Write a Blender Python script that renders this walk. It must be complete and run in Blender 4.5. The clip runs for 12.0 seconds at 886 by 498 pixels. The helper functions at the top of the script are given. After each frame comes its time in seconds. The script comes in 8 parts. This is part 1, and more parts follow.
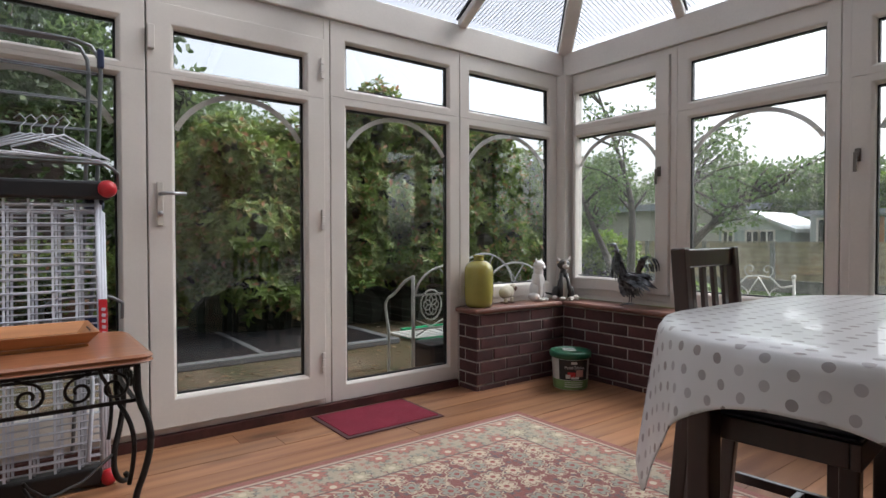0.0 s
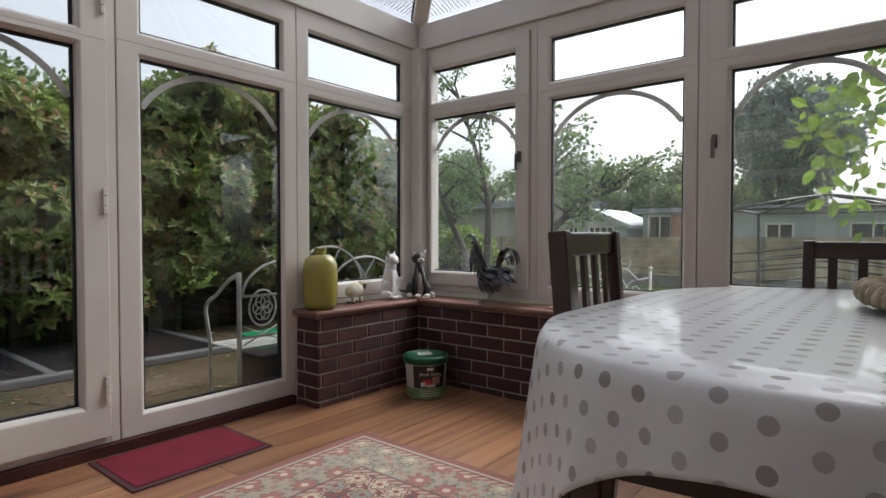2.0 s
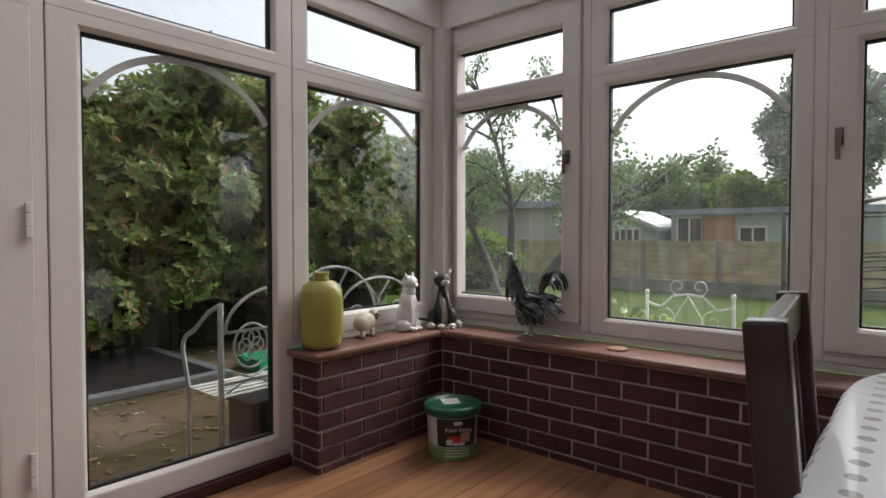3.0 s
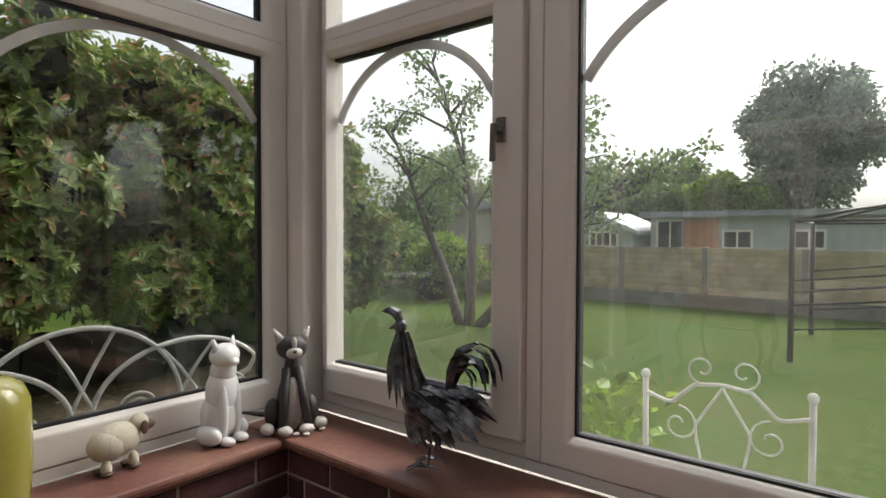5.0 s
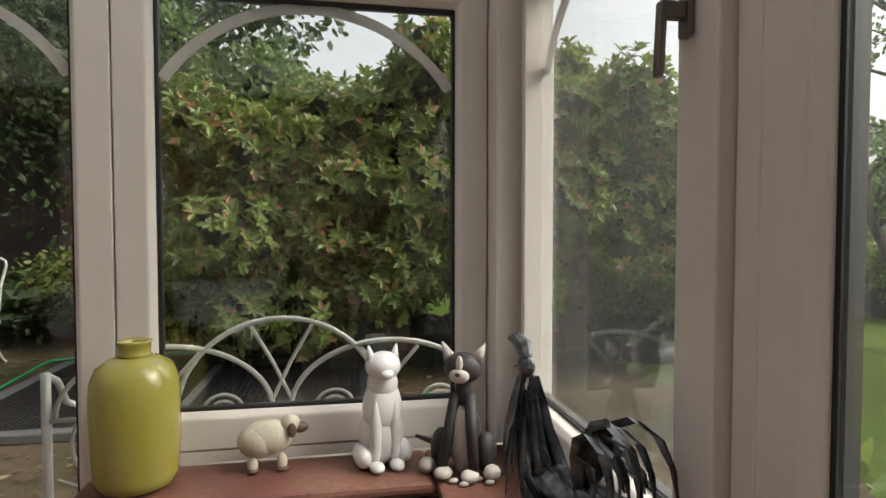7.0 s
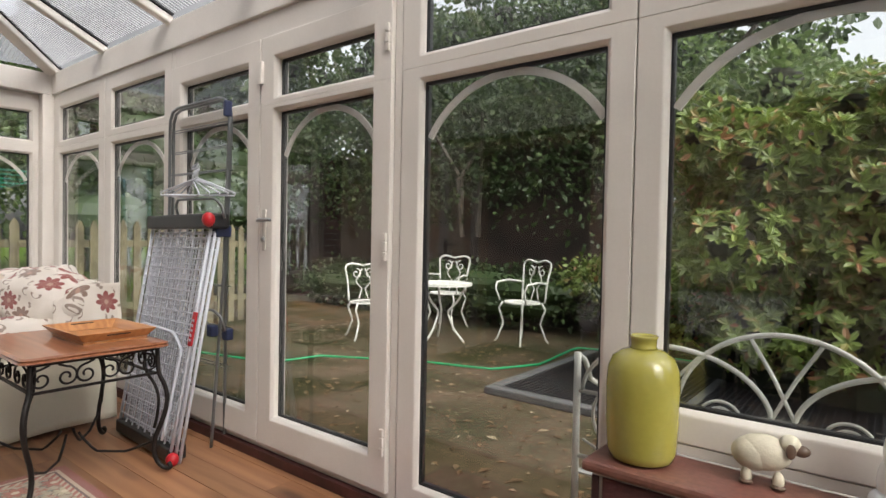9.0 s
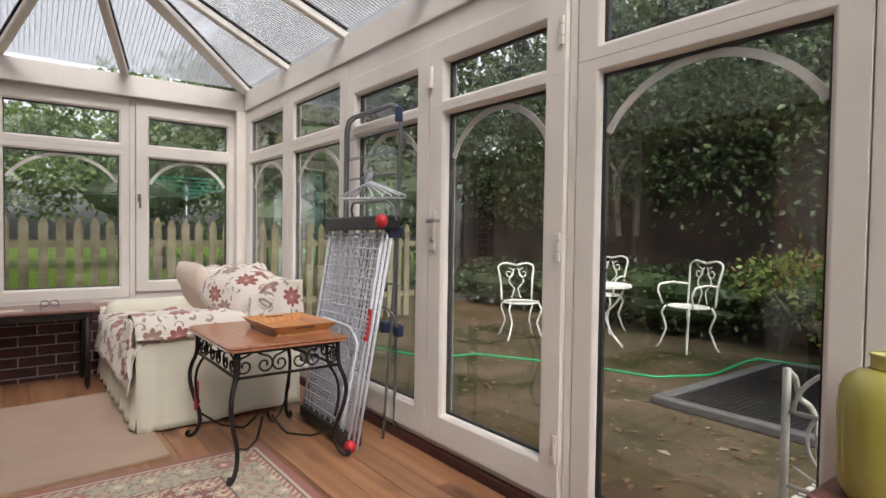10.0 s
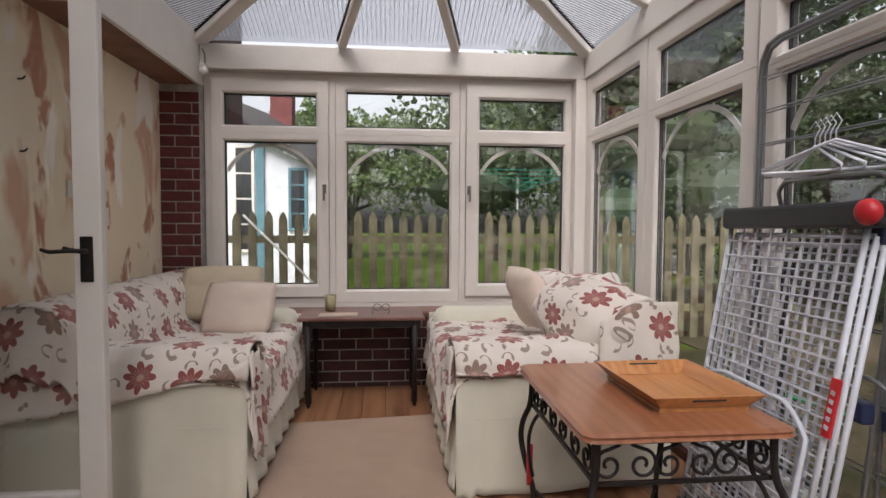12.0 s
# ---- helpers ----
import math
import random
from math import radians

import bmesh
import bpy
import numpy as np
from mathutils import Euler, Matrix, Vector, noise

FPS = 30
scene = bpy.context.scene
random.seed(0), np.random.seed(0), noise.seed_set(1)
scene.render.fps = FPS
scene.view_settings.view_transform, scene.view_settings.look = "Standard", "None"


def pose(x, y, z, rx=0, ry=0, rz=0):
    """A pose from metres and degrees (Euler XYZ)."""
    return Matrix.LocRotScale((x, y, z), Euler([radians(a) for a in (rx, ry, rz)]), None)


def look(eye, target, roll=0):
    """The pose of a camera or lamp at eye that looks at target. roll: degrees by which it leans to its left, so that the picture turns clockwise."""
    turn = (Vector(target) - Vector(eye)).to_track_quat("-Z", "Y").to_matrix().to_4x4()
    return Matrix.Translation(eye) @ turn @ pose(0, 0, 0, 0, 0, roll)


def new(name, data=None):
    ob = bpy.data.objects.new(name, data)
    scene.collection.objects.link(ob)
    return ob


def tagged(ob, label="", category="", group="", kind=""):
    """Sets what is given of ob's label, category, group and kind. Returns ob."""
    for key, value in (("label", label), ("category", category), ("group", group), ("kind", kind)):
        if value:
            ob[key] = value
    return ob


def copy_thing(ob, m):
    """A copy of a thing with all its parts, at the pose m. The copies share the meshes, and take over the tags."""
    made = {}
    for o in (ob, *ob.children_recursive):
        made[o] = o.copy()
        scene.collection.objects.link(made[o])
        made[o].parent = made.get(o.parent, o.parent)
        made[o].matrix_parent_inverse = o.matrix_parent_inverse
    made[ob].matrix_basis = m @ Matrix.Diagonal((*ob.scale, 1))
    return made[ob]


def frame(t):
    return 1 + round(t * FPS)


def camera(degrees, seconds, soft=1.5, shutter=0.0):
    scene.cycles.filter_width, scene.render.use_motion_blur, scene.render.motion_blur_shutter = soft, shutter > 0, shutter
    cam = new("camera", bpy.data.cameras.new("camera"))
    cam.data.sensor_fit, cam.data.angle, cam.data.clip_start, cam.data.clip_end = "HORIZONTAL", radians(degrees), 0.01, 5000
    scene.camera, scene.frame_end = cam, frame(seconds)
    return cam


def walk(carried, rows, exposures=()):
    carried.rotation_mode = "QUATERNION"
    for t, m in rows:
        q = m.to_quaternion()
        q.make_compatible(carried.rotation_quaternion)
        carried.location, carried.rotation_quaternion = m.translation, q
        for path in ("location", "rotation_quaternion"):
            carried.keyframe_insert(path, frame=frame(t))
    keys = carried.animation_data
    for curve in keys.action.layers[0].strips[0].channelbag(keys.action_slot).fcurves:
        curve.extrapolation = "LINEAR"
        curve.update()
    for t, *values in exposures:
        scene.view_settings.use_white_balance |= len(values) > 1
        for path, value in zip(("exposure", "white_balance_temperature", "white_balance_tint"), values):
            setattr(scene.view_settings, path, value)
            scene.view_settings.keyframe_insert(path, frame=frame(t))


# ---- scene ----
cam = camera(76.0, 12.0)
METRES, EYE, TILT, LEAN, TURN = 5.35, 0.97, 0.0, 0.0, -36.6
EXPOSURES = [(0, 1.3, 6150, 9), (1.5, 1.02, 6150, 9), (3.0, 1.08, 6350, 9), (5, 1.14, 6600, 8), (6.5, 1.06, 6750, 8), (7, 1.15, 6850, 7), (9.5, 1.45, 6650, 9), (10.5, 1.35, 6600, 11), (12, 1.15, 6580, 13)]
PATH = [
    (0, (0.094, 0.019, 0.961), (1.301, 1.613, 0.922), -0.1),
    (0.5, (0.109, 0.024, 0.966), (1.576, 1.383, 0.927), 0.0),
    (1, (0.163, 0.062, 0.932), (1.735, 1.298, 0.891), 0.0),
    (1.5, (0.327, 0.161, 0.901), (1.908, 1.386, 0.856), 0.0),
    (2, (0.489, 0.323, 0.922), (2.046, 1.577, 0.871), 0.0),
    (2.5, (0.706, 0.56, 0.938), (2.224, 1.861, 0.888), 0.1),
    (2.7, (0.796, 0.651, 0.973), (2.315, 1.951, 0.919), 0.1),
    (4.3, (1.677, 1.186, 1.076), (3.222, 2.456, 1.029), -0.2),
    (4.5, (1.814, 1.241, 1.084), (3.37, 2.496, 1.027), 0.3),
    (5, (2.167, 1.305, 1.122), (3.738, 2.541, 1.064), 0.2),
    (5.5, (2.474, 1.425, 1.096), (4.036, 2.674, 1.039), 0.2),
    (6, (2.733, 1.486, 1.094), (4.167, 2.88, 1.044), 0.1),
    (6.5, (2.93, 1.484, 1.097), (3.922, 3.219, 1.041), 0.3),
    (7, (2.96, 1.409, 1.104), (3.308, 3.377, 1.033), 0.0),
    (7.2, (2.963, 1.37, 1.107), (3.105, 3.363, 1.028), -0.2),
    (8.8, (3.026, 1.289, 1.108), (1.903, 2.944, 1.061), 1.0),
    (9, (3.004, 1.264, 1.107), (1.766, 2.835, 1.061), 1.1),
    (9.5, (2.95, 1.219, 1.112), (1.5, 2.596, 1.062), 1.0),
    (10, (2.892, 1.22, 1.111), (1.302, 2.431, 1.053), 0.8),
    (10.5, (2.8, 1.33, 1.106), (1.055, 2.305, 1.042), 0.5),
    (11, (2.63, 1.429, 1.075), (0.744, 2.091, 1.015), 0.4),
    (11.5, (2.317, 1.499, 1.103), (0.365, 1.93, 1.032), 0.6),
    (12, (1.778, 1.467, 1.134), (-0.21, 1.661, 1.037), 0.3),
]
walk(cam, [(t, look(eye, target, roll)) for t, eye, target, roll in PATH], exposures=EXPOSURES)

# ---- light ----
world = bpy.data.worlds.new("world")
scene.world = world
world.use_nodes = True
wn, wl = world.node_tree.nodes, world.node_tree.links
sky = wn.new("ShaderNodeTexSky")
sky.sky_type, sky.sun_disc, sky.sun_elevation, sky.sun_rotation = "NISHITA", False, radians(50), radians(105)
sky.dust_density, sky.air_density, sky.ozone_density = 6.0, 1.0, 1.0
grey = wn.new("ShaderNodeHueSaturation")
grey.inputs["Saturation"].default_value = 0.22
wl.new(sky.outputs[0], grey.inputs["Color"])
wl.new(grey.outputs[0], wn["Background"].inputs["Color"])
wn["Background"].inputs["Strength"].default_value = 0.15
sun = new("sun", bpy.data.lights.new("sun", "SUN"))
sun.data.energy, sun.data.angle, sun.data.color = 0.85, radians(35), (1.0, 0.97, 0.93)
sun.matrix_world = look((0, 0, 10), (-math.sin(radians(105)) * 6.6, -math.cos(radians(105)) * 6.6, 2.1))


# ---- materials ----
MATS = {}


def material(name, colour, rough=0.6, vary=0.12, scale=6.0, fine=60.0, bump=0.15, metal=0.0, tint=None, stain=0.0, spread=0.0, sheen=0.0, stretch=(1, 1, 1), coat=0.0):
    """A plain surface with grain and stains at two scales."""
    if name in MATS:
        return MATS[name]
    m = bpy.data.materials.new(name)
    m.use_nodes = True
    n, l = m.node_tree.nodes, m.node_tree.links
    p = n["Principled BSDF"]
    tc = n.new("ShaderNodeTexCoord")
    mp = n.new("ShaderNodeMapping")
    mp.inputs["Scale"].default_value = stretch
    l.new(tc.outputs["Object"], mp.inputs["Vector"])
    a, b = n.new("ShaderNodeTexNoise"), n.new("ShaderNodeTexNoise")
    a.inputs["Scale"].default_value, b.inputs["Scale"].default_value = scale, fine
    a.inputs["Detail"].default_value, b.inputs["Detail"].default_value = 5, 3
    for t in (a, b):
        l.new(mp.outputs[0], t.inputs["Vector"])
    ramp = n.new("ShaderNodeValToRGB")
    c = Vector(colour)
    d = Vector(tint) if tint else c * (1 - vary * 2)
    ramp.color_ramp.elements[0].position, ramp.color_ramp.elements[1].position = 0.32 + stain, 0.68
    ramp.color_ramp.elements[0].color = (*d, 1)
    ramp.color_ramp.elements[1].color = (*(c * (1 + vary * 0.5)), 1)
    l.new(a.outputs["Fac"], ramp.inputs[0])
    mix = n.new("ShaderNodeMix")
    mix.data_type, mix.blend_type = "RGBA", "MULTIPLY"
    mix.inputs[0].default_value = min(1, vary * 2.5)
    l.new(ramp.outputs[0], mix.inputs[6])
    r2 = n.new("ShaderNodeValToRGB")
    r2.color_ramp.elements[0].position, r2.color_ramp.elements[1].position = 0.3, 0.7
    r2.color_ramp.elements[0].color = (0.6, 0.6, 0.6, 1)
    l.new(b.outputs["Fac"], r2.inputs[0])
    l.new(r2.outputs[0], mix.inputs[7])
    out = mix.outputs[2]
    if spread:
        info = n.new("ShaderNodeObjectInfo")
        geo = n.new("ShaderNodeNewGeometry")
        add = n.new("ShaderNodeMath")
        add.operation = "ADD"
        l.new(info.outputs["Random"], add.inputs[0])
        l.new(geo.outputs["Random Per Island"], add.inputs[1])
        mr = n.new("ShaderNodeMapRange")
        mr.inputs["From Max"].default_value = 2.0
        mr.inputs["To Min"].default_value, mr.inputs["To Max"].default_value = 1 - spread, 1 + spread
        l.new(add.outputs[0], mr.inputs[0])
        hs = n.new("ShaderNodeHueSaturation")
        l.new(mr.outputs[0], hs.inputs["Value"])
        mh = n.new("ShaderNodeMapRange")
        mh.inputs["To Min"].default_value, mh.inputs["To Max"].default_value = 0.5 - spread * 0.08, 0.5 + spread * 0.05
        l.new(geo.outputs["Random Per Island"], mh.inputs[0])
        l.new(mh.outputs[0], hs.inputs["Hue"])
        l.new(out, hs.inputs["Color"])
        out = hs.outputs[0]
    l.new(out, p.inputs["Base Color"])
    p.inputs["Roughness"].default_value, p.inputs["Metallic"].default_value = rough, metal
    p.inputs["Sheen Weight"].default_value = sheen
    p.inputs["Coat Weight"].default_value = coat
    if bump:
        bm = n.new("ShaderNodeBump")
        bm.inputs["Strength"].default_value, bm.inputs["Distance"].default_value = bump, 0.004
        l.new(b.outputs["Fac"], bm.inputs["Height"])
        l.new(bm.outputs[0], p.inputs["Normal"])
    MATS[name] = m
    return m


def glass_material(name, tint=(0.95, 0.96, 0.96), haze=0.0):
    m = bpy.data.materials.new(name)
    m.use_nodes = True
    n, l = m.node_tree.nodes, m.node_tree.links
    n.remove(n["Principled BSDF"])
    tr, gl, fr, mx = n.new("ShaderNodeBsdfTransparent"), n.new("ShaderNodeBsdfGlossy"), n.new("ShaderNodeLayerWeight"), n.new("ShaderNodeMixShader")
    tr.inputs[0].default_value = (*tint, 1)
    gl.inputs["Roughness"].default_value = 0.02
    fr.inputs[0].default_value = 0.5
    pw, ma = n.new("ShaderNodeMath"), n.new("ShaderNodeMath")
    pw.operation, pw.inputs[1].default_value = "POWER", 5.0
    ma.operation, ma.inputs[1].default_value, ma.inputs[2].default_value = "MULTIPLY_ADD", 0.85, 0.07
    l.new(fr.outputs["Facing"], pw.inputs[0])
    l.new(pw.outputs[0], ma.inputs[0])
    l.new(ma.outputs[0], mx.inputs[0])
    l.new(tr.outputs[0], mx.inputs[1])
    l.new(gl.outputs[0], mx.inputs[2])
    last = mx.outputs[0]
    if haze:
        df, m2, tc, nz, rp = n.new("ShaderNodeBsdfTranslucent"), n.new("ShaderNodeMixShader"), n.new("ShaderNodeTexCoord"), n.new("ShaderNodeTexNoise"), n.new("ShaderNodeMapRange")
        df.inputs[0].default_value = (0.9, 0.9, 0.88, 1)
        nz.inputs["Scale"].default_value = 1.7
        rp.inputs["From Min"].default_value, rp.inputs["From Max"].default_value = 0.4, 0.75
        rp.inputs["To Min"].default_value, rp.inputs["To Max"].default_value = haze * 0.4, haze
        l.new(tc.outputs["Object"], nz.inputs["Vector"])
        l.new(nz.outputs["Fac"], rp.inputs[0])
        l.new(rp.outputs[0], m2.inputs[0])
        l.new(last, m2.inputs[1])
        l.new(df.outputs[0], m2.inputs[2])
        last = m2.outputs[0]
    l.new(last, n["Material Output"].inputs[0])
    return m


def wood_material(name, light, dark, rough=0.45, scale=1.0, axis=0, spread=0.15, knots=True, bump=0.12, coat=0.0):
    """Wood with grain along an axis of the object."""
    m = bpy.data.materials.new(name)
    m.use_nodes = True
    n, l = m.node_tree.nodes, m.node_tree.links
    p = n["Principled BSDF"]
    tc, mp, off, info = n.new("ShaderNodeTexCoord"), n.new("ShaderNodeMapping"), n.new("ShaderNodeVectorMath"), n.new("ShaderNodeObjectInfo")
    s = [14.0 * scale] * 3
    s[axis] = 1.1 * scale
    mp.inputs["Scale"].default_value = s
    sc = n.new("ShaderNodeVectorMath")
    sc.operation = "SCALE"
    cmb = n.new("ShaderNodeCombineXYZ")
    for k in range(3):
        l.new(info.outputs["Random"], cmb.inputs[k])
    l.new(cmb.outputs[0], sc.inputs[0])
    sc.inputs["Scale"].default_value = 37.0
    l.new(tc.outputs["Object"], mp.inputs["Vector"])
    l.new(mp.outputs[0], off.inputs[0])
    l.new(sc.outputs[0], off.inputs[1])
    nz = n.new("ShaderNodeTexNoise")
    nz.inputs["Scale"].default_value, nz.inputs["Detail"].default_value, nz.inputs["Distortion"].default_value = 1.0, 6, 1.2
    l.new(off.outputs[0], nz.inputs["Vector"])
    wv = n.new("ShaderNodeTexWave")
    wv.bands_direction = "XYZ"[(axis + 1) % 3]
    wv.inputs["Scale"].default_value, wv.inputs["Distortion"].default_value, wv.inputs["Detail"].default_value = 0.45, 7.0, 3
    l.new(off.outputs[0], wv.inputs["Vector"])
    mx = n.new("ShaderNodeMix")
    mx.inputs[0].default_value = 0.14
    l.new(nz.outputs["Fac"], mx.inputs[2])
    l.new(wv.outputs["Fac"], mx.inputs[3])
    rp = n.new("ShaderNodeValToRGB")
    rp.color_ramp.elements[0].position, rp.color_ramp.elements[1].position = 0.25, 0.62
    rp.color_ramp.elements[0].color, rp.color_ramp.elements[1].color = (*dark, 1), (*light, 1)
    l.new(mx.outputs[0], rp.inputs[0])
    last = rp.outputs[0]
    hs, mr = n.new("ShaderNodeHueSaturation"), n.new("ShaderNodeMapRange")
    mr.inputs["To Min"].default_value, mr.inputs["To Max"].default_value = 1 - spread, 1 + spread
    l.new(info.outputs["Random"], mr.inputs[0])
    l.new(mr.outputs[0], hs.inputs["Value"])
    l.new(last, hs.inputs["Color"])
    last = hs.outputs[0]
    if knots:
        vo, kr, km = n.new("ShaderNodeTexVoronoi"), n.new("ShaderNodeMapRange"), n.new("ShaderNodeMix")
        mp2 = n.new("ShaderNodeMapping")
        s2 = [9.0 * scale] * 3
        s2[axis] = 2.6 * scale
        mp2.inputs["Scale"].default_value = s2
        off2 = n.new("ShaderNodeVectorMath")
        l.new(tc.outputs["Object"], mp2.inputs["Vector"])
        l.new(mp2.outputs[0], off2.inputs[0])
        l.new(sc.outputs[0], off2.inputs[1])
        vo.inputs["Scale"].default_value = 0.8
        l.new(off2.outputs[0], vo.inputs["Vector"])
        kr.inputs["From Min"].default_value, kr.inputs["From Max"].default_value = 0.06, 0.2
        l.new(vo.outputs["Distance"], kr.inputs[0])
        km.data_type, km.blend_type = "RGBA", "MIX"
        km.inputs[6].default_value = (*(Vector(dark) * 0.45), 1)
        l.new(kr.outputs[0], km.inputs[0])
        l.new(last, km.inputs[7])
        last = km.outputs[2]
    l.new(last, p.inputs["Base Color"])
    p.inputs["Roughness"].default_value = rough
    p.inputs["Coat Weight"].default_value = coat
    bp = n.new("ShaderNodeBump")
    bp.inputs["Strength"].default_value, bp.inputs["Distance"].default_value = bump, 0.003
    l.new(nz.outputs["Fac"], bp.inputs["Height"])
    l.new(bp.outputs[0], p.inputs["Normal"])
    return m


def leaf_material(name, base, other, spread=0.35):
    m = bpy.data.materials.new(name)
    m.use_nodes = True
    n, l = m.node_tree.nodes, m.node_tree.links
    p = n["Principled BSDF"]
    geo, rp = n.new("ShaderNodeNewGeometry"), n.new("ShaderNodeValToRGB")
    e = rp.color_ramp.elements
    e[0].color = (*(Vector(base) * (1 - spread)), 1)
    e[1].position = 1.0
    e[1].color = (*other, 1)
    for pos, c in ((0.45, Vector(base)), (0.82, Vector(base) * (1 + spread))):
        k = e.new(pos)
        k.color = (*c, 1)
    l.new(geo.outputs["Random Per Island"], rp.inputs[0])
    l.new(rp.outputs[0], p.inputs["Base Color"])
    p.inputs["Roughness"].default_value = 0.45
    tl, mx = n.new("ShaderNodeBsdfTranslucent"), n.new("ShaderNodeMixShader")
    l.new(rp.outputs[0], tl.inputs[0])
    mx.inputs[0].default_value = 0.45
    l.new(p.outputs[0], mx.inputs[1])
    l.new(tl.outputs[0], mx.inputs[2])
    l.new(mx.outputs[0], n["Material Output"].inputs[0])
    return m


UPVC = material("white_upvc", (0.70, 0.655, 0.61), 0.35, 0.03, 3, 90, 0.02)
BEAM = material("beam_white", (0.72, 0.68, 0.64), 0.4, 0.05, 2.2, 70, 0.03)
GASKET = material("black_gasket", (0.015, 0.015, 0.017), 0.5, 0.1)
GLASS = glass_material("window_glass")
WETGLASS = glass_material("wet_glass", haze=0.028)
BRICK = material("brown_brick", (0.085, 0.033, 0.028), 0.75, 0.22, 9, 90, 0.6, spread=0.35)
REDBRICK = material("red_brick", (0.17, 0.05, 0.038), 0.8, 0.22, 9, 90, 0.6, spread=0.3)
MORTAR = material("mortar", (0.46, 0.42, 0.38), 0.9, 0.15, 12, 120, 0.5)
SILLTILE = material("quarry_tile", (0.125, 0.042, 0.034), 0.42, 0.3, 3, 60, 0.15, tint=(0.25, 0.125, 0.085), stain=-0.06, coat=0.1)
PINE = wood_material("pine_board", (0.34, 0.17, 0.085), (0.17, 0.065, 0.032), 0.38, 0.6, 0, 0.22, coat=0.15)


def bare_plaster():
    """Scraped plaster: cream ground, long vertical smears, terracotta patches and white filler with sharp edges."""
    m = bpy.data.materials.new("bare_plaster")
    m.use_nodes = True
    n, l = m.node_tree.nodes, m.node_tree.links
    tc = n.new("ShaderNodeTexCoord")

    def field(scale, stretch, shift, lo, hi, distort=0.6):
        mp, nz, mr = n.new("ShaderNodeMapping"), n.new("ShaderNodeTexNoise"), n.new("ShaderNodeMapRange")
        mp.inputs["Scale"].default_value, mp.inputs["Location"].default_value = stretch, (shift, shift, shift)
        nz.inputs["Scale"].default_value, nz.inputs["Detail"].default_value, nz.inputs["Distortion"].default_value = scale, 6, distort
        mr.inputs["From Min"].default_value, mr.inputs["From Max"].default_value = lo, hi
        l.new(tc.outputs["Object"], mp.inputs["Vector"])
        l.new(mp.outputs[0], nz.inputs["Vector"])
        l.new(nz.outputs["Fac"], mr.inputs[0])
        return mr.outputs[0]

    last = None
    for colour, scale, stretch, shift, lo, hi in (((0.80, 0.68, 0.50), 1.5, (1, 1, 0.5), 3, 0.35, 0.65), ((0.66, 0.42, 0.29), 2.3, (1, 1, 0.55), 11, 0.54, 0.585), ((0.50, 0.25, 0.16), 4.5, (1, 1, 0.6), 5, 0.60, 0.64), ((0.90, 0.85, 0.77), 3.4, (1.3, 1, 0.4), 23, 0.58, 0.61)):
        k = n.new("ShaderNodeMix")
        k.data_type = "RGBA"
        l.new(field(scale, stretch, shift, lo, hi), k.inputs[0])
        if last is None:
            k.inputs[6].default_value = (0.88, 0.79, 0.63, 1)
        else:
            l.new(last, k.inputs[6])
        k.inputs[7].default_value = (*colour, 1)
        last = k.outputs[2]
    p = n["Principled BSDF"]
    l.new(last, p.inputs["Base Color"])
    p.inputs["Roughness"].default_value = 0.9
    bp = n.new("ShaderNodeBump")
    bp.inputs["Strength"].default_value, bp.inputs["Distance"].default_value = 0.4, 0.004
    l.new(field(14, (1, 1, 1), 2, 0.2, 0.8), bp.inputs["Height"])
    l.new(bp.outputs[0], p.inputs["Normal"])
    return m


PLASTER = bare_plaster()
ROOMWALL = material("room_paint", (0.62, 0.58, 0.52), 0.8, 0.05)
BLACKIRON = material("black_iron", (0.025, 0.020, 0.019), 0.45, 0.3, 20, 150, 0.4, metal=0.4)
CHROME = material("satin_chrome", (0.45, 0.45, 0.46), 0.28, 0.08, 10, 90, 0.02, metal=1.0)
DARKMETAL = material("bronze_handle", (0.20, 0.175, 0.155), 0.35, 0.1, metal=0.6)


# ---- mesh helpers ----
def box_bm(bm, x0, y0, z0, x1, y1, z1):
    v = [bm.verts.new((x, y, z)) for z in (z0, z1) for y in (y0, y1) for x in (x0, x1)]
    for f in ((0, 2, 3, 1), (4, 5, 7, 6), (0, 1, 5, 4), (2, 6, 7, 3), (0, 4, 6, 2), (1, 3, 7, 5)):
        bm.faces.new([v[i] for i in f])
    return v


def beam_bm(bm, a, b, w, h, up=(0, 0, 1)):
    """A bar of section w by h from a to b."""
    a, b = Vector(a), Vector(b)
    d = (b - a).normalized()
    s = d.cross(Vector(up))
    s = s.normalized() if s.length > 1e-4 else Vector((1, 0, 0))
    u = s.cross(d).normalized()
    vs = [bm.verts.new(p + s * i * w / 2 + u * j * h / 2) for p in (a, b) for i, j in ((-1, -1), (1, -1), (1, 1), (-1, 1))]
    for f in ((3, 2, 1, 0), (4, 5, 6, 7), (0, 1, 5, 4), (1, 2, 6, 5), (2, 3, 7, 6), (3, 0, 4, 7)):
        bm.faces.new([vs[i] for i in f])


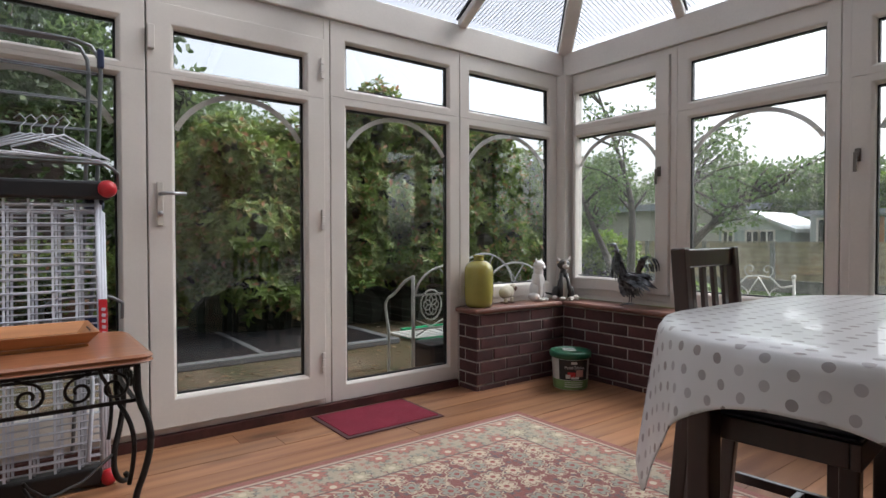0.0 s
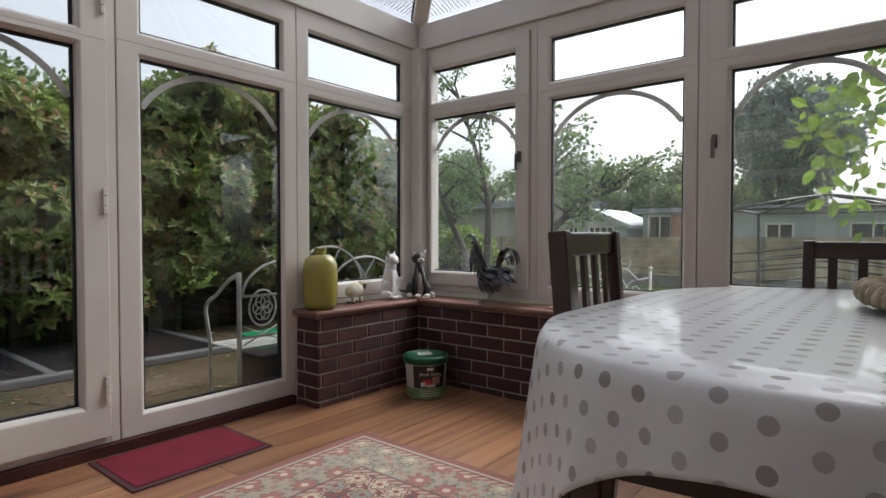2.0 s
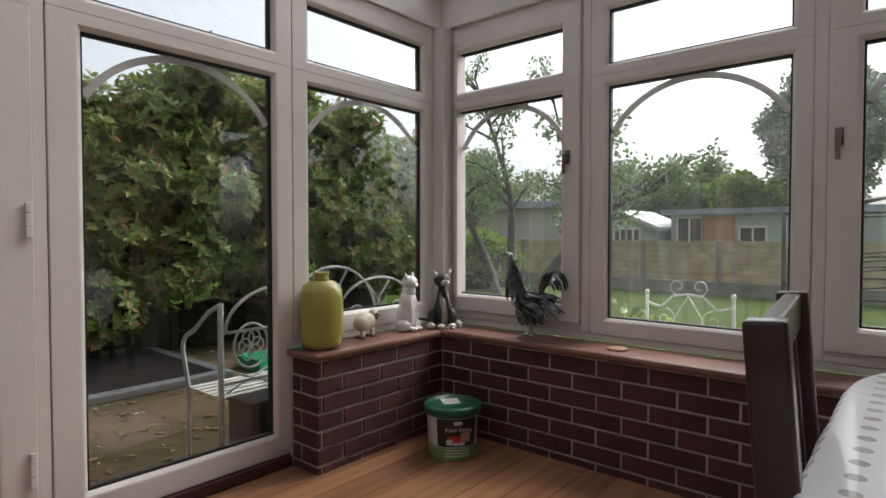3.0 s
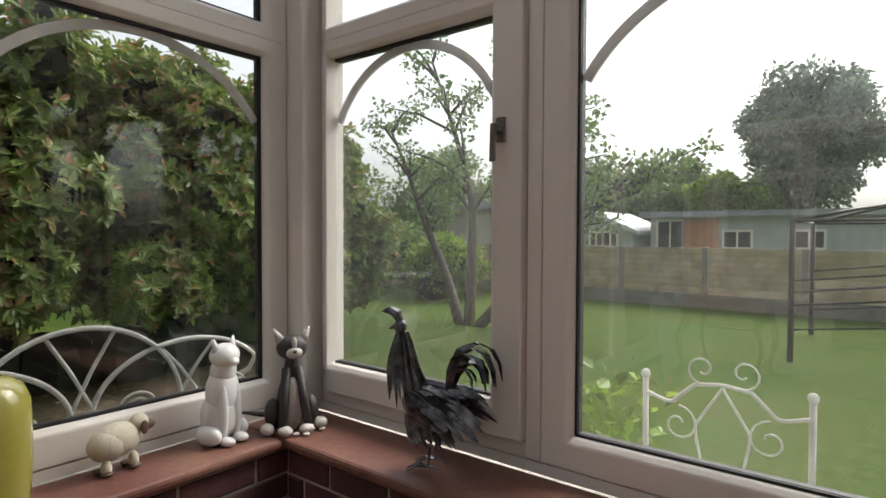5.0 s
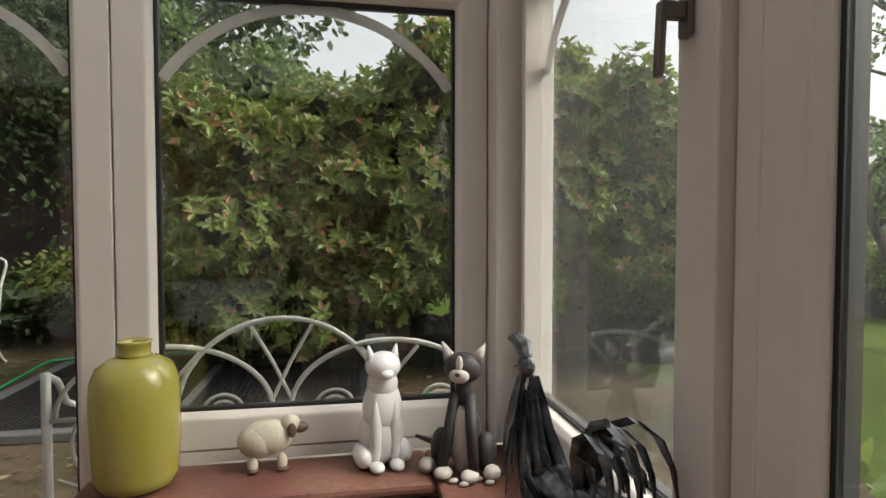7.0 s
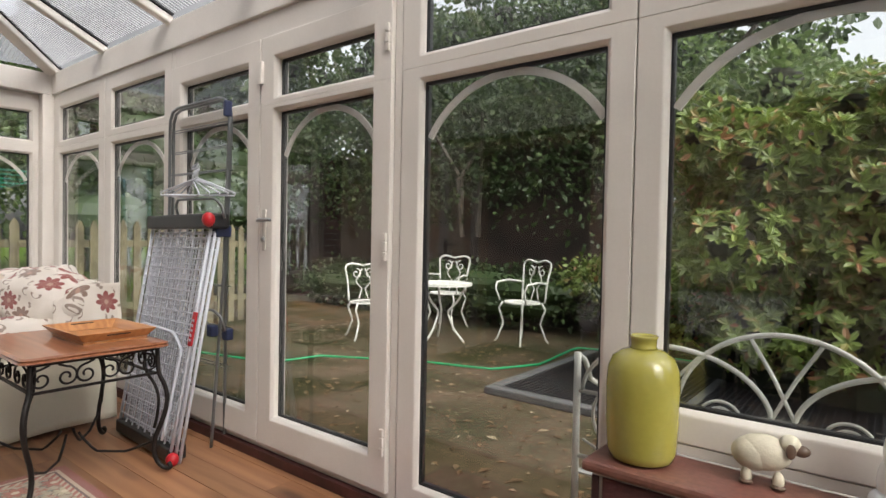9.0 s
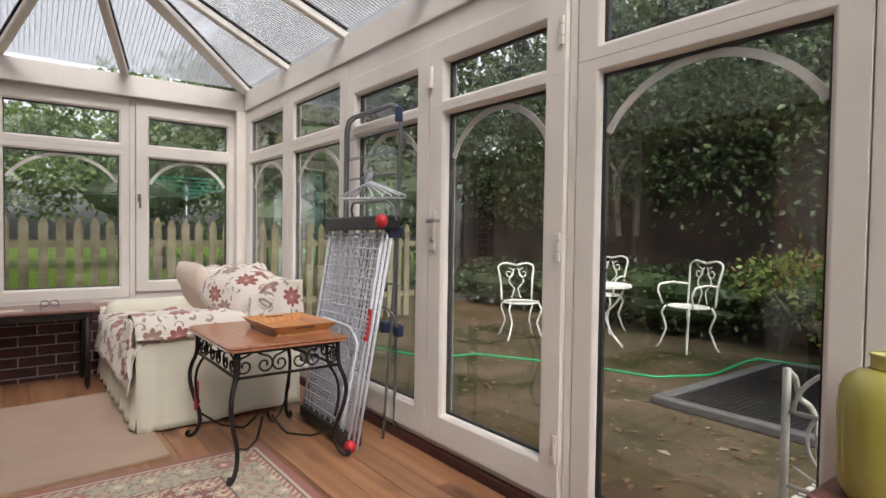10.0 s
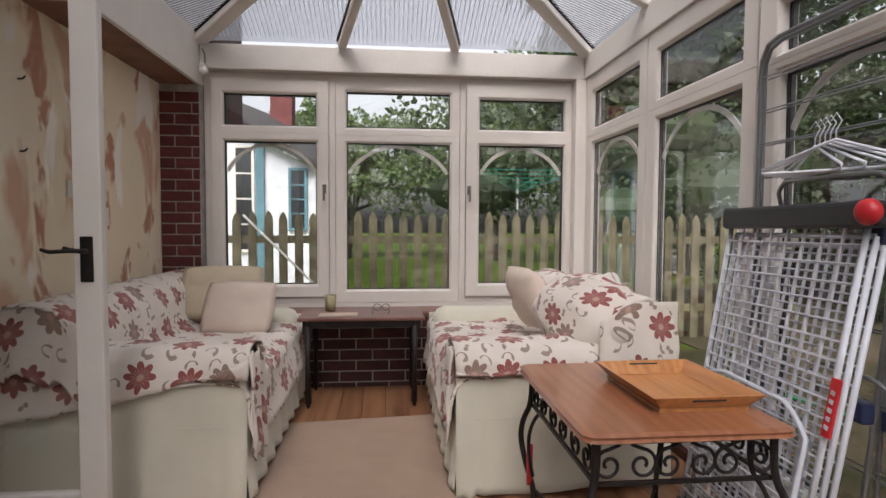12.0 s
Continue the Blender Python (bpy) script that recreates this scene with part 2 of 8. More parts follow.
def tube_bm(bm, pts, r, n=8, closed=False, flat=1.0):
    """A round bar through points; r is a radius or a list of them."""
    pts = [Vector(p) for p in pts]
    m = len(pts)
    rs = r if isinstance(r, (list, tuple)) else [r] * m
    rings, prev = [], None
    for i, p in enumerate(pts):
        if closed:
            t = pts[(i + 1) % m] - pts[i - 1]
        else:
            t = pts[min(i + 1, m - 1)] - pts[max(i - 1, 0)]
        t.normalize()
        if prev is None:
            prev = t.orthogonal().normalized()
        prev = (prev - t * prev.dot(t))
        prev = prev.normalized() if prev.length > 1e-6 else t.orthogonal().normalized()
        q = t.cross(prev)
        rings.append([bm.verts.new(p + (prev * math.cos(k * 2 * math.pi / n) + q * flat * math.sin(k * 2 * math.pi / n)) * rs[i]) for k in range(n)])
    for i in range(m if closed else m - 1):
        a, b = rings[i], rings[(i + 1) % m]
        for k in range(n):
            bm.faces.new((a[k], a[(k + 1) % n], b[(k + 1) % n], b[k]))
    if not closed:
        bm.faces.new(rings[0][::-1])
        bm.faces.new(rings[-1])


def lathe_bm(bm, profile, n=24, centre=(0, 0, 0), sx=1.0, sy=1.0):
    """Turns (radius, height) pairs round the z axis."""
    c = Vector(centre)
    rings = []
    for r, z in profile:
        if r < 1e-5:
            rings.append([bm.verts.new(c + Vector((0, 0, z)))])
        else:
            rings.append([bm.verts.new(c + Vector((r * sx * math.cos(k * 2 * math.pi / n), r * sy * math.sin(k * 2 * math.pi / n), z))) for k in range(n)])
    for a, b in zip(rings, rings[1:]):
        for k in range(n):
            va = [a[k % len(a)], a[(k + 1) % len(a)]] if len(a) > 1 else [a[0]]
            vb = [b[(k + 1) % len(b)], b[k % len(b)]] if len(b) > 1 else [b[0]]
            if len(va) + len(vb) > 2:
                bm.faces.new(va + vb)


def blob_bm(bm, c, r, seg=14, rings=9, bend=0.0, seed=0):
    """A soft rounded lump with radii r."""
    m = Matrix.Translation(c) @ Matrix.Diagonal((*r, 1))
    ret = bmesh.ops.create_uvsphere(bm, u_segments=seg, v_segments=rings, radius=1.0, matrix=m)
    if bend:
        for v in ret["verts"]:
            v.co += (v.co - Vector(c)) * bend * noise.noise(v.co * 9 + Vector((seed, 0, 0)))
    return ret["verts"]


def part(name, bm, mat, parent=None, label="", smooth=False, bevel=0.0, seg=2, sub=0, kind=""):
    me = bpy.data.meshes.new(name)
    bm.normal_update()
    bm.to_mesh(me)
    bm.free()
    for q in (mat if isinstance(mat, (list, tuple)) else [mat]):
        me.materials.append(q)
    if smooth:
        me.shade_smooth()
    ob = new(name, me)
    if parent:
        ob.parent = parent
    if bevel:
        b = ob.modifiers.new("bevel", "BEVEL")
        b.width, b.segments, b.limit_method = bevel, seg, "ANGLE"
    if sub:
        s = ob.modifiers.new("sub", "SUBSURF")
        s.levels = s.render_levels = sub
    return tagged(ob, label=label, kind=kind)


def thing(name, label="", category="", group="", kind="", at=None):
    ob = new(name)
    ob.empty_display_size = 0.1
    if at is not None:
        ob.matrix_world = at
    return tagged(ob, label, category, group, kind)


def boxes(name, mat, items, parent=None, label="", bevel=0.0, kind="", smooth=False):
    bm = bmesh.new()
    for it in items:
        box_bm(bm, *it)
    return part(name, bm, mat, parent, label, bevel=bevel, kind=kind, smooth=smooth)


# ---- the plan ----
NORTH, EAST, WEST, SOUTH = 2.90, 3.425, -2.335, -0.07
HEAD, EAVES = 2.165, 2.335
LEDGE = 0.515
LOW, MID0, MID1, TOP = 0.64, 1.69, 1.80, 2.05


def wall_matrix(side):
    """Along the wall, outwards, up."""
    if side == "north":
        return Matrix(((1, 0, 0, 0), (0, 1, 0, NORTH), (0, 0, 1, 0), (0, 0, 0, 1)))
    if side == "east":
        return Matrix(((0, 1, 0, EAST), (-1, 0, 0, 0), (0, 0, 1, 0), (0, 0, 0, 1)))
    return Matrix(((0, -1, 0, WEST), (1, 0, 0, 0), (0, 0, 1, 0), (0, 0, 0, 1)))


def profile_frame(bm, x0, z0, x1, z1, a, b, rim, d0, d1, bead=0.014):
    """A mitred frame round a pane: rims left, bottom, right, top; depth d0 to d1; a sloping bead towards the glass."""
    l, bo, r, t = rim
    outer = [(x0 - l, z0 - bo), (x1 + r, z0 - bo), (x1 + r, z1 + t), (x0 - l, z1 + t)]
    face = [(x0 - bead, z0 - bead), (x1 + bead, z0 - bead), (x1 + bead, z1 + bead), (x0 - bead, z1 + bead)]
    inner = [(x0, z0), (x1, z0), (x1, z1), (x0, z1)]
    loops = [[(x, d1, z) for x, z in outer], [(x, d0, z) for x, z in outer], [(x, d0, z) for x, z in face], [(x, d0 + 0.014, z) for x, z in inner], [(x, d1, z) for x, z in inner]]
    vs = [[bm.verts.new(c) for c in lp] for lp in loops]
    for i in range(5):
        p, q = vs[i], vs[(i + 1) % 5]
        for k in range(4):
            bm.faces.new((p[k], p[(k + 1) % 4], q[(k + 1) % 4], q[k]))


WINDOWS = []


def window(n, side, a0, a1, zb, zm0, zm1, zt, f0, f1, fb, ft, sash=None, wet=False, name="window", handle=None):
    """A framed light with a lower and an upper pane; a along the wall, f0..f1 the frame's width."""
    w = thing(f"{name}_{n}", "white uPVC %s with an arched glazing bar and two panes" % ("door" if name == "door" else "window"), name, kind="structure", at=wall_matrix(side))
    d0 = -0.018 if sash or name == "door" else 0.0
    bm = bmesh.new()
    mid = (zm0 + zm1) / 2
    fo0, fo1, fbo, fto = (f0 + 0.045, f1 - 0.045, fb + 0.045, ft - 0.045) if sash else (f0, f1, fb, ft)
    profile_frame(bm, a0, zb, a1, zm0, 0, 0, (a0 - fo0, zb - fbo, fo1 - a1, mid - zm0), d0, 0.06)
    profile_frame(bm, a0, zm1, a1, zt, 0, 0, (a0 - fo0, zm1 - mid, fo1 - a1, fto - zt), d0, 0.06)
    part("door_leaf" if name == "door" else "sash" if sash else "frame", bm, UPVC, w, bevel=0.004)
    if sash:
        boxes("frame", UPVC, [(f0, 0.004, fb, fo0 - 0.003, 0.06, ft), (fo1 + 0.003, 0.004, fb, f1, 0.06, ft), (fo0 - 0.003, 0.004, fb, fo1 + 0.003, 0.06, fbo - 0.003), (fo0 - 0.003, 0.004, fto + 0.003, fo1 + 0.003, 0.06, ft)], w, bevel=0.003)
    for z0, z1 in ((zb, zm0), (zm1, zt)):
        boxes("pane", WETGLASS if wet else GLASS, [(a0 - 0.004, 0.026, z0 - 0.004, a1 + 0.004, 0.030, z1 + 0.004)], w).visible_shadow = False
        bm = bmesh.new()
        g = 0.007
        for q in ((a0, z0, a1, z0 + g), (a0, z1 - g * 1.3, a1, z1), (a0, z0, a0 + g, z1), (a1 - g, z0, a1, z1)):
            box_bm(bm, q[0], 0.0215, q[1], q[2], 0.025, q[3])
            box_bm(bm, q[0], 0.031, q[1], q[2], 0.050, q[3])
        part("gasket", bm, GASKET, w)
    bm = bmesh.new()
    half, rise, cx = (a1 - a0) / 2 - 0.003, 0.20, (a0 + a1) / 2
    radius = (half * half + rise * rise) / (2 * rise)
    cz, open_angle = zm0 - 0.004 - radius, math.asin(half / radius)
    pts_o, pts_i = [], []
    for k in range(25):
        t = open_angle * (k / 12 - 1)
        pts_o.append((cx + radius * math.sin(t), cz + radius * math.cos(t)))
        pts_i.append((cx + (radius - 0.026) * math.sin(t), cz + (radius - 0.026) * math.cos(t)))
    for y0, y1 in ((0.034, 0.042),):
        prev = None
        for (ox, oz), (ix, iz) in zip(pts_o, pts_i):
            cur = [bm.verts.new(c) for c in ((ox, y0, oz), (ix, y0, iz), (ix, y1, iz), (ox, y1, oz))]
            if prev:
                for k in range(4):
                    bm.faces.new((prev[k], prev[(k + 1) % 4], cur[(k + 1) % 4], cur[k]))
            else:
                bm.faces.new(cur[::-1])
            prev = cur
        bm.faces.new(prev)
    part("arched_bar", bm, UPVC, w, bevel=0.0)
    if handle:
        ha, hz, s = handle
        h = boxes("handle", DARKMETAL, [(ha - 0.013, d0 - 0.010, hz - 0.032, ha + 0.013, d0 - 0.001, hz + 0.032), (ha - 0.009, d0 - 0.040, hz - 0.010, ha + 0.009, d0 - 0.010, hz + 0.012)], w, "brown metal espagnolette handle", bevel=0.003)
        bm = bmesh.new()
        beam_bm(bm, (ha, d0 - 0.040, hz + 0.012), (ha, d0 - 0.044, hz - 0.085), 0.016, 0.010, (0, 1, 0))
        part("lever", bm, DARKMETAL, h, bevel=0.003)
    return w


# north wall: west end to east end
window(1, "north", -2.13, -1.40, LOW, MID0, MID1, TOP, -2.255, -1.288, 0.545, HEAD)
window(2, "north", -1.17, -0.44, 0.145, MID0, MID1, TOP, -1.285, -0.335, 0.045, HEAD)
D1 = window(1, "north", -0.19, 0.465, 0.22, 1.685, 1.755, 1.935, -0.30, 0.578, 0.075, 2.045, name="door")
D2 = window(2, "north", 0.70, 1.345, 0.22, 1.685, 1.755, 1.935, 0.584, 1.455, 0.075, 2.045, name="door")
boxes("door_frame", UPVC, [(-0.332, 0.002, 0.045, -0.302, 0.065, HEAD), (1.458, 0.002, 0.045, 1.495, 0.065, HEAD), (-0.302, 0.002, 2.05, 1.458, 0.065, HEAD), (-0.302, 0.002, 0.045, 1.458, 0.065, 0.072)], thing("door_surround", "white uPVC outer frame round the garden doors", "door frame", kind="structure", at=wall_matrix("north")), bevel=0.003)
window(3, "north", 1.60, 2.32, 0.145, MID0, MID1, TOP, 1.498, 2.412, 0.045, HEAD)
window(4, "north", 2.505, 3.26, LOW, MID0, MID1, TOP, 2.415, 3.345, 0.545, HEAD)
# east wall, a = -y
window(5, "east", -2.783, -2.13, 0.68, 1.70, 1.80, 2.02, -2.82, -1.985, 0.545, HEAD, sash=True, wet=True, handle=(-2.09, 1.385, 1))
window(6, "east", -1.90, -1.167, 0.625, 1.70, 1.80, 2.05, -1.982, -1.098, 0.545, HEAD, wet=True)
window(7, "east", -0.95, -0.32, 0.68, 1.70, 1.80, 2.02, -1.095, -0.20, 0.545, HEAD, sash=True, wet=True, handle=(-1.015, 1.365, -1))
# west wall, a = y
window(8, "west", 0.33, 0.965, 0.68, 1.69, 1.80, 2.02, 0.20, 1.095, 0.545, HEAD, sash=True, handle=(1.02, 1.36, 1))
window(9, "west", 1.175, 1.915, 0.64, 1.69, 1.80, 2.05, 1.098, 1.985, 0.545, HEAD)
window(10, "west", 2.13, 2.76, 0.68, 1.69, 1.80, 2.02, 1.988, 2.82, 0.545, HEAD, sash=True, handle=(2.055, 1.36, -1))

posts = thing("corner_post", "white uPVC corner post", "post", kind="structure")
for nm, it in (("post", (3.348, 2.822, 0.545, 3.50, 2.965, HEAD)), ("post", (-2.41, 2.822, 0.545, -2.258, 2.965, HEAD))):
    boxes(nm, UPVC, [it], posts, bevel=0.006)

# ring beam
ring = thing("eaves_beam", "white boxed eaves beam", "beam", kind="structure")
for it in ((-2.26, 2.885, HEAD + 0.002, 3.40, 3.03, EAVES), (3.403, 0.20, HEAD + 0.002, 3.52, 3.03, EAVES), (-2.43, 0.20, HEAD + 0.002, -2.263, 3.03, EAVES)):
    boxes("beam", BEAM, [it], ring, bevel=0.006)
boxes("beam", BEAM, [(-2.43, 0.17, 2.055, 3.52, 0.197, EAVES + 0.05)], ring, bevel=0.004)
boxes("soffit", material("brown_soffit", (0.27, 0.12, 0.075), 0.55, 0.2), [(-2.43, -0.068, 2.056, 3.52, 0.168, 2.075)], ring)

# dwarf walls, cores in mortar
core = thing("wall_dwarf", "low brown brick wall with pale mortar under the windows", "wall", kind="structure")
WALLS = [("north", 2.385, 3.19, 0.0, 0.48), ("east", -2.72, 0.07, 0.0, 0.48), ("west", 0.07, 2.72, 0.0, 0.48), ("north", -2.10, -1.28, 0.0, 0.48)]
boxes("mortar_core", MORTAR, [(2.394, 2.709, 0, 3.54, 3.0, 0.482), (3.199, -0.07, 0, 3.54, 2.709, 0.482), (-2.45, -0.07, 0, -2.109, 2.709, 0.482), (-2.45, 2.709, 0, -1.289, 3.0, 0.482)], core)
ledge = thing("window_ledge", "worn red quarry-tile window ledge with a rounded front edge", "ledge", kind="structure")
boxes("ledge_top", SILLTILE, [(2.368, 2.685, 0.484, 3.170, 2.898, LEDGE), (3.172, -0.07, 0.484, 3.423, 2.898, LEDGE)], ledge, bevel=0.011)
boxes("ledge_top", SILLTILE, [(-2.333, -0.07, 0.484, -2.085, 2.898, LEDGE), (-2.083, 2.685, 0.484, -1.265, 2.898, LEDGE)], ledge, bevel=0.011)
boxes("sill_upstand", UPVC, [(2.39, 2.902, LEDGE, 3.42, 2.96, 0.543), (3.427, 0.0, LEDGE, 3.49, 2.9, 0.543), (-2.40, 0.0, LEDGE, -2.337, 2.9, 0.543), (-2.33, 2.902, LEDGE, -1.29, 2.96, 0.543)], ledge)
boxes("threshold", material("dark_red_threshold", (0.075, 0.022, 0.02), 0.5, 0.25), [(-1.283, 2.875, 0.0, 2.382, 3.0, 0.043)], None, kind="structure")

# house wall with the doorway
house = thing("wall_south", "house wall of bare patchy plaster with a doorway", "wall", kind="structure")
boxes("wall", PLASTER, [(-2.43, -0.36, 0, -0.30, -0.07, 2.055), (0.95, -0.36, 0, 3.52, -0.07, 2.055), (-0.30, -0.36, 1.98, 0.95, -0.07, 2.055)], house)
boxes("upper_wall", BRICK, [(-4.5, -0.36, 2.056, 5.5, -0.072, 5.2)], house)
pier = thing("brick_pier", "brick pier with pale mortar at the end of the window wall", "pier", kind="structure")
boxes("mortar_core", MORTAR, [(-2.43, -0.068, 0.516, -2.259, 0.19, 2.054), (3.349, -0.068, 0.516, 3.52, 0.19, 2.054)], pier)

room = thing("room_behind", "plain painted room behind the doorway", "room", kind="structure")
boxes("room_shell", ROOMWALL, [(-1.6, -3.6, 0, -1.5, -0.362, 2.3), (2.6, -3.6, 0, 2.7, -0.362, 2.3), (-1.6, -3.7, 0, 2.7, -3.6, 2.3), (-1.6, -3.7, 2.3, 2.7, -0.362, 2.4), (-1.5, -3.6, -0.05, 2.6, -0.362, -0.01)], room)

# floor
boxes("floor", material("dark_subfloor", (0.05, 0.03, 0.02), 0.8), [(-2.44, -0.36, -0.12, 3.53, 3.0, -0.022)], None, kind="structure")

# ---- roof ----
RX0, RX1, RY, RZ = -0.98, 2.16, 1.54, 2.84
ROOFY0, ROOFY1, ROOFX0, ROOFX1 = 0.19, 2.90, -2.25, 3.43
CA, CB = Vector((RX0, RY, RZ)), Vector((RX1, RY, RZ))
roof = thing("ceiling", "glazed conservatory roof with white bars and ribbed polycarbonate panels", "roof", kind="structure")
rafters = [((ROOFX0, ROOFY1), CA), ((ROOFX1, ROOFY1), CB), ((ROOFX0, ROOFY0), CA), ((ROOFX1, ROOFY0), CB)]
thin = [((ROOFX0, 1.15), CA), ((ROOFX0, 1.94), CA), ((ROOFX1, 1.15), CB), ((ROOFX1, 1.96), CB)]
for yy in (ROOFY0, ROOFY1):
    thin += [((-1.29, yy), CA), ((2.43, yy), CB)] + [((x, yy), Vector((x, RY, RZ))) for x in (-0.36, 0.57, 1.50)]
for wd, lst in ((0.10, rafters), (0.06, thin)):
    for (x, y), top in lst:
        a, b = Vector((x, y, EAVES + 0.002)), Vector(top)
        bm = bmesh.new()
        beam_bm(bm, a, b, wd, 0.05)
        part("roof_bar", bm, BEAM, roof, bevel=0.012)
        bm = bmesh.new()
        beam_bm(bm, a + Vector((0, 0, 0.034)), b + Vector((0, 0, 0.034)), wd + 0.018, 0.012)
        part("bar_gasket", bm, GASKET, roof)
bm = bmesh.new()
beam_bm(bm, CA - Vector((0.06, 0, 0)), CB + Vector((0.06, 0, 0)), 0.14, 0.07)
part("ridge", bm, BEAM, roof, bevel=0.01)


def polycarbonate():
    m = bpy.data.materials.new("polycarbonate")
    m.use_nodes = True
    n, l = m.node_tree.nodes, m.node_tree.links
    n.remove(n["Principled BSDF"])
    tr, tl, mx = n.new("ShaderNodeBsdfTransparent"), n.new("ShaderNodeBsdfTranslucent"), n.new("ShaderNodeMixShader")
    tr.inputs[0].default_value = (0.50, 0.51, 0.54, 1)
    tl.inputs[0].default_value = (0.46, 0.47, 0.51, 1)
    tc, nz, rp = n.new("ShaderNodeTexCoord"), n.new("ShaderNodeTexNoise"), n.new("ShaderNodeMapRange")
    nz.inputs["Scale"].default_value = 1.4
    rp.inputs["To Min"].default_value, rp.inputs["To Max"].default_value = 0.2, 0.5
    l.new(tc.outputs["Object"], nz.inputs["Vector"])
    l.new(nz.outputs["Fac"], rp.inputs[0])
    l.new(rp.outputs[0], mx.inputs[0])
    l.new(tr.outputs[0], mx.inputs[1])
    l.new(tl.outputs[0], mx.inputs[2])
    l.new(mx.outputs[0], n["Material Output"].inputs[0])
    return m


POLY = polycarbonate()
RIB = material("polycarbonate_rib", (0.55, 0.55, 0.58), 0.4, 0.05)
LIFT = 0.045
corners = {"w": [(ROOFX0, ROOFY0), (ROOFX0, ROOFY1)], "e": [(ROOFX1, ROOFY0), (ROOFX1, ROOFY1)]}
facets = [[Vector((ROOFX0 - 0.1, ROOFY0 - 0.03, EAVES)), Vector((ROOFX0 - 0.1, ROOFY1 + 0.1, EAVES)), CA],
          [Vector((ROOFX1 + 0.1, ROOFY0 - 0.03, EAVES)), Vector((ROOFX1 + 0.1, ROOFY1 + 0.1, EAVES)), CB],
          [Vector((ROOFX0 - 0.1, ROOFY1 + 0.1, EAVES)), Vector((ROOFX1 + 0.1, ROOFY1 + 0.1, EAVES)), CB, CA],
          [Vector((ROOFX0 - 0.1, ROOFY0 - 0.03, EAVES)), Vector((ROOFX1 + 0.1, ROOFY0 - 0.03, EAVES)), CB, CA]]
up = Vector((0, 0, LIFT))
for f in facets:
    bm = bmesh.new()
    lo = [bm.verts.new(v + up) for v in f]
    bm.faces.new(lo)
    part("roof_panel", bm, POLY, roof).visible_shadow = False
bm = bmesh.new()
y = ROOFY0
while y < ROOFY1 + 0.08:
    k = 1 - abs(y - RY) / (1.36 if y > RY else 1.35)
    if k > 0.02:
        for x0, xc in ((ROOFX0, RX0), (ROOFX1, RX1)):
            a = Vector((x0, y, EAVES)) + up
            b = Vector((x0 + (xc - x0) * k, y, EAVES + (RZ - EAVES) * k)) + up
            beam_bm(bm, a, b, 0.0035, 0.003)
    y += 0.03
x = ROOFX0 + 0.03
while x < ROOFX1:
    k = min(1.0, (x - ROOFX0) / (RX0 - ROOFX0), (ROOFX1 - x) / (ROOFX1 - RX1))
    for y0 in (ROOFY0, ROOFY1):
        beam_bm(bm, Vector((x, y0, EAVES)) + up, Vector((x, y0 + (RY - y0) * k, EAVES + (RZ - EAVES) * k)) + up, 0.0035, 0.003)
    x += 0.03
part("panel_rib", bm, RIB, roof, kind="stuff")

# ---- garden ----
GROUND = -0.14
GRASS = material("lawn", (0.038, 0.080, 0.006), 0.95, 0.3, 0.7, 45, 0.6, tint=(0.065, 0.090, 0.010))
PATIO = material("mossy_patio", (0.092, 0.066, 0.044), 0.95, 0.4, 1.7, 14, 1.0, tint=(0.020, 0.026, 0.007))
for name in ("lawn", "mossy_patio"):
    MATS[name].node_tree.nodes["Principled BSDF"].inputs["Specular IOR Level"].default_value = 0.1
ground = boxes("ground", GRASS, [(-60, -60, -0.4, 90, 90, GROUND - 0.012)], None, kind="structure")
boxes("pavement", PATIO, [(-3.6, 3.03, -0.3, 5.5, 9.2, GROUND), (-9.0, 4.6, -0.3, -3.602, 9.2, GROUND)], None, "mossy concrete patio strewn with leaves", kind="structure")
FOLIAGE = {"bush": leaf_material("photinia_leaf", (0.15, 0.21, 0.05), (0.36, 0.16, 0.09)),
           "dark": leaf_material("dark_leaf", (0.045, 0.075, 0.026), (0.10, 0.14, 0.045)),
           "far": leaf_material("far_leaf", (0.12, 0.18, 0.06), (0.20, 0.26, 0.10)),
           "light": leaf_material("light_leaf", (0.16, 0.25, 0.03), (0.32, 0.38, 0.06)),
           "grey": leaf_material("grey_green_leaf", (0.15, 0.20, 0.14), (0.24, 0.29, 0.20)),
           "apple": leaf_material("apple_leaf", (0.10, 0.17, 0.045), (0.20, 0.26, 0.08))}
BARK = material("bark", (0.07, 0.055, 0.042), 0.9, 0.3, 12, 50, 0.9)


